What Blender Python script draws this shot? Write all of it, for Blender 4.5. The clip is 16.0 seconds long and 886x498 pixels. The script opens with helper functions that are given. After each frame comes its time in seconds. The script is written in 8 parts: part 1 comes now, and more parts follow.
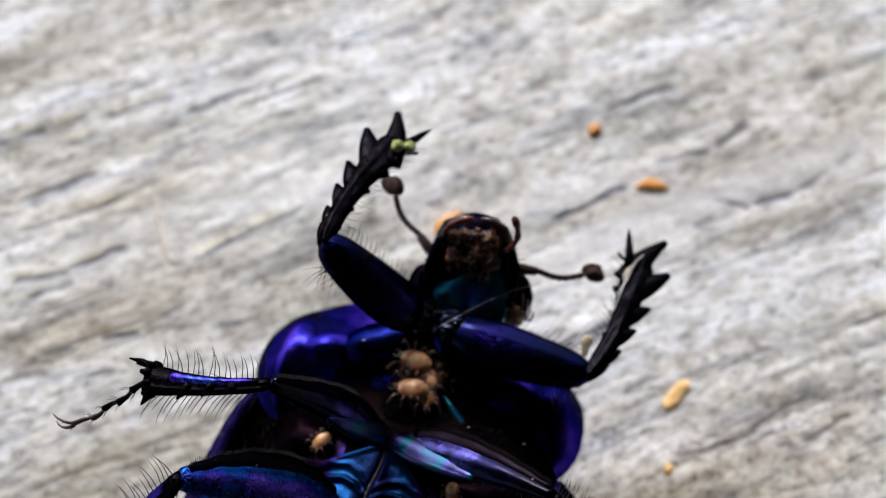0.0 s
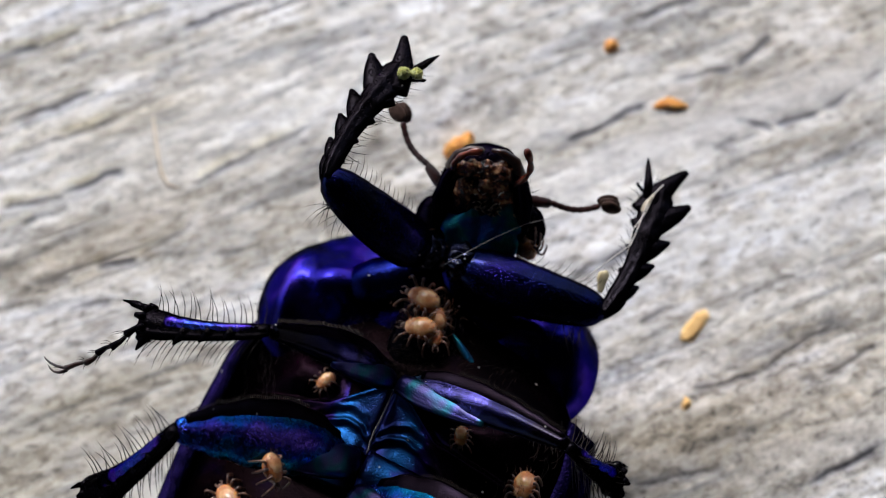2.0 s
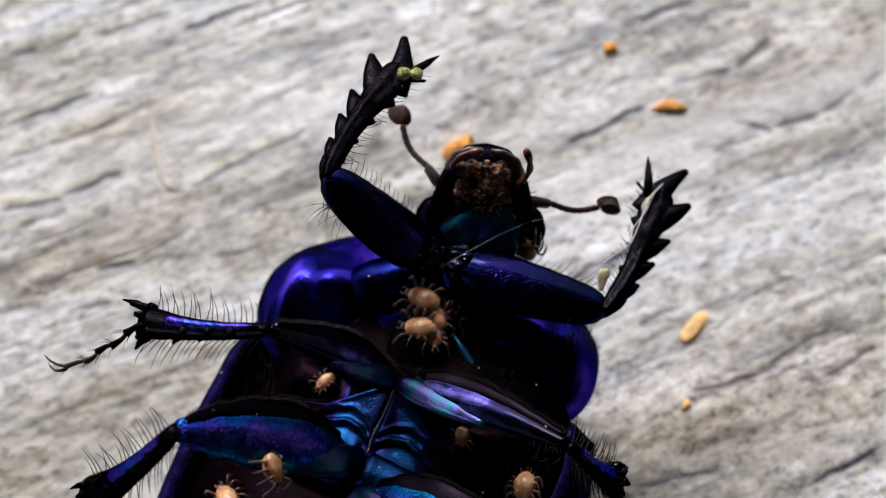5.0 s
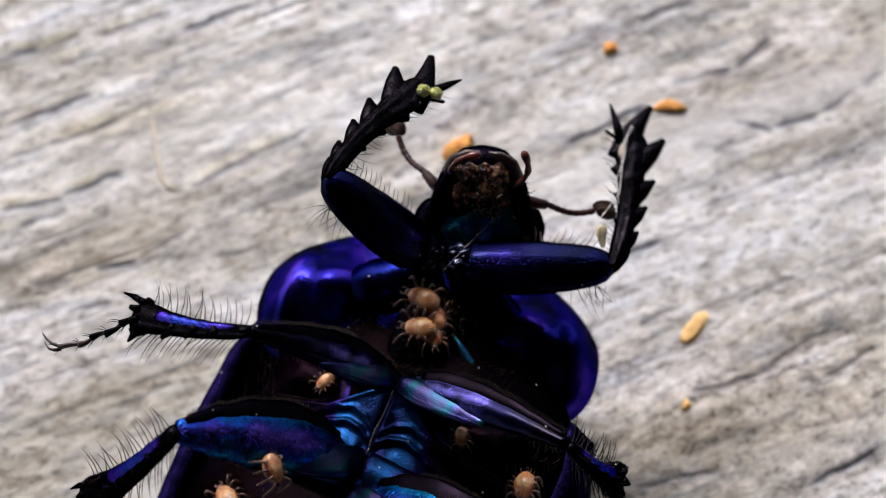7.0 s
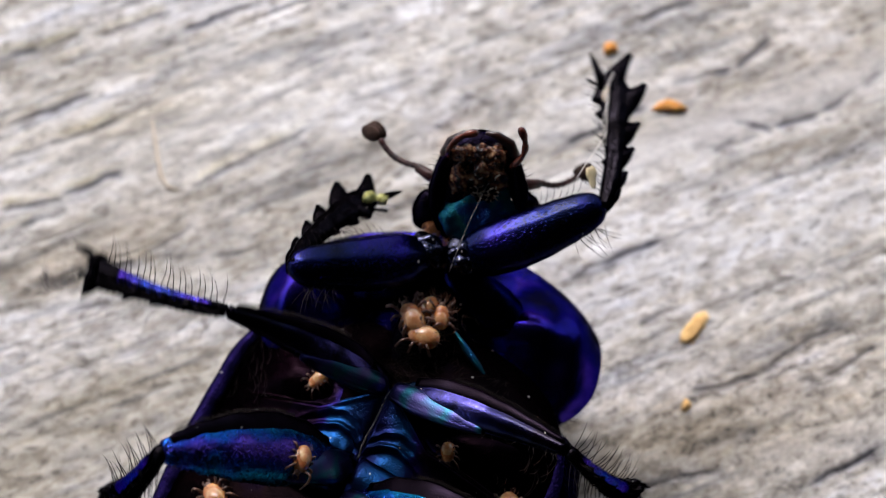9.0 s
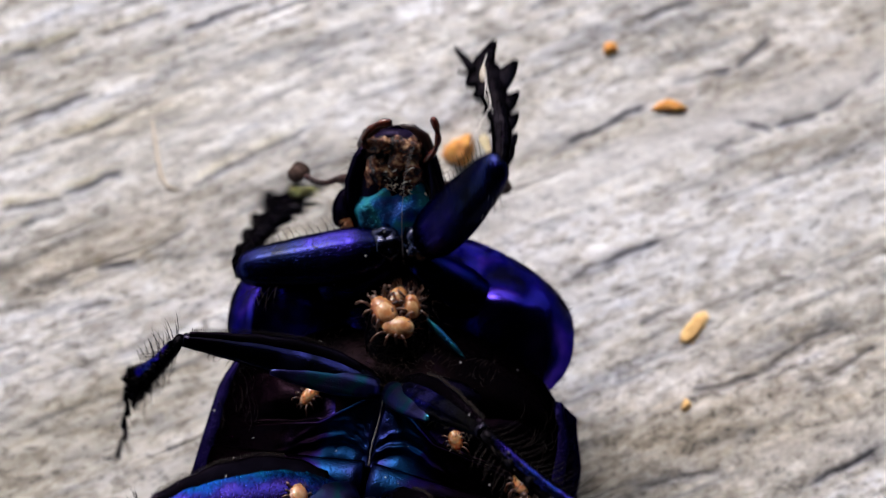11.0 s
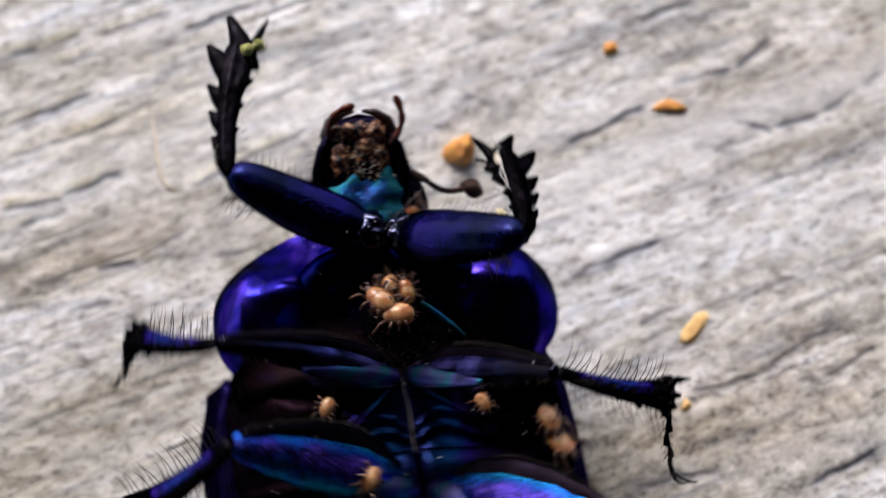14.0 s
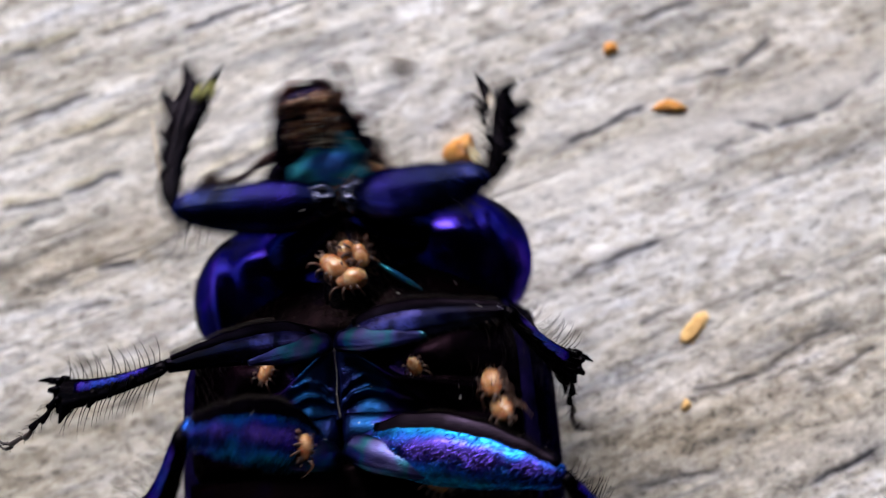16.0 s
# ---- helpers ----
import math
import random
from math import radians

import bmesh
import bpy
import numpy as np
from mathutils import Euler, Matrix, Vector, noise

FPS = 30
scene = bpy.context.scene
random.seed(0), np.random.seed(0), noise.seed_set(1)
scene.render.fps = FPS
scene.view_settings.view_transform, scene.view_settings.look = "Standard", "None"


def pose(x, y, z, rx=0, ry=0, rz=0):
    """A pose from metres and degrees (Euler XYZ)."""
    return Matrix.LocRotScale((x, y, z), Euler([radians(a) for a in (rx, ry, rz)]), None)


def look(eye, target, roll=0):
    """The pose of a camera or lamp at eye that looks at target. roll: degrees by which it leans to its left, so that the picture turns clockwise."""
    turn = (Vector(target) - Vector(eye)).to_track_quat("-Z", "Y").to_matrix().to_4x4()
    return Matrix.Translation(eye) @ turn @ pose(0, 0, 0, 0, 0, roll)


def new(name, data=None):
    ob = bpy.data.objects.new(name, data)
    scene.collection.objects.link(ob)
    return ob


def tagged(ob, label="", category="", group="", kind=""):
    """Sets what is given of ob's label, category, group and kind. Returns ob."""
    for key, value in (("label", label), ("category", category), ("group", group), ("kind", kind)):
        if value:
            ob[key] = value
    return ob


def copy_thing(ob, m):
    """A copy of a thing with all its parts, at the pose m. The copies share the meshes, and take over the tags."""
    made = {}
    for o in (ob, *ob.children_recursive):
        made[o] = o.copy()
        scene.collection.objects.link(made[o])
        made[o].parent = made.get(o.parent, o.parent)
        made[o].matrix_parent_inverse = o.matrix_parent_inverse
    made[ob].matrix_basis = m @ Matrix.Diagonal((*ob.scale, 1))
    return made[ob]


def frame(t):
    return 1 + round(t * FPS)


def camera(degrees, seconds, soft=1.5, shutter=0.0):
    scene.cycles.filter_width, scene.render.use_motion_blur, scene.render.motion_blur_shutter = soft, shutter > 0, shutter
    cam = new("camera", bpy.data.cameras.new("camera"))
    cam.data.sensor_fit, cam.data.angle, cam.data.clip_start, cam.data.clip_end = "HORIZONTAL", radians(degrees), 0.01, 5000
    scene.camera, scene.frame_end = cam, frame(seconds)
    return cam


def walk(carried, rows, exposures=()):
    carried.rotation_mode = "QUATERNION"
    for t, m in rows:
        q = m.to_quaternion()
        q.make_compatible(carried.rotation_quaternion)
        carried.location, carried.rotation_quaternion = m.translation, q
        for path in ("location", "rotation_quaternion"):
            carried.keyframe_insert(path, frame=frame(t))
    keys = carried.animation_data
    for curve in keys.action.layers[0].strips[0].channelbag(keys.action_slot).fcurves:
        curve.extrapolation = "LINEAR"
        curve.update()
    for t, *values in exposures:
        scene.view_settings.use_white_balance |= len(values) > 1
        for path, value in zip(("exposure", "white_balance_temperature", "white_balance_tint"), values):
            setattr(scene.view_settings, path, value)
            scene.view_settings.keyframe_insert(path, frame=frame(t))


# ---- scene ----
# ---- camera ----
MM = 0.001
cam = camera(26.0, 16.0, soft=1.0, shutter=1.0)
cam.data.dof.use_dof = True
cam.data.dof.focus_distance = 0.0470
cam.data.dof.aperture_fstop = 88
walk(cam, [
    (0, pose(-0.000006, -0.021392, 0.054292, 23.619, -0.262, -0.041)),
    (0.5, pose(0.000025, -0.020836, 0.054110, 22.710, -0.158, 0.122)),
    (1, pose(-0.000098, -0.019737, 0.053348, 21.049, -0.186, 0.009)),
    (1.5, pose(0.000060, -0.019090, 0.053014, 20.056, 0.046, 0.158)),
    (2, pose(0.000097, -0.018851, 0.052764, 19.601, 0.098, 0.061)),
    (2.5, pose(0.000000, -0.019153, 0.052623, 20.000, -0.000, 0.000)),
    (16.0, pose(0.000000, -0.019153, 0.052623, 20.000, -0.000, 0.000)),
], exposures=[(0, 1.20, 6170, 7.2), (2, 1.16, 6190, 7.8), (4.2, 1.16, 6220, 8.6), (6.3, 1.16, 6310, 10.4), (7.2, 1.16, 6360, 11.8), (16, 1.16, 6360, 11.8)])

# ---- light ----
world = bpy.data.worlds.new("sky")
scene.world = world
world.use_nodes = True
wn = world.node_tree
sky = wn.nodes.new("ShaderNodeTexSky")
sky.sky_type = "NISHITA"
sky.sun_disc = False
sky.sun_elevation = radians(44)
sky.sun_rotation = radians(-26)
sky.air_density = 1.0
sky.dust_density = 4.0
wn.links.new(sky.outputs["Color"], wn.nodes["Background"].inputs["Color"])
wn.nodes["Background"].inputs["Strength"].default_value = 0.15
sun_data = bpy.data.lights.new("sun", "SUN")
sun_data.energy = 1.5
sun_data.angle = radians(22)
sun_data.color = (0.91, 0.945, 1.06)
sun = new("sun", sun_data)
SUN_WAY = Vector((-math.sin(radians(26)) * math.cos(radians(44)), math.cos(radians(26)) * math.cos(radians(44)), math.sin(radians(44))))
sun.matrix_world = look(SUN_WAY * 3, (0, 0, 0))


# ---- materials ----
def material(name):
    m = bpy.data.materials.new(name)
    m.use_nodes = True
    nt = m.node_tree
    return m, nt, nt.nodes["Principled BSDF"]


def node(nt, kind, **inputs):
    n = nt.nodes.new(kind)
    for key, value in inputs.items():
        n.inputs[key.replace("_", " ")].default_value = value
    return n


def noise_at(nt, scale, detail=3.0, stretch=None, rough=0.55):
    """A noise over the object's own metres; stretch scales the axes."""
    co = nt.nodes.new("ShaderNodeTexCoord")
    n = node(nt, "ShaderNodeTexNoise", Scale=scale, Detail=detail, Roughness=rough)
    out = co.outputs["Object"]
    if stretch:
        mp = nt.nodes.new("ShaderNodeMapping")
        mp.inputs["Scale"].default_value = stretch
        nt.links.new(out, mp.inputs["Vector"])
        out = mp.outputs["Vector"]
    nt.links.new(out, n.inputs["Vector"])
    return n


def ramp(nt, source, stops):
    r = nt.nodes.new("ShaderNodeValToRGB")
    els = r.color_ramp.elements
    while len(els) < len(stops):
        els.new(0.5)
    for e, (p, c) in zip(els, stops):
        e.position, e.color = p, (*c, 1)
    nt.links.new(source, r.inputs["Fac"])
    return r


def bump(nt, source, bsdf, strength, distance):
    b = node(nt, "ShaderNodeBump", Strength=strength, Distance=distance)
    nt.links.new(source, b.inputs["Height"])
    nt.links.new(b.outputs["Normal"], bsdf.inputs["Normal"])


def chitin(name, stops, rough=0.24, metal=1.0, pits=0.16, size=900, coat=0.0, dust=0.06):
    """Polished insect shell: a structural colour that drifts over the surface, fine pits and scratches."""
    m, nt, b = material(name)
    n = noise_at(nt, size, 2.0)
    nt.links.new(ramp(nt, n.outputs["Fac"], stops).outputs["Color"], b.inputs["Base Color"])
    b.inputs["Metallic"].default_value = metal
    g = noise_at(nt, 5200, 4.0)
    r = nt.nodes.new("ShaderNodeMapRange")
    r.inputs["To Min"].default_value, r.inputs["To Max"].default_value = rough * 0.7, rough * 1.5
    nt.links.new(g.outputs["Fac"], r.inputs["Value"])
    nt.links.new(r.outputs["Result"], b.inputs["Roughness"])
    v = nt.nodes.new("ShaderNodeTexVoronoi")
    v.inputs["Scale"].default_value = 15000
    co = nt.nodes.new("ShaderNodeTexCoord")
    nt.links.new(co.outputs["Object"], v.inputs["Vector"])
    crater = nt.nodes.new("ShaderNodeMapRange")
    crater.interpolation_type = "SMOOTHSTEP"
    crater.inputs["From Min"].default_value, crater.inputs["From Max"].default_value = 0.05, 0.5
    nt.links.new(v.outputs["Distance"], crater.inputs["Value"])
    wave = noise_at(nt, 1700, 3.0)
    low = node(nt, "ShaderNodeBump", Strength=0.13, Distance=0.00010)
    nt.links.new(wave.outputs["Fac"], low.inputs["Height"])
    bump(nt, crater.outputs["Result"], b, pits, 0.00002)
    top = b.inputs["Normal"].links[0].from_node
    nt.links.new(low.outputs["Normal"], top.inputs["Normal"])
    b.inputs["Specular Tint"].default_value = (0.22, 0.22, 0.32, 1)
    b.inputs["Coat Weight"].default_value = coat
    b.inputs["Coat Roughness"].default_value = 0.12
    if dust:
        # sparse pale dust grains lying on the shell
        d = nt.nodes.new("ShaderNodeTexVoronoi")
        d.inputs["Scale"].default_value = 5600
        nt.links.new(co.outputs["Object"], d.inputs["Vector"])
        sp = nt.nodes.new("ShaderNodeSeparateColor")
        nt.links.new(d.outputs["Color"], sp.inputs["Color"])
        size_of = nt.nodes.new("ShaderNodeMapRange")
        size_of.inputs["From Min"].default_value, size_of.inputs["From Max"].default_value = 1 - dust, 1.0
        size_of.inputs["To Min"].default_value, size_of.inputs["To Max"].default_value = 0.0, 0.17
        nt.links.new(sp.outputs["Red"], size_of.inputs["Value"])
        near = nt.nodes.new("ShaderNodeMath")
        near.operation = "LESS_THAN"
        nt.links.new(d.outputs["Distance"], near.inputs[0]), nt.links.new(size_of.outputs["Result"], near.inputs[1])
        mix = nt.nodes.new("ShaderNodeMix")
        mix.data_type = "RGBA"
        mix.inputs["B"].default_value = (0.30, 0.28, 0.26, 1)
        old = b.inputs["Base Color"].links[0].from_socket
        nt.links.new(old, mix.inputs["A"]), nt.links.new(near.outputs[0], mix.inputs["Factor"])
        nt.links.new(mix.outputs["Result"], b.inputs["Base Color"])
        dull = nt.nodes.new("ShaderNodeMath")
        dull.operation, dull.inputs[0].default_value = "SUBTRACT", metal
        nt.links.new(near.outputs[0], dull.inputs[1])
        nt.links.new(dull.outputs[0], b.inputs["Metallic"])
    return m


def plain(name, stops, rough=0.6, size=3000, bumps=0.3, depth=0.00003, sss=0.0):
    m, nt, b = material(name)
    n = noise_at(nt, size, 4.0)
    nt.links.new(ramp(nt, n.outputs["Fac"], stops).outputs["Color"], b.inputs["Base Color"])
    b.inputs["Roughness"].default_value = rough
    if sss:
        b.inputs["Subsurface Weight"].default_value = sss
        b.inputs["Subsurface Radius"].default_value = (0.0004, 0.0002, 0.0001)
        b.inputs["Subsurface Scale"].default_value = 0.5
    bump(nt, noise_at(nt, size * 3, 3.0).outputs["Fac"], b, bumps, depth)
    return m


VIOLET = chitin("violet_blue_shell", [(0.34, (0.003, 0.002, 0.04)), (0.5, (0.008, 0.006, 0.12)), (0.62, (0.036, 0.018, 0.25)), (0.74, (0.006, 0.008, 0.11))], 0.19, pits=0.16, coat=0.05)
VIOLET.node_tree.nodes["Principled BSDF"].inputs["Specular Tint"].default_value = (0.10, 0.08, 0.2, 1)
BLUE = chitin("blue_black_shell", [(0.34, (0.002, 0.003, 0.010)), (0.48, (0.003, 0.005, 0.028)), (0.58, (0.005, 0.005, 0.042)), (0.7, (0.012, 0.008, 0.095))], 0.22, pits=0.45, size=700, coat=0.07)
EDGE = chitin("dark_violet_edge", [(0.35, (0.002, 0.0015, 0.007)), (0.55, (0.008, 0.005, 0.035)), (0.7, (0.004, 0.003, 0.018))], 0.32, 1.0, 1.0)
EDGE.node_tree.nodes["Principled BSDF"].inputs["Specular Tint"].default_value = (0.06, 0.05, 0.11, 1)
THROAT = chitin("teal_throat", [(0.36, (0.008, 0.012, 0.035)), (0.45, (0.012, 0.07, 0.12)), (0.54, (0.024, 0.18, 0.22)), (0.62, (0.020, 0.10, 0.34)), (0.72, (0.04, 0.05, 0.2))], 0.38, 1.0, 0.6, size=1000)
PITTED = chitin("glinting_black_joint", [(0.3, (0.006, 0.007, 0.014)), (0.5, (0.016, 0.018, 0.04)), (0.7, (0.03, 0.03, 0.06))], 0.2, 1.0, 0.6, coat=0.3)
DARK = chitin("black_shell", [(0.35, (0.004, 0.003, 0.006)), (0.65, (0.007, 0.005, 0.014))], 0.28, 1.0, 0.4)
SPINE = chitin("black_brown_spine", [(0.35, (0.0035, 0.003, 0.0035)), (0.7, (0.007, 0.006, 0.008))], 0.3, 1.0, 0.5)
for m in (DARK, SPINE):
    m.node_tree.nodes["Principled BSDF"].inputs["Specular Tint"].default_value = (0.09, 0.08, 0.10, 1)
BROWN = plain("brown_mouthpart", [(0.38, (0.006, 0.003, 0.003)), (0.48, (0.05, 0.014, 0.008)), (0.56, (0.15, 0.048, 0.020)), (0.66, (0.45, 0.25, 0.12))], 0.22, 5200, 0.9, 0.00006)
PALP = plain("red_brown_palp", [(0.35, (0.03, 0.007, 0.005)), (0.7, (0.15, 0.03, 0.016))], 0.18)
BELLY = chitin("brown_black_belly", [(0.35, (0.0014, 0.0009, 0.0012)), (0.55, (0.0026, 0.0014, 0.0017)), (0.75, (0.002, 0.0011, 0.004))], 0.34, 1.0, 0.2, dust=0.05)
BELLY.node_tree.nodes["Principled BSDF"].inputs["Specular Tint"].default_value = (0.06, 0.05, 0.08, 1)
HAIR = plain("dark_bristle", [(0.3, (0.005, 0.003, 0.003)), (0.8, (0.014, 0.008, 0.006))], 0.6)
FUR = plain("brown_fur", [(0.3, (0.006, 0.003, 0.002)), (0.8, (0.018, 0.008, 0.004))], 0.7)
for m in (HAIR, FUR):
    m.node_tree.nodes["Principled BSDF"].inputs["Specular IOR Level"].default_value = 0.15
ORANGE = plain("orange_crumb", [(0.3, (0.45, 0.16, 0.025)), (0.55, (0.72, 0.33, 0.06)), (0.8, (0.85, 0.5, 0.16))], 0.65, 2600, 0.8, 0.0001, 0.2)
MITE = plain("tan_mite", [(0.38, (0.22, 0.075, 0.028)), (0.5, (0.40, 0.17, 0.07)), (0.64, (0.58, 0.31, 0.15))], 0.25, 2200, 0.12, 0.00002, 0.7)
SHIELD = plain("pale_mite_back", [(0.36, (0.34, 0.15, 0.06)), (0.5, (0.50, 0.27, 0.125)), (0.64, (0.64, 0.43, 0.24))], 0.22, 2600, 0.1, 0.00002, 0.6)
mite_nodes = MITE.node_tree
one = mite_nodes.nodes.new("ShaderNodeObjectInfo")
rusty = mite_nodes.nodes.new("ShaderNodeMix")
rusty.data_type, rusty.blend_type = "RGBA", "MULTIPLY"
rusty.inputs["B"].default_value = (0.62, 0.42, 0.30, 1)
shell = mite_nodes.nodes["Principled BSDF"].inputs["Base Color"]
mite_nodes.links.new(shell.links[0].from_socket, rusty.inputs["A"])
less = mite_nodes.nodes.new("ShaderNodeMath")
less.operation, less.inputs[1].default_value = "MULTIPLY", 0.7
mite_nodes.links.new(one.outputs["Random"], less.inputs[0])
mite_nodes.links.new(less.outputs[0], rusty.inputs["Factor"])
mite_nodes.links.new(rusty.outputs["Result"], shell)
MITE_LEG = plain("mite_leg", [(0.35, (0.035, 0.012, 0.007)), (0.55, (0.08, 0.032, 0.018)), (0.7, (0.20, 0.10, 0.06))], 0.45, 4200)
POLLEN = plain("yellow_green_pollen", [(0.36, (0.12, 0.12, 0.015)), (0.52, (0.40, 0.40, 0.08)), (0.68, (0.66, 0.65, 0.28))], 0.4, 9000, 1.0, 0.00008)
SILK = plain("pale_fibre", [(0.3, (0.55, 0.50, 0.44)), (0.8, (0.8, 0.76, 0.7))], 0.4)
FLAKE = plain("pale_flake", [(0.3, (0.55, 0.44, 0.22)), (0.8, (0.72, 0.62, 0.40))], 0.5, 4000, 0.5)
PALE_ORANGE = plain("pale_orange_flake", [(0.3, (0.60, 0.34, 0.11)), (0.55, (0.73, 0.46, 0.17)), (0.8, (0.78, 0.57, 0.28))], 0.7, 2600, 0.6, 0.00008)
STRAW = plain("straw", [(0.3, (0.44, 0.36, 0.26)), (0.8, (0.62, 0.55, 0.44))], 0.6)


# patches on the board: place along and across the grain, half width, half length, colour
BLEACHED_AND_LIT = [
    # the first two paint the brighter light at the upper left
    (-0.0080, 0.0068, 0.0022, 0.0050, (0.84, 0.84, 0.82), 0.15),
    (-0.0020, 0.0062, 0.0016, 0.0045, (0.86, 0.86, 0.86), 0.2),
    (0.0084, 0.0006, 0.0007, 0.0062, (0.86, 0.86, 0.88), 0.42),
    (0.0083, -0.0095, 0.0007, 0.0034, (0.84, 0.84, 0.86), 0.22),
    (0.0060, 0.0024, 0.0005, 0.003, (0.84, 0.84, 0.86), 0.25),
]
STAINED_AND_SHADED = [
    (0.0062, -0.0078, 0.0026, 0.0050, (0.94, 0.92, 0.89)),
    # the next two put the dimmer light on the right into the colour
    (0.0102, 0.0006, 0.0012, 0.0045, (0.88, 0.87, 0.86)),
    (0.0118, 0.0022, 0.0012, 0.0030, (0.92, 0.90, 0.88)),
    # this one paints the light's falloff at the lower left
    (-0.0116, -0.0019, 0.0036, 0.0062, (0.74, 0.71, 0.65)),
    (0.0108, -0.0009, 0.0006, 0.0034, (0.62, 0.6, 0.57)),
    (0.0057, -0.0074, 0.0017, 0.0046, (0.88, 0.85, 0.81)),
    (-0.0097, 0.0039, 0.0008, 0.003, (0.84, 0.79, 0.72)),
    (-0.0071, 0.0075, 0.0006, 0.003, (0.86, 0.82, 0.74)),
]


def wood_material():
    """Sun-bleached softwood: grey-white fibres, brown and black weathering in the furrows' direction."""
    m, nt, b = material("weathered_wood")
    L = nt.links.new
    fine = noise_at(nt, 2600, 7.0, (0.5, 1.0, 0.5), 0.7)
    wide = noise_at(nt, 760, 8.0, (0.34, 1.0, 0.5), 0.70)
    blot = noise_at(nt, 170, 5.0, (0.25, 1.0, 0.5), 0.65)
    speck = noise_at(nt, 5200, 3.0, (0.6, 1.0, 0.6), 0.6)
    base = ramp(nt, wide.outputs["Fac"], [(0.34, (0.30, 0.30, 0.32)), (0.43, (0.54, 0.53, 0.52)), (0.53, (0.70, 0.69, 0.68)), (0.63, (0.80, 0.805, 0.835))])
    streak = ramp(nt, fine.outputs["Fac"], [(0.38, (0.50, 0.46, 0.41)), (0.47, (0.84, 0.81, 0.76)), (0.54, (1.0, 1.0, 1.0))])
    mul = nt.nodes.new("ShaderNodeMix")
    mul.data_type, mul.blend_type = "RGBA", "MULTIPLY"
    mul.inputs["Factor"].default_value = 0.85
    L(base.outputs["Color"], mul.inputs["A"]), L(streak.outputs["Color"], mul.inputs["B"])
    tint = nt.nodes.new("ShaderNodeMix")
    tint.data_type, tint.blend_type = "RGBA", "MULTIPLY"
    tint.inputs["Factor"].default_value = 0.9
    tone = ramp(nt, blot.outputs["Fac"], [(0.40, (0.66, 0.62, 0.53)), (0.48, (0.90, 0.88, 0.82)), (0.56, (1, 1, 1))])
    L(mul.outputs["Result"], tint.inputs["A"]), L(tone.outputs["Color"], tint.inputs["B"])
    dots = nt.nodes.new("ShaderNodeMix")
    dots.data_type, dots.blend_type = "RGBA", "MULTIPLY"
    dots.inputs["Factor"].default_value = 0.75
    spots = ramp(nt, speck.outputs["Fac"], [(0.33, (0.35, 0.33, 0.32)), (0.45, (1, 1, 1))])
    L(tint.outputs["Result"], dots.inputs["A"]), L(spots.outputs["Color"], dots.inputs["B"])
    # thin blue-grey lines of weathered fibre and scattered darker blotches
    vein = noise_at(nt, 3000, 4.0, (0.07, 1.0, 0.5), 0.6)
    lines = nt.nodes.new("ShaderNodeMix")
    lines.data_type, lines.blend_type = "RGBA", "MULTIPLY"
    lines.inputs["Factor"].default_value = 0.75
    thin = ramp(nt, vein.outputs["Fac"], [(0.33, (0.42, 0.44, 0.50)), (0.45, (1, 1, 1)), (0.60, (1, 1, 1)), (0.72, (0.93, 0.89, 0.80))])
    L(dots.outputs["Result"], lines.inputs["A"]), L(thin.outputs["Color"], lines.inputs["B"])
    mould = noise_at(nt, 1900, 5.0, (0.55, 1.0, 0.5), 0.68)
    marks = nt.nodes.new("ShaderNodeMix")
    marks.data_type, marks.blend_type = "RGBA", "MULTIPLY"
    marks.inputs["Factor"].default_value = 0.7
    spotty = ramp(nt, mould.outputs["Fac"], [(0.34, (0.46, 0.45, 0.45)), (0.44, (1, 1, 1)), (0.58, (1, 1, 1)), (0.68, (1.0, 0.96, 0.86))])
    L(lines.outputs["Result"], marks.inputs["A"]), L(spotty.outputs["Color"], marks.inputs["B"])
    dots = marks
    # bleached streaks along the grain, brown stains, and uneven light painted as patches
    co = nt.nodes.new("ShaderNodeTexCoord")

    def around(x, y, wide, long, soft):
        """One inside an oval place on the board, with a ragged edge; metres along and across the grain."""
        mp = nt.nodes.new("ShaderNodeMapping")
        mp.inputs["Location"].default_value = (-x / long, -y / wide, 0)
        mp.inputs["Scale"].default_value = (1 / long, 1 / wide, 0)
        L(co.outputs["Object"], mp.inputs["Vector"])
        ln = nt.nodes.new("ShaderNodeVectorMath")
        ln.operation = "LENGTH"
        L(mp.outputs["Vector"], ln.inputs[0])
        ad = nt.nodes.new("ShaderNodeMath")
        ad.operation, ad.inputs[1].default_value = "MULTIPLY_ADD", 1.6
        L(wide_rag.outputs["Fac"], ad.inputs[0]), L(ln.outputs["Value"], ad.inputs[2])
        mr = nt.nodes.new("ShaderNodeMapRange")
        mr.inputs["From Min"].default_value, mr.inputs["From Max"].default_value = 1.8 + soft, 1.2
        L(ad.outputs[0], mr.inputs["Value"])
        return mr.outputs["Result"]

    wide_rag = noise_at(nt, 420, 5.0, (0.4, 1.0, 0.5), 0.7)
    flow = dots.outputs["Result"]
    for x, y, across, along, colour, much in BLEACHED_AND_LIT:
        pale = nt.nodes.new("ShaderNodeMix")
        pale.data_type = "RGBA"
        pale.inputs["B"].default_value = (*colour, 1)
        part_of = nt.nodes.new("ShaderNodeMath")
        part_of.operation, part_of.inputs[1].default_value = "MULTIPLY", much
        L(around(x, y, across, along, 0.5), part_of.inputs[0])
        L(part_of.outputs[0], pale.inputs["Factor"]), L(flow, pale.inputs["A"])
        flow = pale.outputs["Result"]
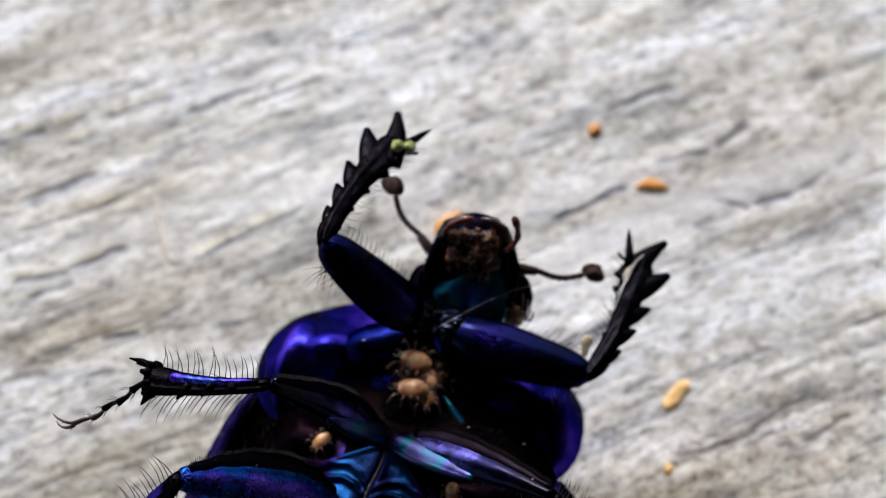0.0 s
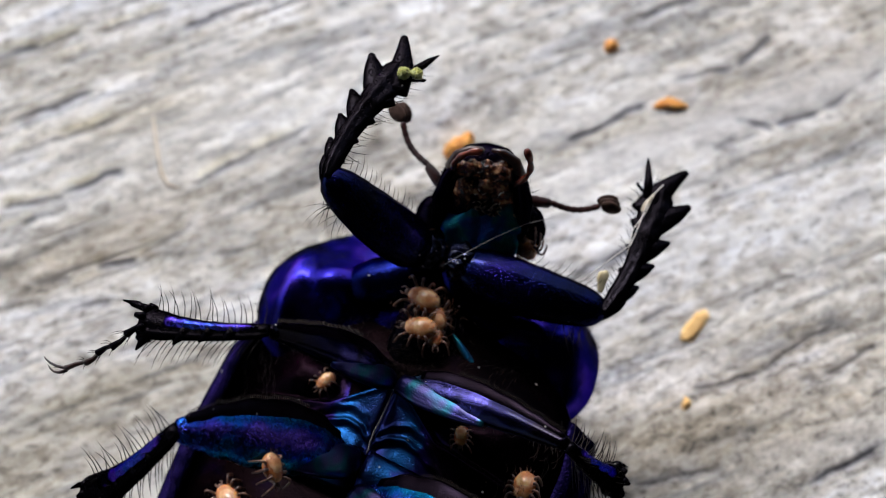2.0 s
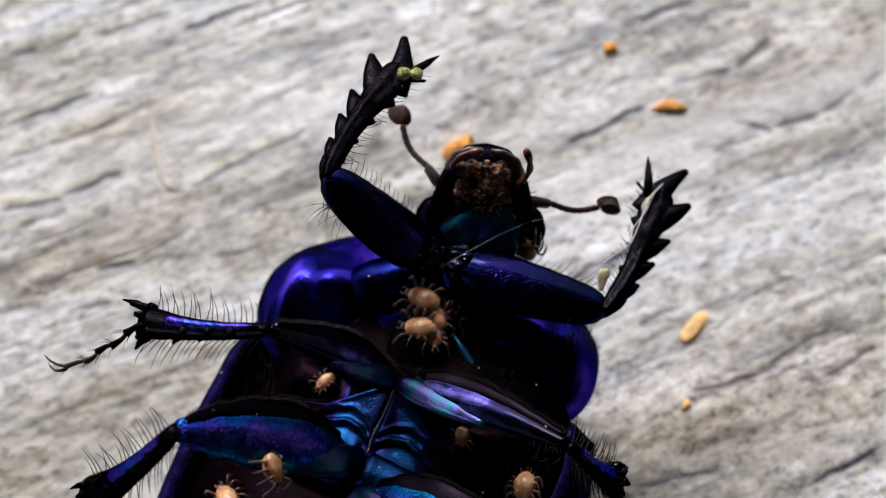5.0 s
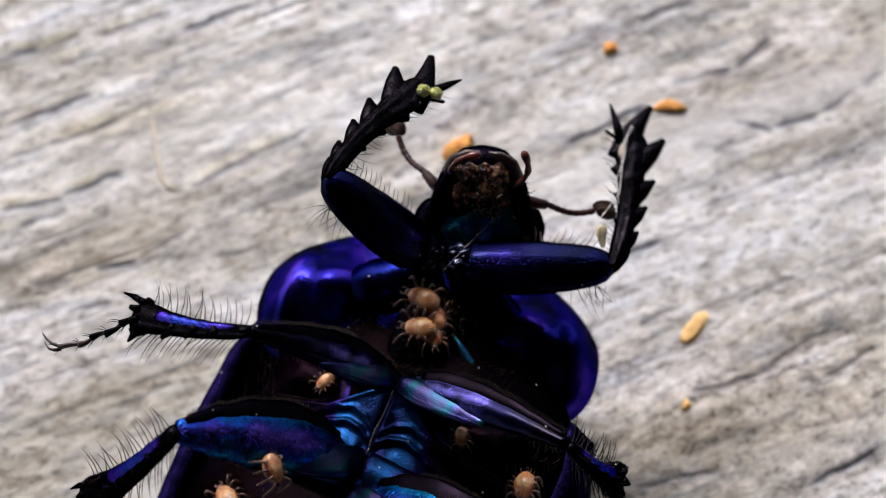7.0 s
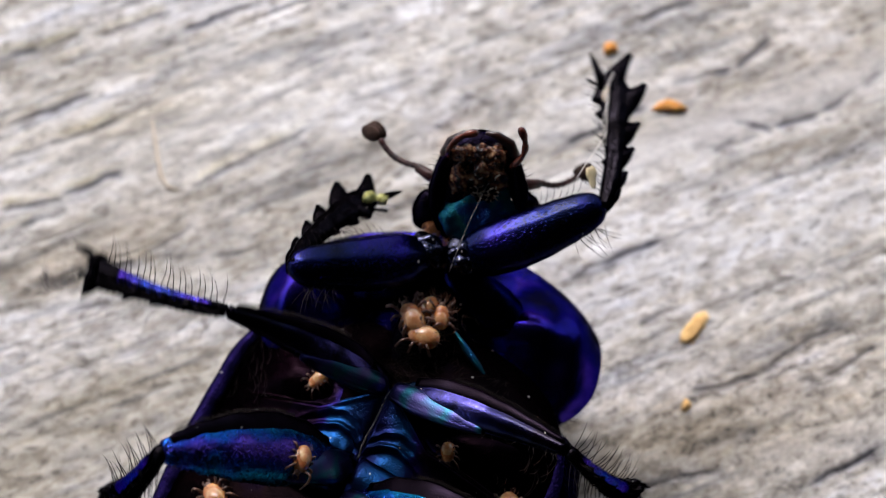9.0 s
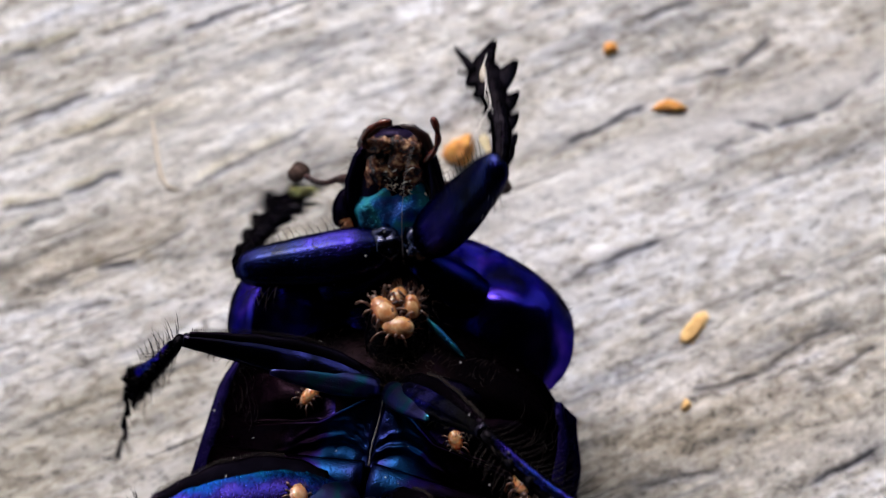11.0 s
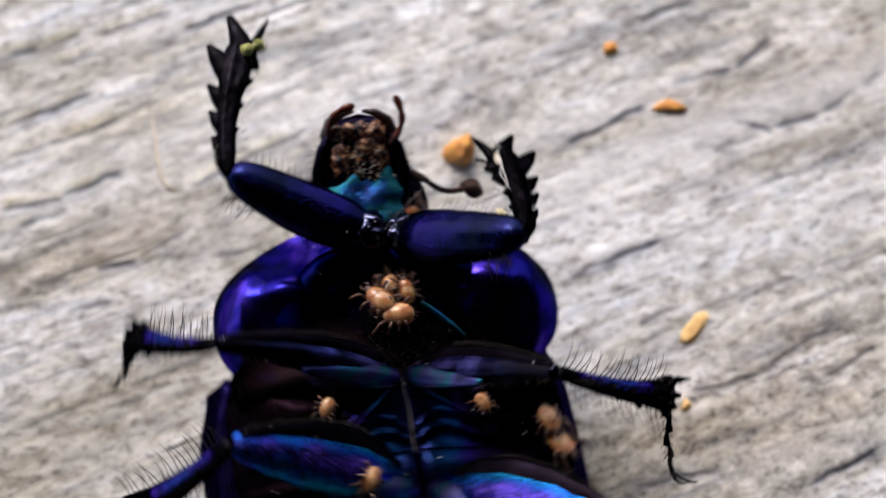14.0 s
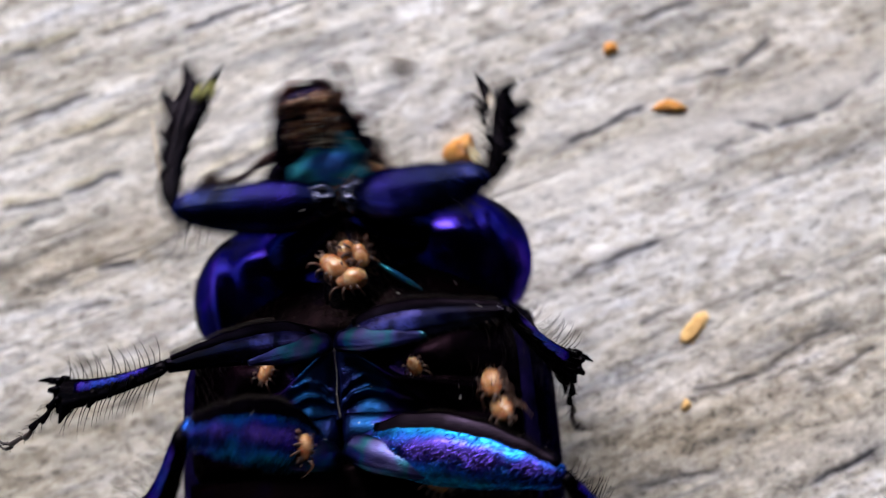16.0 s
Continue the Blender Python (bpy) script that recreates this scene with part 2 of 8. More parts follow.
    for x, y, across, along, colour in STAINED_AND_SHADED:
        stain_shade = nt.nodes.new("ShaderNodeMix")
        stain_shade.data_type, stain_shade.blend_type = "RGBA", "MULTIPLY"
        stain_shade.inputs["B"].default_value = (*colour, 1)
        L(around(x, y, across, along, 0.5), stain_shade.inputs["Factor"]), L(flow, stain_shade.inputs["A"])
        flow = stain_shade.outputs["Result"]
    # coarse dark grit caught in the brown part of the board
    grit = noise_at(nt, 3600, 4.0, (0.8, 1.0, 0.6), 0.75)
    flecks = ramp(nt, grit.outputs["Fac"], [(0.36, (0.34, 0.33, 0.33)), (0.45, (0.95, 0.94, 0.92)), (0.53, (1.0, 1.0, 1.0)), (0.62, (1.3, 1.3, 1.32))])
    gritty = nt.nodes.new("ShaderNodeMix")
    gritty.data_type, gritty.blend_type = "RGBA", "MULTIPLY"
    L(around(0.0066, -0.0086, 0.0036, 0.0075, 0.7), gritty.inputs["Factor"]), L(flow, gritty.inputs["A"]), L(flecks.outputs["Color"], gritty.inputs["B"])
    flow = gritty.outputs["Result"]
    growth = nt.nodes.new("ShaderNodeAttribute")
    growth.attribute_name = "lichen"
    yellow = nt.nodes.new("ShaderNodeMix")
    yellow.data_type, yellow.blend_type = "RGBA", "MULTIPLY"
    yellow.inputs["B"].default_value = (0.92, 0.86, 0.58, 1)
    L(growth.outputs["Fac"], yellow.inputs["Factor"]), L(flow, yellow.inputs["A"])
    flow = yellow.outputs["Result"]
    # crack shade and furrow dirt, painted together as one blue-grey darkening
    line_mask = nt.nodes.new("ShaderNodeAttribute")
    line_mask.attribute_name = "crack_dark"
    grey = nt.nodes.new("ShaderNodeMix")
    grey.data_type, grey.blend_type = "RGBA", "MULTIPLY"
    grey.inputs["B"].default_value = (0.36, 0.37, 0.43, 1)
    L(line_mask.outputs["Fac"], grey.inputs["Factor"]), L(flow, grey.inputs["A"])
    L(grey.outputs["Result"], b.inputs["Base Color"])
    b.inputs["Roughness"].default_value = 0.75
    bump(nt, fine.outputs["Fac"], b, 0.28, 0.00010)
    return m


WOOD = wood_material()
EARTH = plain("dry_earth", [(0.3, (0.05, 0.045, 0.03)), (0.7, (0.12, 0.11, 0.07))], 0.9, 9, 0.6, 0.02)
# for the added panels that keep sky light off the shell
BLOCKER = plain("dark_blocker", [(0.3, (0.018, 0.015, 0.012)), (0.7, (0.04, 0.034, 0.028))], 0.9, 12, 0.3, 0.002)


# ---- shapes, all given in millimetres ----
def part(name, bm, mat, parent=None, label="", smooth=True):
    """Links a bmesh drawn in millimetres as one mesh object under a thing or a part."""
    me = bpy.data.meshes.new(name)
    bm.transform(Matrix.Scale(MM, 4))
    bmesh.ops.recalc_face_normals(bm, faces=bm.faces)
    bm.to_mesh(me)
    bm.free()
    for p in me.polygons:
        p.use_smooth = smooth
    me.materials.append(mat)
    ob = new(name, me)
    if parent:
        ob.parent = parent
    if label:
        tagged(ob, label)
    return ob


def base_empty(name, label, category, group="", at=None):
    ob = new(name)
    ob.empty_display_size = 0.002
    if at:
        ob.matrix_world = at
    return tagged(ob, label, category, group)


def sweep(bm, pts, radii, sides=12, up=(0, 0, 1), rough=0.0, section=None):
    """A closed skin round a line of points; each radius is (across, along up) or one number."""
    pts = [Vector(p) for p in pts]
    up = Vector(up)
    rings = []
    for i, p in enumerate(pts):
        y = (pts[min(i + 1, len(pts) - 1)] - pts[max(i - 1, 0)]).normalized()
        x = y.cross(up)
        if x.length < 1e-4:
            x = y.cross(Vector((1, 0, 0)))
        x.normalize()
        z = x.cross(y)
        a, b = radii[i] if isinstance(radii[i], (tuple, list)) else (radii[i], radii[i])
        ring = []
        for k in range(sides):
            w = 2 * math.pi * k / sides
            j = 1 + (random.uniform(-rough, rough) if rough else 0)
            c, s = section(w) if section else (math.cos(w), math.sin(w))
            ring.append(bm.verts.new(p + x * (a * j * c) + z * (b * j * s)))
        rings.append(ring)
    for r0, r1 in zip(rings, rings[1:]):
        for k in range(sides):
            bm.faces.new((r0[k], r0[(k + 1) % sides], r1[(k + 1) % sides], r1[k]))
    for ring, sign in ((rings[0], -1), (rings[-1], 1)):
        i = 0 if sign < 0 else -1
        y = (pts[-1] - pts[-2]) if sign > 0 else (pts[1] - pts[0])
        r = radii[i]
        r = min(r) if isinstance(r, (tuple, list)) else r
        tip = bm.verts.new(pts[i] + y.normalized() * (sign * r * 0.45))
        for k in range(sides):
            bm.faces.new((ring[k], ring[(k + 1) % sides], tip))
    return bm


def blob(bm, at, size, turn=(0, 0, 0), rough=0.0, seg=14, freq=2.5):
    """An ellipsoid, uneven where rough is given."""
    m = Matrix.Translation(at) @ Euler([radians(a) for a in turn]).to_matrix().to_4x4() @ Matrix.Diagonal((*size, 1))
    made = bmesh.ops.create_uvsphere(bm, u_segments=seg, v_segments=max(6, seg * 2 // 3), radius=1.0, matrix=m)
    if rough:
        c = Vector(at)
        for v in made["verts"]:
            d = v.co - c
            v.co = c + d * (1 + rough * noise.noise(v.co * freq))
    return bm


def hair(bm, root, tip, thick=0.018, bend=0.15):
    """One tapering bristle that curves evenly."""
    root, tip = Vector(root), Vector(tip)
    y = tip - root
    side = y.cross(Vector((random.uniform(-0.4, 0.4), random.uniform(-0.4, 0.4), 1.0)))
    side = side.normalized() * (y.length * bend) if side.length > 1e-6 else Vector((0, 0, 0))
    x = y.orthogonal().normalized()
    z = x.cross(y).normalized()
    rings = []
    for f, g in ((0.0, 1.0), (0.35, 0.8), (0.7, 0.5)):
        at = root + y * f + side * (4 * f * (1 - f) * 0.7)
        rings.append([bm.verts.new(at + (x * math.cos(a) + z * math.sin(a)) * (thick * g)) for a in (0, 2.1, 4.2)])
    end = bm.verts.new(tip)
    for k in range(3):
        for r0, r1 in zip(rings, rings[1:]):
            bm.faces.new((r0[k], r0[(k + 1) % 3], r1[(k + 1) % 3], r1[k]))
        bm.faces.new((rings[-1][k], rings[-1][(k + 1) % 3], end))


def spline(rows, n):
    """n places on a smooth line through rows of numbers of any length."""
    out, k = [], len(rows) - 1
    for i in range(n):
        f = i / (n - 1) * k
        j = min(int(f), k - 1)
        f -= j
        a, b, c, d = (rows[max(0, min(k, j + q))] for q in (-1, 0, 1, 2))
        out.append(tuple(0.5 * (2 * q + (r - p) * f + (2 * p - 5 * q + 4 * r - t) * f * f + (3 * q - p - 3 * r + t) * f ** 3) for p, q, r, t in zip(a, b, c, d)))
    return out


def curve_value(x, xs, ys):
    """A smooth curve through the given heights."""
    x = min(max(x, xs[0]), xs[-1])
    for a, b, p, q in zip(xs, xs[1:], ys, ys[1:]):
        if x <= b:
            s = (x - a) / (b - a)
            return p + (q - p) * (s * s * (3 - 2 * s))
    return ys[-1]


def sheet(bm, us, vs, place):
    """A grid of faces through place(u, v)."""
    rows = [[bm.verts.new(place(u, v)) for u in us] for v in vs]
    for r0, r1 in zip(rows, rows[1:]):
        for k in range(len(us) - 1):
            bm.faces.new((r0[k], r0[k + 1], r1[k + 1], r1[k]))
    return rows


def steps(a, b, n):
    return [a + (b - a) * i / (n - 1) for i in range(n)]


# ---- the place: board, ground, added sky blockers ----
GRAIN = 22.0
# long cracks in the board, shallow ones and faint lines of the grain, from end to end in millimetres
CRACKS = [
    (-8.2, 7.1, -5.4, 8.2),
    (-13.3, 3.9, -10.5, 5.1),
    (3.5, 3.3, 6.2, 4.7),
    (8.6, 4.2, 9.9, 3.9),
    (9.9, 3.9, 11.3, 4.4),
    (11.3, 4.4, 13.4, 5.8),
    (-10.2, -0.6, -9.0, -0.3),
    (3.7, -0.9, 6.5, 0.4),
    (10.2, -7.1, 12.3, -5.9),
    (6.8, 5.4, 8.8, 5.9),
    (8.8, 5.9, 10.0, 6.9),
    (-11.4, 1.7, -9.5, 2.6),
]
SHALLOW = [
    (-12.4, 6.4, -11.1, 7.1),
    (-10.7, 7.0, -8.3, 7.9),
    (-13.5, 6.3, -12.3, 6.5),
    (-13.2, 2.9, -9.5, 4.2),
    (-7.5, 2.0, -3.9, 3.9),
    (5.8, 7.5, 7.8, 8.1),
    (-13.1, 1.2, -11.2, 1.7),
    (-13.0, 0.3, -12.0, 0.9),
    (-11.9, -1.1, -10.9, -0.9),
    (-11.0, -1.9, -9.6, -1.5),
    (-6.7, -0.1, -5.9, 0.0),
    (7.0, -4.3, 9.0, -3.7),
    (9.0, -3.7, 11.5, -2.2),
    (10.1, -3.9, 10.8, -4.0),
    (10.8, -4.0, 12.6, -2.9),
    (5.1, -7.1, 7.8, -6.6),
    (5.6, -2.2, 7.0, -1.7),
    (8.0, 3.1, 9.5, 3.7),
    (-9.0, -0.3, -7.5, 0.6),
]
FAINT_LINES = [
    (-12.8, -2.1, -6.0, 0.8),
    (-12.7, -3.4, -7.9, -1.4),
    (-12.6, -4.4, -6.9, -2.1),
    (-12.9, -0.7, -10.0, 0.7),
    (-7.6, 2.0, -3.8, 3.6),
    (-12.9, 4.3, -7.8, 6.4),
    (-8.2, 4.3, -2.5, 6.6),
    (-13.3, 5.3, -10.0, 6.6),
    (-6.2, 5.3, -1.4, 7.4),
    (3.5, -0.9, 7.4, 1.0),
    (4.4, 0.7, 10.4, 3.4),
    (5.3, -2.9, 13.0, 0.4),
    (5.0, -5.4, 12.8, -2.1),
    (6.6, -6.4, 12.6, -3.6),
    (2.0, 5.8, 7.2, 7.9),
    (7.7, 1.1, 13.2, 3.6),
    (7.8, 7.0, 10.7, 8.1),
    (2.8, 4.3, 6.3, 5.8),
    (-12.1, 2.0, -7.3, 3.9),
    (-12.5, -5.6, -8.6, -4.1),
    (-4.9, 6.0, -0.4, 7.7),
    (8.6, 2.0, 13.3, 4.2),
]


def value_noise(x, y, seed):
    """Smooth value noise on arrays."""
    xi, yi = np.floor(x).astype(np.int64), np.floor(y).astype(np.int64)
    fx, fy = x - xi, y - yi
    fx, fy = fx * fx * (3 - 2 * fx), fy * fy * (3 - 2 * fy)

    def h(i, j):
        n = (i * 374761393 + j * 668265263 + seed * 1442695041) & 0x7FFFFFFF
        n = ((n ^ (n >> 13)) * 1274126177) & 0x7FFFFFFF
        return ((n ^ (n >> 16)) & 0xFFFF) / 65535.0

    a, b, c, d = h(xi, yi), h(xi + 1, yi), h(xi, yi + 1), h(xi + 1, yi + 1)
    return (a * (1 - fx) + b * fx) * (1 - fy) + (c * (1 - fx) + d * fx) * fy


def board_surface(u, v):
    """Relief of the weathered board in millimetres, and the darkness painted along its cracks; u runs along the grain.
    """
    w = v + 0.9 * (value_noise(u / 14, v / 9, 3) - 0.5) + 0.25 * (value_noise(u / 4, v / 3, 4) - 0.5)
    h = 0.14 * (value_noise(u / 26, w / 2.6, 11) - 0.5)
    h += 0.042 * (value_noise(u / 8, w / 1.0, 12) - 0.5)
    h += 0.032 * (value_noise(u / 3.0, w / 0.45, 13) - 0.5)
    h += 0.024 * (value_noise(u / 1.0, w / 0.34, 14) - 0.5)
    h += 0.036 * (value_noise(u / 0.42, w / 0.30, 15) - 0.5)
    h += 0.026 * (value_noise(u / 0.2, w / 0.16, 16) - 0.5)
    crack_dark, lichen = 0 * h, 0 * h
    rng = random.Random(7)
    for _ in range(24):
        u0, v0 = rng.uniform(-17, 17), rng.uniform(-13, 13)
        half, wide, deep = rng.uniform(0.8, 2.6), rng.uniform(0.02, 0.045), rng.uniform(0.03, 0.08)
        s = np.clip(1 - ((u - u0) / half) ** 2, 0, 1)
        h -= deep * s * np.exp(-(((w - v0) / (wide * (0.5 + s))) ** 2))
    c, k = math.cos(radians(GRAIN)), math.sin(radians(GRAIN))
    for x0, y0, x1, y1, deep in [(*q, 0.62) for q in CRACKS] + [(*q, 0.40) for q in SHALLOW] + [(*q, 0.15) for q in FAINT_LINES]:
        p0, q0, p1, q1 = c * x0 + k * y0, c * y0 - k * x0, c * x1 + k * y1, c * y1 - k * x1
        f = (u - p0) / (p1 - p0)
        s = np.clip(5 * f * (1.12 - f) + 0.1, 0, 1) * np.clip(6 * (f + 0.06), 0, 1) * np.clip(6 * (1.06 - f), 0, 1) * np.clip(1.5 * value_noise(u / 0.8, u * 0 + q0, 23) + 0.25, 0, 1)
        line = q0 + (q1 - q0) * f + 0.05 * np.sin(u * 0.9 + q0) * s + 0.16 * (value_noise(u / 0.4, u * 0 + q0, 21) - 0.5)
        wide = 0.07 + 0.11 * deep * (0.6 + value_noise(u / 0.7, u * 0 + q0, 24))
        h -= 0.10 * deep * s * np.exp(-(((v - line) / (0.04 + 0.03 * s * value_noise(u / 0.5, u * 0 + q0, 22))) ** 2))
        h -= 0.04 * deep * s * np.exp(-(((v - line) / 0.18) ** 2))
        # painted darkness stands in for deeper crack relief
        crack_dark += 1.8 * deep * s * np.exp(-(((v - line) / wide) ** 2))
        lichen += 1.6 * deep * s * np.exp(-(((v - line - 0.24) / 0.14) ** 2)) * np.clip(2.2 * value_noise(u / 0.9, u * 0 + q0, 26) - 0.7, 0, 1) * np.clip((1.0 - u) / 6, 0, 1)
    return h, np.clip(crack_dark, 0, 1), np.clip(lichen, 0, 1)


def plank():
    """The board on which the beetle lies, with furrows and cracks along its grain."""
    def line(dense, step, far):
        mid = np.arange(-dense, dense + step / 2, step)
        out = dense + np.geomspace(step, far - dense, 26)
        return np.concatenate([-out[::-1], mid, out])

    us, vs = line(17.0, 0.085, 700.0), line(13.0, 0.045, 62.0)
    u, v = np.meshgrid(us, vs)
    z, crack_dark, lichen = board_surface(u, v)
    edge = np.clip((62.0 - np.abs(v)) / 2.0, 0, 1)
    z = z - 2.0 * (1 - edge) ** 2 - 0.25
    nu, nv = len(us), len(vs)
    co = np.stack([u, v, z], -1).reshape(-1, 3)
    idx = np.arange(nu * nv).reshape(nv, nu)
    quads = np.stack([idx[:-1, :-1], idx[:-1, 1:], idx[1:, 1:], idx[1:, :-1]], -1).reshape(-1, 4)
    ring = np.concatenate([idx[0, :-1], idx[:-1, -1], idx[-1, :0:-1], idx[:0:-1, 0]])
    low = co[ring].copy()
    low[:, 2] = -28.0
    n0, k = len(co), len(ring)
    lows = np.arange(n0, n0 + k)
    side = np.stack([ring, np.roll(ring, -1), np.roll(lows, -1), lows], -1)[:, ::-1]
    co = np.concatenate([co, low]) * MM
    me = bpy.data.meshes.new("wooden_board")
    me.from_pydata(co.tolist(), [], quads.tolist() + side.tolist() + [lows[::-1].tolist()])
    for p in me.polygons:
        p.use_smooth = True
    for name, much in (("crack_dark", crack_dark), ("lichen", lichen)):
        line_mask = me.attributes.new(name, "FLOAT", "POINT")
        line_mask.data.foreach_set("value", np.concatenate([much.ravel(), np.zeros(k)]).astype(np.float32))
    me.materials.append(WOOD)
    ob = new("wooden_board", me)
    ob.rotation_euler = (0, 0, radians(GRAIN))
    return tagged(ob, "weathered grey softwood board with furrowed grain, lying on earth", "board", kind="structure")


board = plank()


def slab(name, lo, hi, mat, label):
    bm = bmesh.new()
    bmesh.ops.create_cube(bm, size=1.0)
    for v in bm.verts:
        v.co = Vector([(lo[i] + hi[i]) / 2 + v.co[i] * (hi[i] - lo[i]) for i in range(3)]) * 1000
    return tagged(part(name, bm, mat, None, "", False), label, name.split("_")[0], kind="structure")


slab("ground", (-400, -400, -0.3), (400, 400, -0.028), EARTH, "bare dry earth under the board")
# added unseen dark panels: they block sky light and darken the shell's reflections
slab("ceiling", (-0.9, -0.64, 0.44), (0.64, 0.37, 0.46), BLOCKER, "added unseen dark panel over the board that blocks the sky")
slab("wall_east", (0.64, -0.64, -0.03), (0.66, 0.37, 0.46), BLOCKER, "added unseen dark panel beside the board that blocks the sky")
slab("wall_south", (-0.9, -0.66, -0.03), (0.66, -0.64, 0.46), BLOCKER, "added unseen dark panel behind the board that blocks the sky")


# ---- the beetle, on its back; x to its picture right, y towards the head, z up from the board ----
TOP = 5.6
beetle = base_empty("beetle", "glossy blue-violet dung beetle lying on its back on the board", "beetle")


def elytron(side):
    """One wing case: a bowl that lies on the board, with a thick rolled rim."""
    bm = bmesh.new()
    us, vs = steps(0.0, 1.0, 26), steps(1.0, -12.4, 44)

    def half(y):
        return curve_value(-y, [-1.0, 0.5, 3.0, 6.0, 9.0, 11.3, 12.4], [4.45, 4.80, 4.82, 4.68, 3.95, 2.4, 0.35])

    def skin(u, y, off):
        w = half(y) + off + (0.02 if side < 0 else 0.0)
        x = w * math.sin(min(1.0, u * 1.25) * math.pi / 2) * (1 + 0.08 * math.sin(u * math.pi)) * (1 - 0.04 * max(0.0, u - 0.8) / 0.2)
        low = curve_value(-y, [-1.0, 1.5, 5.0, 9.0, 12.4], [0.75, 0.15, 0.0, 0.5, 2.6])
        rim = 3.75 if y > -9 else curve_value(-y, [9.0, 12.4], [3.75, 2.9])
        z = rim - (rim - low + off) * math.cos(u * math.pi / 2) ** 0.8
        z += 0.035 * math.sin(u * 44) * (1 - u) * (1 if off >= 0 else 0)
        return (side * x, y, z)

    out = sheet(bm, us, vs, lambda u, y: skin(u, y, 0.0))
    inn = sheet(bm, us, vs, lambda u, y: skin(u, y, -0.22))
    for a, b in ((0, 0), (-1, -1)):
        for r in range(len(vs) - 1):
            bm.faces.new((out[r][a], out[r + 1][a], inn[r + 1][b], inn[r][b]))
    for r in (0, -1):
        for k in range(len(us) - 1):
            bm.faces.new((out[r][k], out[r][k + 1], inn[r][k + 1], inn[r][k]))
    ob = part("wing_case", bm, EDGE, beetle)
    bm = bmesh.new()
    line = [(side * (half(y) * 0.965 - 0.10 + (0.02 if side < 0 else 0.0)), y, 3.72 if y > -9 else curve_value(-y, [9.0, 12.4], [3.72, 2.9])) for y in steps(0.9, -11.8, 40)]
    sweep(bm, line, [(0.09 + 0.18 * math.sin(math.pi * min(1.0, (k + 2) / 30)) ** 0.7, 0.15) for k in range(len(line))], 14)
    for y in steps(0.6, -9.0, 60):
        blob(bm, (side * (half(y) - 0.2 + (0.02 if side < 0 else 0.0) + random.uniform(-0.1, 0.12)), y, 3.79), (0.025, 0.04, 0.02), seg=6)
    part("wing_case_rim", bm, EDGE, ob, "punctured violet rim of the wing case")
    return ob


wing_case_left, wing_case_right = elytron(-1), elytron(1)


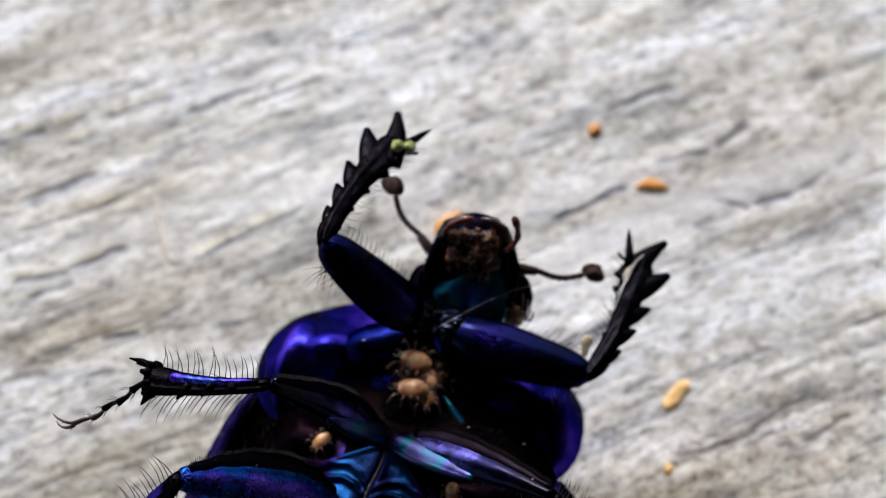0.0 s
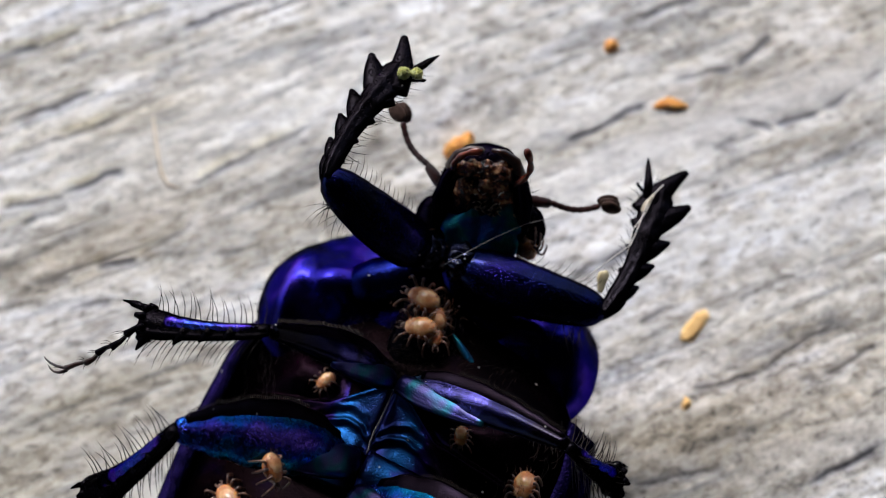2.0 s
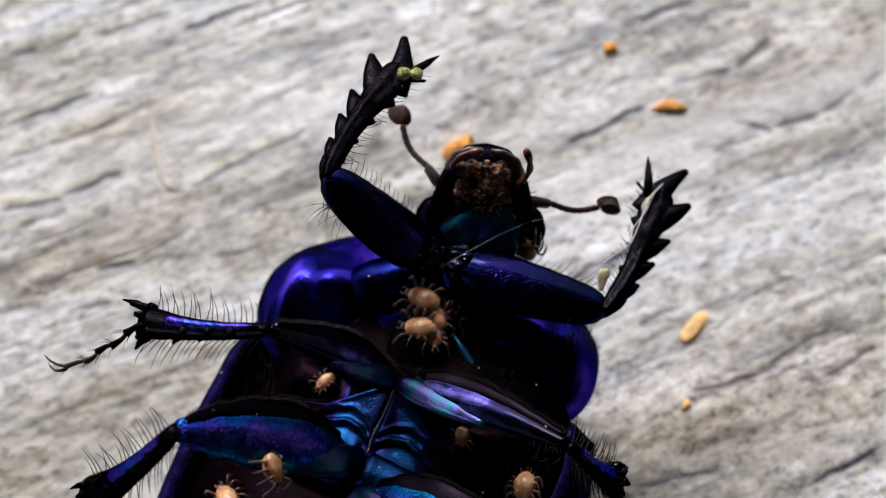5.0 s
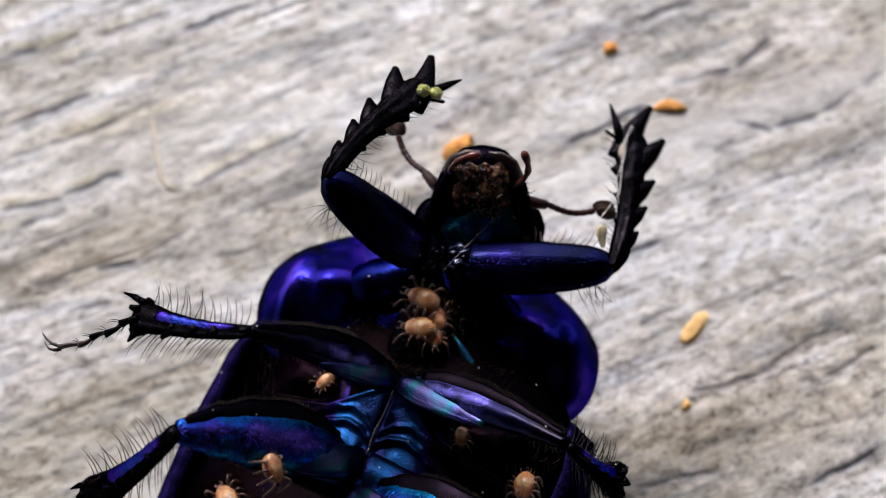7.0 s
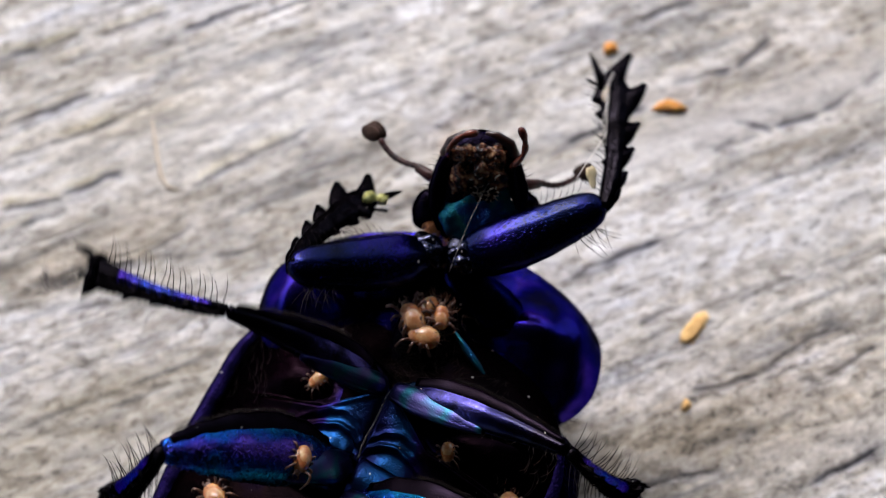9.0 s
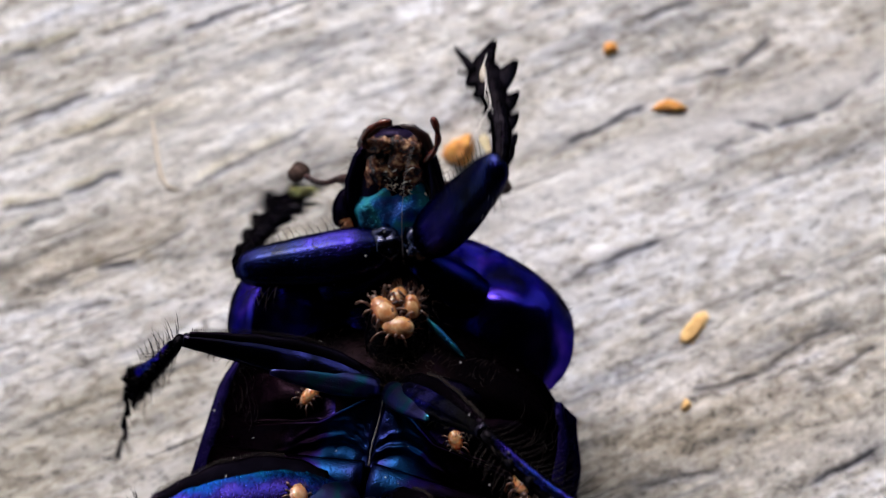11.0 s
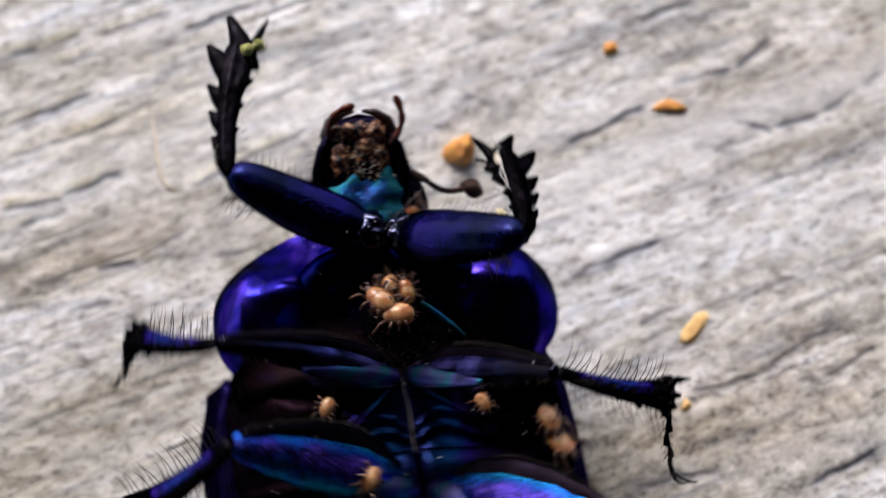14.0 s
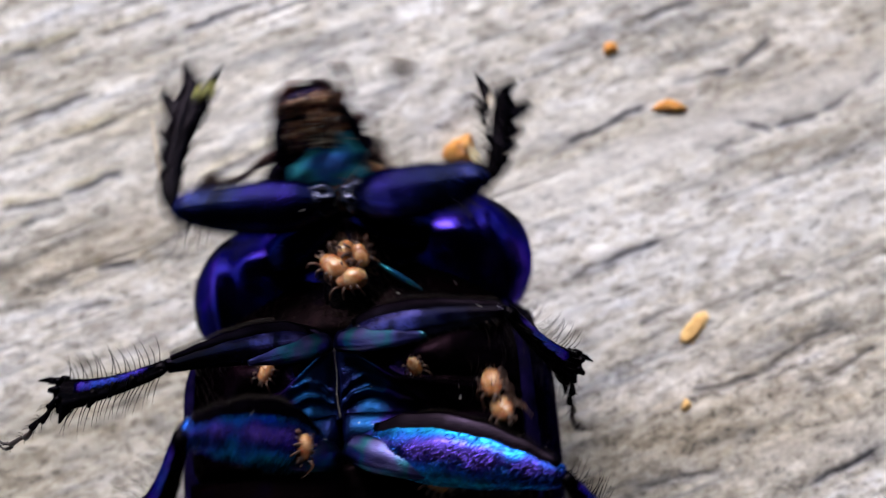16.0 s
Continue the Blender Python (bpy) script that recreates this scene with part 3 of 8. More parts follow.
def metasternum():
    """The breast plate: domed, with a mid furrow, a raised shield and oblique wrinkles."""
    bm = bmesh.new()

    def place(x, y):
        e = min(1.0, abs(x) / 4.5)
        z = TOP - 0.05 - 1.75 * e ** 2.6 - 0.10 * ((y + 0.9) / 1.3) ** 2
        z -= 0.07 * math.exp(-((x / 0.06) ** 2))
        # hollows of the middle legs beside a pointed shield
        edge = 0.04 - 0.75 * min(abs(x), 1.5) - 0.15 * max(0.0, abs(x) - 1.5)
        hollow = 1 / (1 + math.exp(-(y - edge) / 0.035)) * min(1.0, max(0.0, (3.7 - abs(x) + 0.5 * math.sin(y * 3)) / 1.6)) ** 2
        z -= 0.55 * hollow
        z += 0.06 * math.exp(-(((y - edge + 0.12) / 0.12) ** 2)) * (1 - hollow)
        # two overlapping folds on each side, arching from the mid line outwards
        for xs, ys, deep in (([0.0, 0.18, 0.45, 0.8, 1.15, 1.5, 2.2, 3.2], [-1.66, -1.44, -1.22, -1.12, -1.22, -1.44, -1.9, -2.3], 0.07), ([0.0, 0.15, 0.45, 0.8, 1.2, 1.64, 2.4, 3.2], [-1.95, -1.76, -1.57, -1.5, -1.62, -1.84, -2.15, -2.4], 0.13)):
            d = y - curve_value(abs(x), xs, ys)
            fade = min(1.0, abs(x) / 0.2) * min(1.0, max(0.0, (2.6 - abs(x)) / 0.9))
            z += fade * deep * (0.5 * math.exp(-(((d - 0.07) / 0.08) ** 2)) - 1 / (1 + math.exp(d / 0.02)) + 0.8 / (1 + math.exp((d + 0.3) / 0.08)))
        z += 0.02 * noise.noise(Vector((x * 3, y * 3, 1)))
        return (x, y, z)

    us = sorted(set(steps(-4.5, 4.5, 150) + steps(-0.3, 0.3, 13)))
    vs = steps(0.35, -2.1, 110)
    top = sheet(bm, us, vs, place)
    low = sheet(bm, us, vs, lambda x, y: (x, y, 3.4))
    for a in (0, -1):
        for r in range(len(vs) - 1):
            bm.faces.new((top[r][a], top[r + 1][a], low[r + 1][a], low[r][a]))
    for r in (0, -1):
        for k in range(len(us) - 1):
            bm.faces.new((top[r][k], top[r][k + 1], low[r][k + 1], low[r][k]))
    ob = part("breast_plate", bm, BREAST, beetle, "domed breast plate, teal in the middle")
    bm = bmesh.new()
    sweep(bm, [(0.015 * math.sin(y * 5), y, place(0.1, y)[2] + 0.0) for y in steps(0.3, -2.05, 24)], [(0.012 + 0.014 * k / 23, 0.016 + 0.012 * k / 23) for k in range(24)], 8)
    part("seam", bm, SEAM, ob, "grey-brown dusty seam")
    for s in (-1, 1):
        bm = bmesh.new()
        for _ in range(22):
            x, y = s * random.uniform(3.2, 4.4), random.uniform(-1.9, 0.2)
            z = place(x, y)[2] - 0.03
            hair(bm, (x, y, z), (x + s * random.uniform(-0.1, 0.35), y + random.uniform(0.1, 0.7), z + random.uniform(0.4, 0.8)), 0.012, 0.2)
        part("bristles", bm, HAIR, ob, "long dark hairs on the flank")
        # black sheet added over the hollow's floor to stand for its shade
        bm = bmesh.new()
        sheet(bm, steps(0.12, 2.9, 30), steps(0, 1, 10), lambda x, v: (s * x, (0.16 - 0.75 * min(x, 1.5) - 0.15 * max(0.0, x - 1.5)) * (1 - v) + 0.6 * v, TOP - 0.50 - 0.05 * x ** 3 - 1.75 * (x / 4.5) ** 2.6 + 0.05 * noise.noise(Vector((x * 2, v * 2, 3)))))
        part("hollow_shade", bm, BELLY, ob, "black sheet standing for the shade in the hollow behind the middle leg")
    return ob


def along_material(name, axis, scale, shift, wobble, stops, rough, pits):
    """Shell whose colour changes along one axis of its own, with an uneven border."""
    m = chitin(name, stops, rough, 1.0, pits)
    nt = m.node_tree
    r = [n for n in nt.nodes if n.bl_idname == "ShaderNodeValToRGB"][0]
    co = nt.nodes.new("ShaderNodeTexCoord")
    sp = nt.nodes.new("ShaderNodeSeparateXYZ")
    nt.links.new(co.outputs["Object"], sp.inputs["Vector"])
    ab = nt.nodes.new("ShaderNodeMath")
    ab.operation = "ABSOLUTE"
    nt.links.new(sp.outputs[axis], ab.inputs[0])
    n = noise_at(nt, 1100, 3.0)
    sub = nt.nodes.new("ShaderNodeMath")
    sub.operation, sub.inputs[1].default_value, sub.inputs[2].default_value = "MULTIPLY_ADD", -2 * shift * wobble / 0.45, shift * wobble / 0.45
    nt.links.new(n.outputs["Fac"], sub.inputs[0])
    mu = nt.nodes.new("ShaderNodeMath")
    mu.operation, mu.inputs[1].default_value = "MULTIPLY_ADD", scale
    nt.links.new(ab.outputs[0], mu.inputs[0])
    nt.links.new(sub.outputs[0], mu.inputs[2])
    nt.links.new(mu.outputs[0], r.inputs["Fac"])
    return m


SEAM = plain("dusty_seam", [(0.35, (0.05, 0.045, 0.05)), (0.6, (0.12, 0.105, 0.105)), (0.8, (0.2, 0.18, 0.17))], 0.5)
# teal and blue at the mid line, violet-black towards the sides
BREAST = along_material("breast_shell", "X", 330.0, -0.45, 0.35, [(0.0, (0.007, 0.008, 0.042)), (0.2, (0.003, 0.013, 0.044)), (0.33, (0.0035, 0.023, 0.075)), (0.43, (0.008, 0.0045, 0.045)), (0.56, (0.005, 0.0025, 0.008)), (0.72, (0.003, 0.0015, 0.0024))], 0.3, 0.25)
BREAST.node_tree.nodes["Principled BSDF"].inputs["Specular Tint"].default_value = (0.12, 0.10, 0.16, 1)
metasternum()


def hind_coxa(side):
    """The broad plate before the hind thigh."""
    bm = bmesh.new()
    us, vs = steps(0.0, 1.0, 20), steps(0.0, 1.0, 14)

    def place(u, v):
        x = 0.12 + 4.3 * u
        y = -1.95 - 1.15 * v * (1 - 0.35 * u) - 0.15 * math.sin(u * 3)
        z = TOP - 0.15 - 1.5 * u ** 2.4 + 0.22 * math.sin(v * math.pi) ** 0.7
        return (side * x, y, z)

    top = sheet(bm, us, vs, place)
    low = sheet(bm, us, vs, lambda u, v: (side * (0.12 + 4.3 * u), place(u, v)[1], 3.6))
    for a in (0, -1):
        for r in range(len(vs) - 1):
            bm.faces.new((top[r][a], top[r + 1][a], low[r + 1][a], low[r][a]))
    for r in (0, -1):
        for k in range(len(us) - 1):
            bm.faces.new((top[r][k], top[r][k + 1], low[r][k + 1], low[r][k]))
    part("coxa", bm, BREAST, beetle, "teal plate before the hind thigh")


def mid_coxa(side):
    """The spindle at the root of the middle leg."""
    bm = bmesh.new()
    pts = [(side * x, y, z) for x, y, z in ((0.15, 0.1, 5.2), (0.5, 0.05, 5.25), (1.1, 0.12, 5.2), (1.8, 0.25, 5.05), (2.4, 0.4, 4.8))]
    sweep(bm, pts, [(0.2, 0.15), (0.42, 0.3), (0.55, 0.36), (0.45, 0.3), (0.15, 0.15)], 14)
    part("coxa", bm, DARK, beetle, "black spindle at the root of the middle leg")


for s in (-1, 1):
    hind_coxa(s), mid_coxa(s)


def abdomen():
    """The belly rings behind the hind legs, each one overlapping the next."""
    for i in range(5):
        y0, y1 = -2.9 - 1.75 * i, -2.9 - 1.75 * (i + 1) - 0.25
        bm = bmesh.new()

        def place(x, v, y0=y0, y1=y1, i=i):
            y = y0 + (y1 - y0) * v
            w = curve_value(-y, [2.5, 6.0, 9.0, 11.3, 12.2], [4.7, 4.55, 3.6, 2.1, 0.6])
            z = 4.95 - 0.16 * i - 1.15 * abs(x) ** 2.4 + 0.16 * v - (0.14 if v > 0.93 else 0) - 0.06 * i * i
            return (w * x, y - 0.2 * (1 - x * x), z)

        us, vs = steps(-1, 1, 40), steps(0, 1, 9)
        top = sheet(bm, us, vs, place)
        low = sheet(bm, us, vs, lambda x, v: (place(x, v)[0] * 0.96, place(x, v)[1], 2.9 - 0.12 * i))
        for a in (0, -1):
            for r in range(len(vs) - 1):
                bm.faces.new((top[r][a], top[r + 1][a], low[r + 1][a], low[r][a]))
        for r in (0, -1):
            for k in range(len(us) - 1):
                bm.faces.new((top[r][k], top[r][k + 1], low[r][k + 1], low[r][k]))
        part("belly_ring", bm, BELLY, beetle)


abdomen()


def mesosternum():
    """The dark furry ring between breast and front body."""
    bm = bmesh.new()
    sweep(bm, [(0, y, z) for y, z in ((-0.2, 3.6), (0.3, 3.55), (1.0, 3.4), (1.9, 3.2), (2.6, 3.1))], [(4.3, 1.7), (4.4, 1.75), (4.15, 1.6), (3.4, 1.4), (2.4, 1.0)], 40)
    ob = part("neck_ring", bm, BELLY, beetle, "dark brown ring between front and hind body")
    bm = bmesh.new()
    for _ in range(300):
        x, y = random.uniform(-2.6, 2.6), random.uniform(-0.2, 1.5)
        z = 3.5 + 1.7 * math.sqrt(max(0, 1 - (x / 3.9) ** 2)) - 0.05
        hair(bm, (x, y, z), (x + random.uniform(-0.2, 0.2), y + random.uniform(-0.35, -0.1), z + random.uniform(0.05, 0.28)), 0.009)
    part("fur", bm, FUR, ob, "short brown fur")


mesosternum()


ORANGE_FUR = plain("orange_fur", [(0.3, (0.14, 0.045, 0.014)), (0.8, (0.42, 0.17, 0.055))], 0.5)
JAW = plain("dark_jaw", [(0.35, (0.005, 0.002, 0.002)), (0.7, (0.03, 0.008, 0.005))], 0.3)
RUST_FUR = plain("rusty_fur", [(0.3, (0.05, 0.017, 0.007)), (0.8, (0.20, 0.08, 0.035))], 0.5)
KEEL = chitin("black_keel", [(0.35, (0.002, 0.002, 0.003)), (0.7, (0.004, 0.002, 0.005))], 0.4, 1.0, 0.4, dust=0.0)
KEEL.node_tree.nodes["Principled BSDF"].inputs["Specular Tint"].default_value = (0.05, 0.05, 0.08, 1)


# ---- front body ----
def front_body():
    """The pronotum seen from below: a wide bowl with a mid keel and swollen sides."""
    bm = bmesh.new()
    rings, spokes = steps(0.0, 1.0, 26), 96

    def outline(w):
        c, s = math.cos(w), math.sin(w)
        x = math.copysign(abs(c) ** 0.80, c) * 4.62
        y = math.copysign(abs(s) ** (0.84 if s > 0 else 0.72), s) * 2.6
        x *= 1.01 - 0.33 * max(0.0, (s + 0.15) / 1.15) ** 1.9
        return x, y

    def under(x, y, r):
        z = curve_value(abs(x), [0, 0.8, 1.6, 2.4, 3.2, 3.85, 4.3, 4.8], [-0.5, -0.8, -1.12, -1.08, -0.98, -0.74, -0.95, -1.6])
        f = y + 1.45
        z -= 0.17 * abs(f) ** 2
        if r > 0.62:
            s = (r - 0.62) / 0.38
            z += (-1.95 - z) * (1 - math.sqrt(max(0.0, 1 - s * s)))
        # the swelling outside the front leg
        z += 0.50 * math.exp(-(((abs(x) - 2.5) / 0.8) ** 2 + ((y + 1.2) / 0.72) ** 2) ** 1.3)
        return z + 0.02 * noise.noise(Vector((x * 1.5, y * 1.5, 0)))

    def over(r):
        return -1.95 - 3.4 * math.sqrt(max(0.0, 1 - r ** 2.4))

    for fn in (lambda x, y, r: under(x, y, r), lambda x, y, r: over(r)):
        rows = []
        for r in rings[1:]:
            row = []
            for k in range(spokes):
                x, y = outline(2 * math.pi * k / spokes)
                row.append(bm.verts.new((x * r, y * r - 1.45, fn(x * r, y * r - 1.45, r))))
            rows.append(row)
        mid = bm.verts.new((0, -1.45, fn(0, -1.45, 0)))
        for k in range(spokes):
            bm.faces.new((mid, rows[0][k], rows[0][(k + 1) % spokes]))
        for r0, r1 in zip(rows, rows[1:]):
            for k in range(spokes):
                bm.faces.new((r0[k], r0[(k + 1) % spokes], r1[(k + 1) % spokes], r1[k]))
    bmesh.ops.remove_doubles(bm, verts=bm.verts, dist=1e-4)
    ob = part("front_body", bm, VIOLET, beetle, "violet-blue front body with swollen glossy sides")
    bm = bmesh.new()
    for _ in range(160):
        w = random.uniform(0, 2 * math.pi)
        x, y = outline(w)
        if abs(x) > 2.2:
            hair(bm, (x * 0.98, y * 0.98 - 1.45, -2.2), (x * 1.03, y * 1.05 - 1.45, -2.2 + random.uniform(0.1, 0.4)), 0.01)
    part("bristles", bm, HAIR, ob)
    bm = bmesh.new()
    for _ in range(420):
        x, y = random.gauss(0, 0.5), random.uniform(-3.9, -1.2)
        z = -0.25 - 0.25 * x * x
        hair(bm, (x, y, z), (x + random.uniform(-0.3, 0.3), y - random.uniform(0.05, 0.35), z + random.uniform(0.1, 0.4)), 0.010)
    part("fur", bm, FUR, ob, "short brown fur on the keel")
    bm = bmesh.new()
    for _ in range(320):
        w, r = random.uniform(0, 2 * math.pi), random.uniform(0.1, 1.0)
        x, y = 0.05 + r * 0.62 * math.cos(w), -1.8 + r * 0.72 * math.sin(w)
        hair(bm, (x, y, -0.25), (x + 0.12 * math.cos(w) + random.uniform(-0.14, 0.14), y + 0.12 * math.sin(w) + random.uniform(-0.14, 0.14), random.uniform(-0.12, 0.18)), 0.011)
    part("fur", bm, RUST_FUR, ob, "rusty brown tuft of fur among the mites")
    bm = bmesh.new()
    for _ in range(170):
        w, r = random.uniform(0, 2 * math.pi), random.uniform(0.0, 1.0)
        x, y = 0.06 + r * 0.26 * math.cos(w), 0.05 + r * 0.42 * math.sin(w)
        hair(bm, (x, y, -0.3), (x + random.uniform(-0.14, 0.14), y + random.uniform(-0.05, 0.22), random.uniform(0.1, 0.42)), 0.014)
    part("fur", bm, ORANGE_FUR, ob, "rusty orange tuft between the front legs")
    bm = bmesh.new()
    sweep(bm, [(0, y, z) for y, z in ((-0.2, -0.65), (-0.8, -0.6), (-1.6, -0.52), (-2.5, -0.56), (-3.2, -0.8), (-3.8, -1.2))], [(0.3, 0.3), (0.5, 0.36), (0.75, 0.42), (0.85, 0.42), (0.7, 0.4), (0.3, 0.2)], 26)
    for v in bm.verts:
        v.co.z += 0.10 * noise.noise(v.co * 1.8)
    part("keel", bm, KEEL, ob, "black keel of the front body")
    for s in (-1, 1):
        bm = bmesh.new()
        sweep(bm, [(s * x, y, z) for x, y, z in ((0.75, -1.95, -0.32), (1.1, -2.25, -0.42), (1.5, -2.58, -0.55), (1.8, -2.82, -0.7))], [(0.05, 0.06), (0.10, 0.10), (0.09, 0.10), (0.04, 0.05)], 10)
        if s > 0:
            part("ridge", bm, THROAT, ob, "narrow teal ridge")
        else:
            bm.free()
        bm = bmesh.new()
        pts = [(s * x, y, z) for x, y, z in ((0.15, -0.25, -0.35), (0.6, -0.5, -0.5), (1.1, -0.75, -0.76), (1.6, -0.95, -0.88), (2.05, -1.08, -1.0), (2.4, -1.15, -1.25))]
        sweep(bm, pts, [(0.3, 0.25), (0.55, 0.42), (0.68, 0.5), (0.7, 0.52), (0.55, 0.42), (0.25, 0.2)], 22)
        part("coxa", bm, EDGE_BLUE, ob, "dark blue swelling at the root of the front leg")
    return ob


EDGE_BLUE = chitin("deep_blue_shell", [(0.34, (0.0015, 0.002, 0.014)), (0.52, (0.003, 0.005, 0.05)), (0.7, (0.008, 0.005, 0.07))], 0.2, pits=0.2)
prothorax = front_body()


def build_head():
    """Head from below: capsule, teal throat plate, mouthparts, jaws, feelers' sockets."""
    bm = bmesh.new()
    sweep(bm, [(0, y, z) for y, z in ((0.0, -0.35), (0.35, -0.3), (0.9, -0.25), (1.6, -0.25), (2.2, -0.28), (2.75, -0.3), (3.1, -0.35))],
          [(0.88, 0.55), (1.16, 0.72), (1.33, 0.78), (1.31, 0.74), (1.15, 0.66), (0.92, 0.5), (0.58, 0.32)], 28)
    for v in bm.verts:
        v.co += v.co.normalized() * 0.05 * noise.noise(v.co * 2.2)
    head = part("head", bm, DARK, beetle, "black head with teal throat and brown mouthparts")
    bm = bmesh.new()
    blob(bm, (0.06, 1.18, 0.30), (1.10, 0.95, 0.36), rough=0.26, seg=40, freq=2.4)
    for v in bm.verts:
        v.co.z -= 0.30 * (v.co.y - 1.18) + 0.06 * math.exp(-((v.co.x / 0.12) ** 2)) + 0.05 * math.sin(v.co.y * 9) * abs(v.co.x)
    part("throat_plate", bm, THROAT, head, "teal throat plate")
    for s in (-1, 1):
        bm = bmesh.new()
        blob(bm, (s * 1.22, 0.85, -0.28), (0.50, 0.66, 0.44), (0, 0, s * 18), rough=0.12, seg=24)
        part("eye", bm, DARK, head, "black rounded eye")
        bm = bmesh.new()
        pts = [(s * 0.72, 2.35, 0.0), (s * 0.86, 2.75, 0.06), (s * 0.74, 3.1, 0.1), (s * 0.42, 3.32, 0.1), (s * 0.12, 3.36, 0.08)]
        sweep(bm, pts, [(0.18, 0.14), (0.19, 0.15), (0.15, 0.13), (0.11, 0.1), (0.05, 0.05)], 10)
        part("jaw", bm, JAW, head, "dark brown curved jaw")
        bm = bmesh.new()
        bend = spline([(0.78, 2.45, 0.25), (1.04, 2.82, 0.36), (1.14, 3.15, 0.44), (1.10, 3.48, 0.48), (0.98, 3.76, 0.46)] if s > 0 else
                      [(-0.78, 2.72, 0.28), (-0.80, 3.02, 0.38), (-0.64, 3.30, 0.44), (-0.38, 3.48, 0.46), (-0.08, 3.54, 0.42)], 17)
        sweep(bm, bend, [0.82 * r for r in (0.06, 0.09, 0.11, 0.115, 0.10, 0.085, 0.075, 0.10, 0.115, 0.11, 0.09, 0.085, 0.11, 0.13, 0.135, 0.12, 0.07)], 12)
        part("feeler", bm, PALP, head, "reddish brown jointed mouth feeler")
        bm = bmesh.new()
        blob(bm, (s * 0.46, 2.1, 0.26), (0.32, 0.5, 0.18), (0, 0, s * 14), 0.5, 26, 5)
        blob(bm, (s * 0.40, 2.78, 0.20), (0.30, 0.34, 0.15), (0, 0, s * -10), 0.5, 22, 6)
        for _ in range(50):
            x, y = s * random.uniform(0.15, 0.65), random.uniform(1.7, 2.95)
            hair(bm, (x, y, 0.32), (x * 0.8 + random.uniform(-0.12, 0.12), y + random.uniform(-0.05, 0.28), random.uniform(0.4, 0.6)), 0.016)
        part("mouthpart", bm, BROWN, head, "brown ridged mouthpart")
        bm = bmesh.new()
        sweep(bm, [(s * 0.92, 0.6, 0.3), (s * 1.10, 1.2, 0.34), (s * 1.12, 1.8, 0.3), (s * 0.98, 2.4, 0.2), (s * 0.76, 2.85, 0.1)], [(0.12, 0.1), (0.17, 0.14), (0.18, 0.15), (0.15, 0.12), (0.08, 0.07)], 12)
        part("cheek", bm, DARK, head, "glossy black cheek ridge")
        bm = bmesh.new()
        blob(bm, (s * 1.15, 0.55, 0.0), (0.24, 0.34, 0.2), (0, 0, s * 30), 0.6, 20, 5)
        for _ in range(70):
            x, y = s * (1.12 + random.uniform(-0.2, 0.2)), 0.55 + random.uniform(-0.2, 0.2)
            hair(bm, (x, y, 0.15), (x + s * random.uniform(-0.05, 0.2), y - random.uniform(0.05, 0.35), 0.35), 0.016)
        part("tuft", bm, ORANGE_FUR, head, "rusty orange hairy tuft")
        bm = bmesh.new()
        for _ in range(46):
            y = random.uniform(0.2, 2.7)
            x = s * curve_value(y, [0, 0.9, 1.6, 2.8], [0.9, 1.2, 1.15, 0.75])
            hair(bm, (x, y, -0.1), (x + s * random.uniform(0.15, 0.45), y + random.uniform(0.0, 0.4), random.uniform(0.0, 0.4)), 0.011)
        part("bristles", bm, HAIR, head)
    bm = bmesh.new()
    blob(bm, (0, 2.25, 0.32), (0.26, 0.42, 0.14), rough=0.5, freq=7, seg=26)
    blob(bm, (0.02, 2.85, 0.22), (0.22, 0.26, 0.11), rough=0.5, freq=7, seg=22)
    for _ in range(60):
        x, y = random.uniform(-0.5, 0.5), random.uniform(1.6, 3.0)
        hair(bm, (x, y, 0.42), (x * 0.7 + random.uniform(-0.1, 0.1), y + random.uniform(-0.1, 0.2), 0.55), 0.012)
    part("lip", bm, BROWN, head, "brown hairy lower lip")
    bm = bmesh.new()
    for _ in range(26):
        x, y = random.gauss(0.1, 0.22), random.gauss(1.95, 0.22)
        hair(bm, (x, y, 0.45), (x + random.uniform(-0.18, 0.18), y + random.uniform(-0.15, 0.2), random.uniform(0.5, 0.62)), 0.018, 0.3)
    part("bristles", bm, STRAW, head, "pale tan bristles round the mouth")
    return head


head = build_head()


def antenna(side):
    """Elbowed feeler with a stout first joint, beads and a round layered club."""
    bm = bmesh.new()
    k = side
    pts = [(0, 0, 0), (k * 0.06, 0.35, 0.03), (k * 0.10, 0.75, 0.05)]
    line, fat = list(pts), [0.12, 0.16, 0.13]
    for i in range(29):
        y = 0.82 + i * 0.048
        line.append((k * (0.10 + 0.2 * math.sin((y - 0.85) / 1.4 * 3.0)), y, 0.05))
        fat.append(0.072 + 0.018 * abs(math.sin(i * math.pi / 4)))
    sweep(bm, line, fat, 9)
    ob = part("antenna", bm, DARK_BROWN, head, "dark brown feeler with a round grey-brown club")
    bm = bmesh.new()
    for i, dz in enumerate((-0.09, 0.0, 0.09)):
        blob(bm, (k * (0.04 + 0.05 * i), 2.40 + 0.03 * i, 0.05 + dz), (0.21, 0.29, 0.085), (14, 8, k * (20 - 14 * i)), seg=16)
    part("club", bm, CLUB, ob, "velvety grey-brown layered club")
    return ob


DARK_BROWN = plain("dark_brown_feeler", [(0.35, (0.010, 0.003, 0.003)), (0.7, (0.04, 0.009, 0.008))], 0.4)
CLUB = plain("velvet_club", [(0.3, (0.024, 0.012, 0.009)), (0.7, (0.08, 0.044, 0.032))], 0.75, 5000, 0.5)
for m in (DARK_BROWN, CLUB):
    m.node_tree.nodes["Principled BSDF"].inputs["Specular IOR Level"].default_value = 0.2
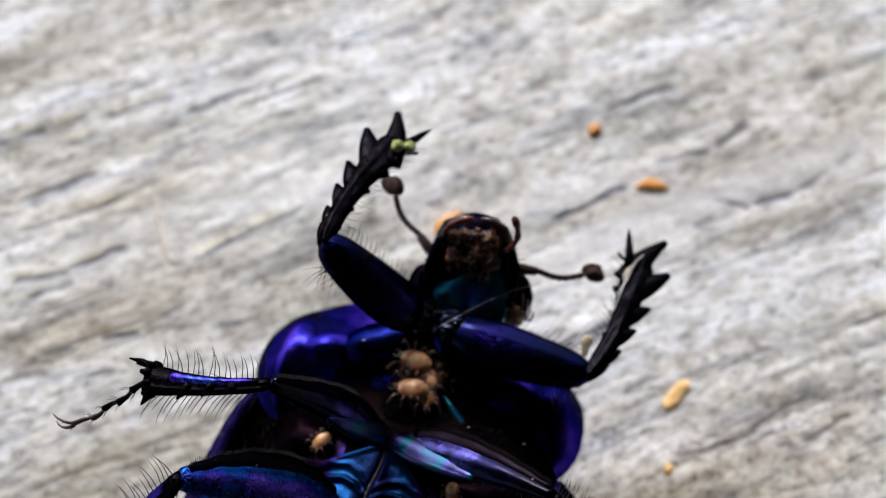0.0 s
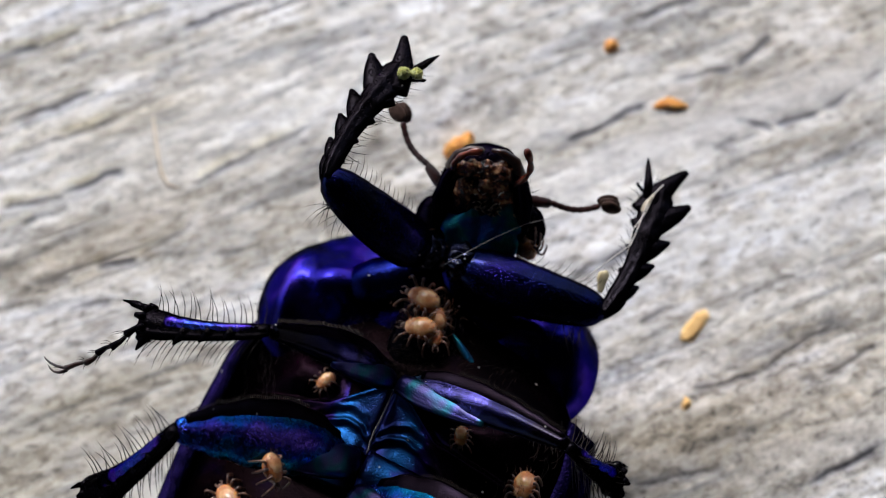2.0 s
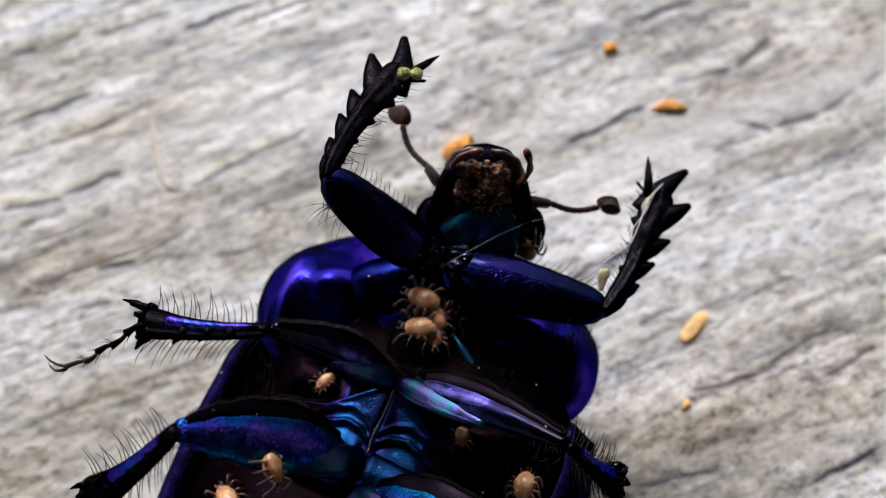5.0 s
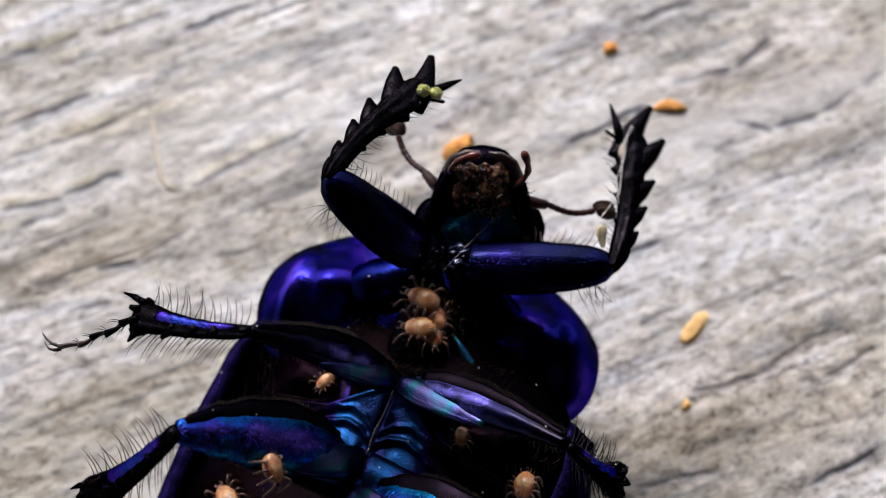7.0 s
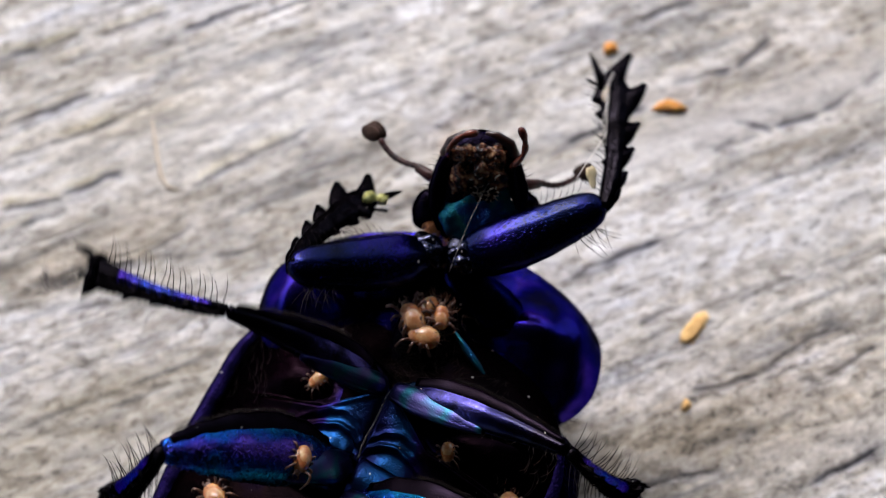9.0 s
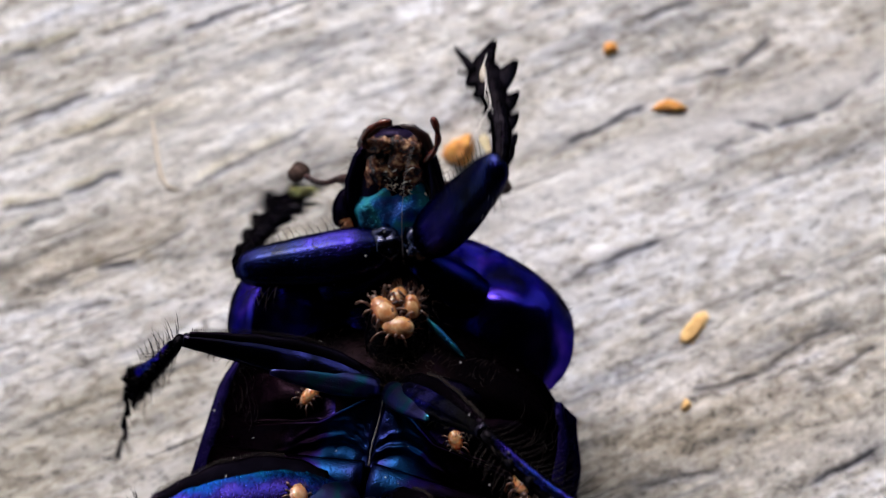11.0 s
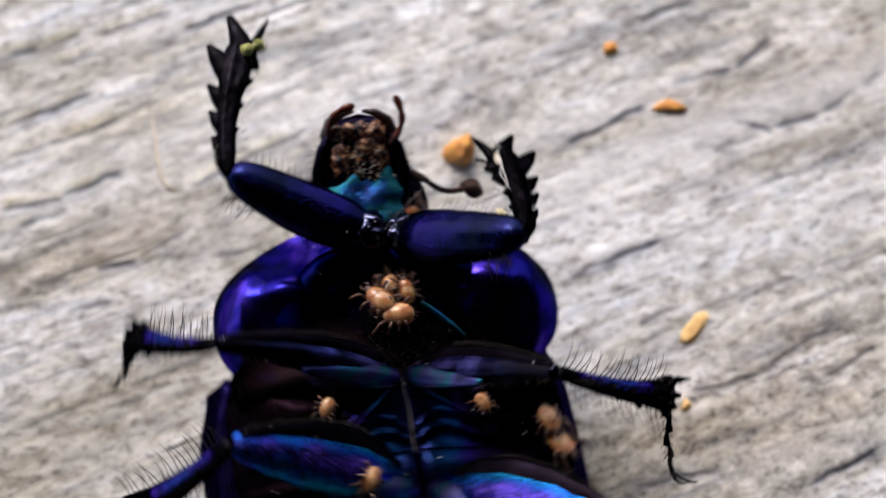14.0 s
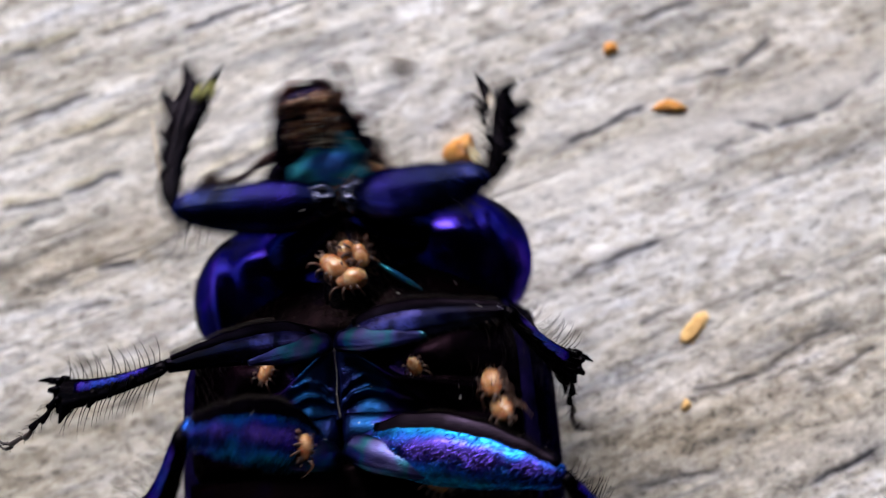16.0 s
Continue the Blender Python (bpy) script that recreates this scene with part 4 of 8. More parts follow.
antenna_left, antenna_right = antenna(-1), antenna(1)


# ---- legs; each joint's y runs along it, away from the body ----
def flat_section(side, deep=1.0, full=0.75):
    """Cross-section of a thigh: a top that is flatter the lower full is, with a furrow and a raised outer rim."""
    def section(w):
        c, s = math.cos(w), math.sin(w)
        x = math.copysign(abs(c) ** 0.85, c)
        z = math.copysign(abs(s) ** full, s)
        if s > 0:
            e = x * side
            z += deep * (0.08 * math.exp(-(((e - 0.75) / 0.14) ** 2)) - 0.12 * math.exp(-(((e - 0.45) / 0.2) ** 2)) - 0.25 * max(0.0, -e - 0.1))
        return x, z
    return section


def front_femur(side):
    bm = bmesh.new()
    ys = steps(0.15, 4.08, 24)
    xs = [curve_value(y, [0.15, 0.4, 0.9, 1.5, 2.2, 2.9, 3.4, 3.8, 4.0, 4.08], [0.38, 0.58, 0.71, 0.74, 0.71, 0.64, 0.57, 0.47, 0.34, 0.2]) for y in ys]
    sweep(bm, [(side * 0.08 * math.sin(y), y, 0) for y in ys], [(x, x * 0.74) for x in xs], 44, section=flat_section(-side, 0.35, 1.0))
    ob = part("thigh", bm, BLUE, beetle, "glossy blue-black thigh of a front leg")
    bm = bmesh.new()
    blob(bm, (side * -0.02, 0.12, 0.1), (0.5, 0.42, 0.40), rough=0.3, freq=4, seg=26)
    part("trochanter", bm, PITTED, ob)
    bm = bmesh.new()
    for i in range(15):
        y = 3.0 + random.uniform(0, 1.0)
        hair(bm, (side * 0.5, y, 0), (side * random.uniform(1.0, 1.5), y + random.uniform(-0.2, 0.8), random.uniform(-0.1, 0.5)), 0.010, 0.1)
    for i in range(14):
        y = 1.2 + i * 0.18
        hair(bm, (-side * 0.58, y, 0.1), (-side * random.uniform(0.8, 1.1), y + 0.2, 0.2), 0.012)
    part("bristles", bm, HAIR, ob)
    bm = bmesh.new()
    for i in range(26):
        y = 0.7 + i * 0.11
        x = curve_value(y, ys, xs) * 0.72
        blob(bm, (side * x, y, 0.74 * curve_value(y, ys, xs) * 0.64), (0.022, 0.03, 0.02), seg=6)
    part("beading", bm, VIOLET, ob)
    return ob


def front_tibia(side):
    """The digging shin: it widens to a palm with a saw of finger-like teeth on the outer edge, two great end teeth and a spur."""
    bm = bmesh.new()
    ys = [0.0, 0.4, 0.9, 1.5, 2.1, 2.6, 3.1, 3.5, 3.8, 4.02]
    inside = [-0.08, -0.10, -0.11, -0.13, -0.24, -0.38, -0.53, -0.66, -0.62, -0.36]
    outside = [0.24, 0.34, 0.40, 0.41, 0.38, 0.34, 0.32, 0.30, 0.16, -0.16]

    def skin(f, y, way):
        i, o = curve_value(y, ys, inside), curve_value(y, ys, outside)
        e = 2 * f - 1
        thick = 0.25 - 0.03 * y
        z = thick * max(0.0, 1 - abs(e) ** 3.2) ** 0.5
        if way > 0:
            z += 0.03 * math.exp(-(((e - 0.2) / 0.25) ** 2))
        return (side * (i + (o - i) * f), y, way * z + 0.02 * math.sin(y * 3))

    along, fs = steps(0.0, 4.02, 54), steps(0.0, 1.0, 17)
    top = sheet(bm, fs, along, lambda f, y: skin(f, y, 1))
    low = sheet(bm, fs, along, lambda f, y: skin(f, y, -1))
    for k in (0, -1):
        for j in range(len(fs) - 1):
            bm.faces.new((top[k][j], top[k][j + 1], low[k][j + 1], low[k][j]))
    bmesh.ops.remove_doubles(bm, verts=bm.verts, dist=1e-4)
    for v in bm.verts:
        v.co += Vector((0, 0, 0.03 * noise.noise(v.co * 4.0)))
    ob = part("shin", bm, SPINE, beetle, "black toothed digging shin of a front leg")
    # teeth from the knee to the foot: line of outward and lengthwise places, and girth
    for line, girth in (
        (((0.06, 0.10), (0.28, 0.42), (0.40, 0.60)), (0.22, 0.16, 0.06)),
        (((0.08, 0.55), (0.34, 0.92), (0.48, 1.14)), (0.26, 0.19, 0.07)),
        (((0.04, 1.20), (0.35, 1.64), (0.54, 1.88)), (0.3, 0.22, 0.075)),
        (((-0.06, 1.86), (0.30, 2.34), (0.57, 2.66)), (0.36, 0.27, 0.085)),
        (((-0.25, 2.55), (0.08, 3.10), (0.36, 3.52), (0.55, 3.84)), (0.40, 0.36, 0.25, 0.11)),
        (((-0.34, 3.10), (-0.28, 3.80), (-0.12, 4.34), (0.02, 4.70)), (0.42, 0.33, 0.20, 0.11)),
    ):
        bm = bmesh.new()
        fine = spline([(n, y, g) for (n, y), g in zip(line, girth)], 12)
        (n0, y0, _), (n1, y1, g1) = fine[-2:]
        d = math.hypot(n1 - n0, y1 - y0)
        fine += [(n1 + (n1 - n0) / d * g1 * f, y1 + (y1 - y0) / d * g1 * f, g1 * math.sqrt(1 - f * f)) for f in (0.4, 0.7, 0.92)]
        sweep(bm, [(side * n, y, 0.0) for n, y, g in fine], [(g, min(0.14, g * 0.6)) for n, y, g in fine], 14)
        for v in bm.verts:
            v.co += Vector((0, 0, 0.02 * noise.noise(v.co * 5.0)))
        part("tooth", bm, SPINE, ob)
    bm = bmesh.new()
    sweep(bm, [(-side * 0.48, 3.5, 0.06), (-side * 0.68, 3.92, 0.12), (-side * 0.88, 4.28, 0.14), (-side * 1.02, 4.54, 0.12)], [0.13, 0.12, 0.08, 0.02], 9)
    part("spur", bm, SPINE, ob)
    bm = bmesh.new()
    for i in range(24):
        y = 0.5 + i * 0.13
        x = -side * -curve_value(y, ys, inside)
        hair(bm, (x, y, 0), (x - side * random.uniform(0.3, 0.55), y + random.uniform(-0.05, 0.3), random.uniform(-0.1, 0.2)), 0.011, 0.1)
    for i in range(12):
        x = -side * random.uniform(0.3, 0.7)
        hair(bm, (x, 3.8, 0.1), (x - side * random.uniform(0.1, 0.6), 4.0 + random.uniform(-0.3, 0.5), random.uniform(0, 0.4)), 0.010)
    part("bristles", bm, HAIR, ob)
    bm = bmesh.new()
    for i in range(5):
        blob(bm, (-side * (0.45 + 0.11 * i), 3.62 + 0.05 * i, -0.14), (0.05, 0.1, 0.05), (0, 0, side * 60), seg=8)
    part("foot", bm, SPINE, ob, "slender folded front foot")
    return ob


def walking_femur(side, length, fat, name, mat):
    """Flat thigh: a bright rear facet with a row of pits, a pointed blade at its root, and a smooth grey flange with a comb along the edge towards the head."""
    bm = bmesh.new()
    f = [0.03, 0.12, 0.25, 0.42, 0.6, 0.78, 0.9, 0.98]
    w = [0.32, 0.62, 0.9, 1.0, 0.92, 0.72, 0.52, 0.34] if fat > 0.6 else [0.5, 0.82, 1.0, 0.96, 0.8, 0.6, 0.46, 0.36]

    def axis(a):
        return -side * 0.12 * math.sin(a * math.pi)

    def rise(a):
        return 0.12 * math.sin(a * math.pi)

    def wide(a):
        return fat * curve_value(a, f, w)

    fine = steps(0.03, 0.98, 30)
    sweep(bm, [(axis(a), a * length, rise(a)) for a in fine], [(wide(a), wide(a) * 0.62) for a in fine], 48, section=flat_section(-side, 0.7, 0.95))
    for v in bm.verts:
        v.co.z += 0.02 * fat * noise.noise(v.co * 1.6)
    ob = part("thigh", bm, mat, beetle, name)
    bm = bmesh.new()
    big = 1.0 if fat > 0.6 else 1.3
    pts = [(side * fat * 0.1, 0.0, 0.1), (side * fat * 0.30, 0.12 * length * big, fat * 0.34 * big), (side * fat * 0.42, 0.24 * length * big, fat * 0.40 * big), (side * fat * 0.52, 0.34 * length * big, fat * 0.36 * big), (side * fat * 0.62, 0.42 * length * big, fat * 0.28 * big)]
    pts = spline(pts, 14)
    sweep(bm, pts, [tuple(q) for q in spline([(fat * a * big, fat * b * big) for a, b in ((0.42, 0.3), (0.54, 0.26), (0.48, 0.22), (0.34, 0.16), (0.12, 0.06))], 14)], 24, section=flat_section(side, 0.8))
    for v in bm.verts:
        v.co.z += 0.025 * noise.noise(v.co * 2.5)
    part("trochanter", bm, BLADE, ob, "pointed blue-green blade at the root of the thigh")
    bm = bmesh.new()
    line = steps(0.1, 0.96, 26)
    pts = [(axis(a) - side * wide(a) * (0.66 if fat > 0.6 else 0.72), a * length, rise(a) + wide(a) * 0.46) for a in line]
    sweep(bm, pts, [(wide(a) * 0.37, 0.05) for a in line], 14)
    part("flange", bm, FLANGE, ob, "smooth brown-black edge of the thigh")
    bm = bmesh.new()
    for i in range(64):
        a = 0.3 + 0.66 * i / 64
        x = axis(a) - side * wide(a) * (1.06 if fat > 0.6 else 1.14)
        hair(bm, (x, a * length, rise(a) + wide(a) * 0.42), (x - side * random.uniform(0.08, 0.11), a * length + 0.03, rise(a) + wide(a) * 0.42 + 0.04), 0.02, 0.05)
    for i in range(26):
        a = random.uniform(0.35, 0.95)
        x = axis(a) + side * wide(a) * 0.95
        hair(bm, (x, a * length, 0.05), (x + side * random.uniform(0.06, 0.25), a * length + random.uniform(-0.05, 0.25), random.uniform(0.0, 0.2)), 0.010)
    part("bristles", bm, HAIR, ob)
    bm = bmesh.new()
    for i in range(34):
        a = 0.26 + 0.66 * i / 34
        blob(bm, (axis(a) - side * wide(a) * 0.36, a * length, rise(a) + wide(a) * 0.47), (0.028, 0.034, 0.02), seg=6)
    part("beading", bm, mat, ob)
    return ob


FLANGE = chitin("brown_black_flange", [(0.35, (0.003, 0.002, 0.003)), (0.6, (0.007, 0.005, 0.008)), (0.8, (0.014, 0.010, 0.018))], 0.32, 1.0, 0.2)


def walking_tibia(side, length, mat, name):
    """Shin of a walking leg: black, with one facet whose shine is painted, widening to a crown of thorns, with rows of
    long bristles and two spurs.
    """
    bm = bmesh.new()
    f = [0.0, 0.08, 0.25, 0.5, 0.72, 0.88, 1.0]
    w = [b * (1.25 if length > 4 else 1.0) for b in (0.16, 0.19, 0.21, 0.25, 0.30, 0.37, 0.42)]
    fine = steps(0.0, 1.0, 22)

    def bow(a):
        return side * 0.10 * math.sin(a * math.pi)

    sweep(bm, [(bow(a), a * length, 0) for a in fine], [(curve_value(a, f, w), curve_value(a, f, w) * 0.75) for a in fine], 32, section=flat_section(side, 1.3))
    for v in bm.verts:
        v.co += 0.05 * v.co.normalized() * noise.noise(v.co * 5.0)
    ob = part("shin", bm, SPINE, beetle, name)
    # raised strip coloured violet-blue in place of a reflection on the black shin
    bm = bmesh.new()
    line = steps(0.06, 0.80, 24)
    sweep(bm, [(bow(a) - side * curve_value(a, f, w) * 0.22, a * length, curve_value(a, f, w) * (0.66 + 0.04 * math.sin(a * 70))) for a in line],
          [(curve_value(a, f, w) * (0.44 + 0.05 * math.sin(a * 61)) * min(1.0, (a - 0.03) * 9), 0.075) for a in line], 12)
    part("facet", bm, mat, ob, "shin facet with its violet-blue shine painted on")
    bm = bmesh.new()
    for a, r in ((0.3, 0.12), (0.48, 0.16), (0.68, 0.22), (0.97, 0.3)):
        x = side * curve_value(a, f, w)
        sweep(bm, [(x * 0.5, a * length - 0.15, 0.05), (x * 1.05, a * length, 0.06), (x + side * r, a * length + 0.14, 0.06)], [(0.2, 0.2), (0.13, 0.12), (0.03, 0.03)], 8)
    for w0 in range(9):
        an = w0 / 9 * 2 * math.pi
        r = 0.0 + 0.06 * (w0 % 3)
        sweep(bm, [(0.36 * math.cos(an), length - 0.12, 0.28 * math.sin(an)), (0.47 * math.cos(an), length + r, 0.36 * math.sin(an))], [0.13, 0.06], 8)
    part("thorn_crown", bm, SPINE, ob, "black thorny edge of the shin")
    for s in (0.1, -0.18):
        bm = bmesh.new()
        sweep(bm, [(-side * 0.28, length - 0.05, s), (-side * 0.44, length + 0.32, s), (-side * 0.50, length + 0.72, s * 1.2)], [0.09, 0.08, 0.02], 8)
        part("spur", bm, SPINE, ob)
    bm = bmesh.new()
    for e in (-1, 1):
        for i in range(20):
            a = 0.04 + 0.93 * i / 20
            x = bow(a) + e * curve_value(a, f, w) * 0.95
            hair(bm, (x, a * length, 0), (x + e * (0.75 + random.uniform(-0.2, 0.15)), a * length + 0.28 + random.uniform(-0.1, 0.1), random.uniform(-0.1, 0.25)), 0.016, 0.12)
    for i in range(22):
        a = random.uniform(0.1, 0.95)
        x = bow(a) + random.uniform(-0.7, 0.7) * curve_value(a, f, w)
        hair(bm, (x, a * length, 0.1), (x + random.uniform(-0.1, 0.1), a * length + random.uniform(0.15, 0.4), random.uniform(0.3, 0.5)), 0.013, 0.1)
    part("bristles", bm, HAIR, ob)
    return ob


def tarsus(side, parent=None):
    """Foot of five slender flaring joints with bristles and two curved claws; a foot on a shin is one plain mesh."""
    ob, y = None, 0.0
    line, fat, tufts = [], [], bmesh.new()

    def curl(bm):
        for v in bm.verts:
            v.co.x -= side * 0.10 * max(0.0, v.co.y - 1.3) ** 2
            v.co.y -= 0.06 * max(0.0, v.co.y - 1.3) ** 2
        return bm

    for i, n in enumerate((0.62, 0.46, 0.42, 0.40, 0.62)):
        x = 0.035 * (-1) ** i
        top = 0.115 - 0.010 * i
        pts = [(0, y, 0), (x, y + n * 0.3, 0), (x, y + n * 0.72, 0), (x, y + n * 0.93, 0), (x * 0.5, y + n, 0)]
        radii = [0.05, 0.062, 0.088 if i < 4 else 0.07, top if i < 4 else 0.08, 0.05]
        if parent:
            line, fat = line + pts, fat + radii
        else:
            bm = bmesh.new()
            sweep(bm, pts, radii, 10)
            if ob:
                part("joint", curl(bm), JAW if i > 2 else SPINE, ob)
            else:
                ob = part("foot", curl(bm), SPINE, beetle, "dark jointed foot with two claws")
            for k in range(6):
                an = k * 1.05
                hair(tufts, (top * 0.8 * math.cos(an), y + n * 0.9, top * 0.8 * math.sin(an)), (top * 2.3 * math.cos(an), y + n * random.uniform(1.2, 1.5), top * 2.3 * math.sin(an)), 0.012)
        y += n
    if parent:
        tufts.free()
        bm = bmesh.new()
        sweep(bm, line, fat, 9)
        return part("foot", bm, SPINE, parent, "dark jointed foot")
    part("bristles", curl(tufts), HAIR, ob)
    for s in (-1, 1):
        bm = bmesh.new()
        sweep(bm, [(0.03 * s, 2.46, 0), (0.09 * s - side * 0.05, 2.66, 0.05), (0.13 * s - side * 0.14, 2.82, 0.02), (0.14 * s - side * 0.26, 2.93, -0.04), (0.12 * s - side * 0.38, 2.97, -0.08)], [0.05, 0.05, 0.042, 0.03, 0.01], 8)
        part("claw", curl(bm), JAW, ob, "reddish brown claw")
    return ob


SHINY = along_material("violet_shin_shine", "Y", 240.0, -0.45, 0.45, [(0.10, (0.004, 0.004, 0.010)), (0.2, (0.06, 0.03, 0.34)), (0.42, (0.02, 0.05, 0.29)), (0.6, (0.04, 0.018, 0.22)), (0.68, (0.004, 0.004, 0.006))], 0.24, 0.2)
# the lavender stop paints a patch of sheen part-way along the thigh
MID_THIGH = along_material("middle_thigh_shell", "Y", 150.0, -0.45, 0.42, [(0.0, (0.014, 0.03, 0.06)), (0.16, (0.006, 0.006, 0.018)), (0.30, (0.045, 0.042, 0.18)), (0.38, (0.006, 0.006, 0.03)), (0.5, (0.003, 0.003, 0.012)), (0.7, (0.003, 0.002, 0.005))], 0.22, 0.2)
MID_THIGH.node_tree.nodes["Principled BSDF"].inputs["Coat Weight"].default_value = 0.08
HIND_THIGH = along_material("hind_thigh_shell", "X", 520.0, -0.45, 0.30, [(0.0, (0.075, 0.042, 0.34)), (0.09, (0.025, 0.022, 0.20)), (0.19, (0.008, 0.055, 0.28)), (0.32, (0.005, 0.10, 0.20)), (0.5, (0.002, 0.012, 0.035))], 0.24, 0.7)
BLADE = chitin("blue_green_blade", [(0.36, (0.008, 0.008, 0.03)), (0.46, (0.03, 0.028, 0.11)), (0.54, (0.010, 0.07, 0.10)), (0.66, (0.045, 0.042, 0.13))], 0.3, pits=0.2, size=900, coat=0.08)
leg = {}
for key, side in (("L", -1), ("R", 1)):
    leg["femur_F" + key] = front_femur(side)
    leg["tibia_F" + key] = front_tibia(side)
    leg["femur_M" + key] = walking_femur(side, 5.2, 0.50, "flat blue-black thigh of a middle leg", MID_THIGH)
    leg["tibia_M" + key] = walking_tibia(side, 3.4, SHINY, "violet bristly shin of a middle leg")
    leg["tarsus_" + key] = tarsus(side)
    leg["femur_H" + key] = walking_femur(side, 5.8, 0.86, "broad blue-violet thigh of a hind leg", HIND_THIGH)
    leg["tibia_H" + key] = walking_tibia(side, 4.2, SHINY, "violet bristly shin of a hind leg")
    foot = tarsus(side, leg["tibia_H" + key])
    foot.location = (0, 4.15 * MM, 0)


THREAD = plain("grey_thread", [(0.3, (0.20, 0.18, 0.17)), (0.8, (0.36, 0.33, 0.30))], 0.5)


# ---- mites on the beetle ----
def build_mite():
    """A plump tan mite: rounded back with a seam, snout and eight bent legs."""
    ob = base_empty("mite", "plump tan mite clinging to the beetle", "mite", "mites on the beetle")
    bm = bmesh.new()
    blob(bm, (0, -0.05, 0.22), (0.33, 0.45, 0.22), rough=0.16, seg=20)
    for v in bm.verts:
        if abs(v.co.y - 0.1) < 0.05:
            v.co.z -= 0.015
    part("body", bm, MITE, ob)
    bm = bmesh.new()
    blob(bm, (0, -0.10, 0.27), (0.27, 0.37, 0.20), rough=0.14, seg=18)
    part("back_shield", bm, SHIELD, ob, "pale glossy back")
    bm = bmesh.new()
    for k in range(34):
        w, h = random.uniform(0, 2 * math.pi), random.uniform(0.05, 0.9)
        x, y = math.cos(w) * math.sqrt(1 - h * h), math.sin(w) * math.sqrt(1 - h * h)
        root = Vector((0.30 * x, 0.41 * y - 0.05, 0.24 + 0.26 * h))
        hair(bm, root, root + Vector((x * 0.10, y * 0.10 - 0.05, 0.05 + 0.06 * h)), 0.007)
    part("bristles", bm, MITE_LEG, ob)
    bm = bmesh.new()
    blob(bm, (0, 0.40, 0.18), (0.11, 0.14, 0.09), seg=10)
    for s in (-1, 1):
        sweep(bm, [(s * 0.06, 0.45, 0.18), (s * 0.1, 0.58, 0.16), (s * 0.05, 0.66, 0.12)], [0.03, 0.025, 0.01], 6)
    part("snout", bm, MITE_LEG, ob)
    for s in (-1, 1):
        for i, (y, out) in enumerate(((0.28, 55), (0.15, 20), (0.0, -12), (-0.12, -42))):
            bm = bmesh.new()
            c, d = math.cos(radians(out)) * s, math.sin(radians(out))
            x0 = s * 0.2
            n = 0.95 if i in (0, 3) else 0.8
            k = random.uniform(0.45, 0.85) * n
            lift = random.uniform(0.26, 0.4)
            pts = [(x0, y, 0.16), (x0 + c * 0.20 * k, y + d * 0.18 * k, lift), (x0 + c * 0.38 * k, y + d * 0.34 * k, lift - 0.02), (x0 + c * 0.50 * k, y + d * 0.46 * k, lift - 0.20), (x0 + c * 0.54 * k, y + d * 0.54 * k, -0.04), (x0 + c * 0.50 * k, y + d * 0.60 * k, -0.10)]
            sweep(bm, spline(pts, 13), [0.034, 0.04, 0.042, 0.034, 0.044, 0.042, 0.034, 0.04, 0.036, 0.028, 0.03, 0.024, 0.012], 7)
            part("leg", bm, MITE_LEG, ob)
    return ob


mites = []
first = build_mite()
# carrier, x, y, z, turn, lean, size, and the later x, y, turn of those that crawl
MITE_PLACES = [
    ("front", -0.18, -1.36, -0.02, 78, 0, 1.0, -0.36, -1.98, 40),
    ("front", 0.30, -1.72, -0.06, 20, 15, 0.74, 0.34, -1.72, 10),
    ("front", -0.06, -2.14, 0.0, 95, 0, 0.96, 0.03, -2.38, 85),
    ("front", 0.34, -2.25, -0.15, 200, 20, 0.78, -0.1, -1.62, 160),
    ("hind", -1.95, -0.6, 5.0, 150, 0, 0.62, -2.0, -0.5, 150),
    ("hind", 2.05, -0.75, 5.15, 200, 0, 0.6, 2.0, -0.95, 205),
    ("hind", 3.9, -1.3, 4.4, 195, 25, 0.95, 3.85, -1.55, 195),
    ("hind", 4.15, -2.0, 4.35, 215, 35, 1.0, 4.1, -2.25, 215),
    ("head", 1.28, 0.55, 0.05, 20, 20, 0.85),
    ("hind", -3.1, -4.3, 4.55, 60, -10, 0.95),
    ("thigh", -0.78, 3.3, 0.36, 110, 0, 0.85, -0.2, 1.9, 60),
    ("hind", 2.3, -3.9, 4.8, 230, 0, 0.85),
    ("hind", 2.75, -3.6, 4.75, 160, 0, 0.75),
]
for i, row in enumerate(MITE_PLACES):
    ob = first if i == 0 else copy_thing(first, Matrix.Identity(4))
    ob.scale = (row[6],) * 3
    mites.append((ob, row if len(row) > 7 else row + (row[1], row[2], row[4])))

# ---- pollen and a fibre on the front legs ----
pollen = base_empty("pollen_clump", "two yellow-green pollen balls stuck to the front shin", "pollen")
for at, r in (((0.46, 3.56, 0.27), 0.17), ((0.76, 3.70, 0.27), 0.16)):
    bm = bmesh.new()
    blob(bm, at, (r * 1.1, r, r), rough=0.35, freq=9, seg=16)
    part("pollen_ball", bm, POLLEN, pollen)

fibre = base_empty("fibre", "pale hair-thin fibre with a husk caught on the front shin", "fibre")
bm = bmesh.new()
sweep(bm, [(-0.3, 4.0, 0.2), (-0.42, 3.4, 0.3), (-0.28, 2.6, 0.32), (-0.2, 2.0, 0.3), (-0.5, 1.2, 0.35), (-0.75, 0.5, 0.4)], [0.014, 0.016, 0.015, 0.014, 0.012, 0.01], 6)
sweep(bm, [(-0.38, 3.7, 0.2), (-0.3, 3.0, 0.3), (-0.36, 2.4, 0.3), (-0.15, 1.7, 0.3)], [0.012, 0.013, 0.012, 0.01], 6)
part("strand", bm, SILK, fibre)
bm = bmesh.new()
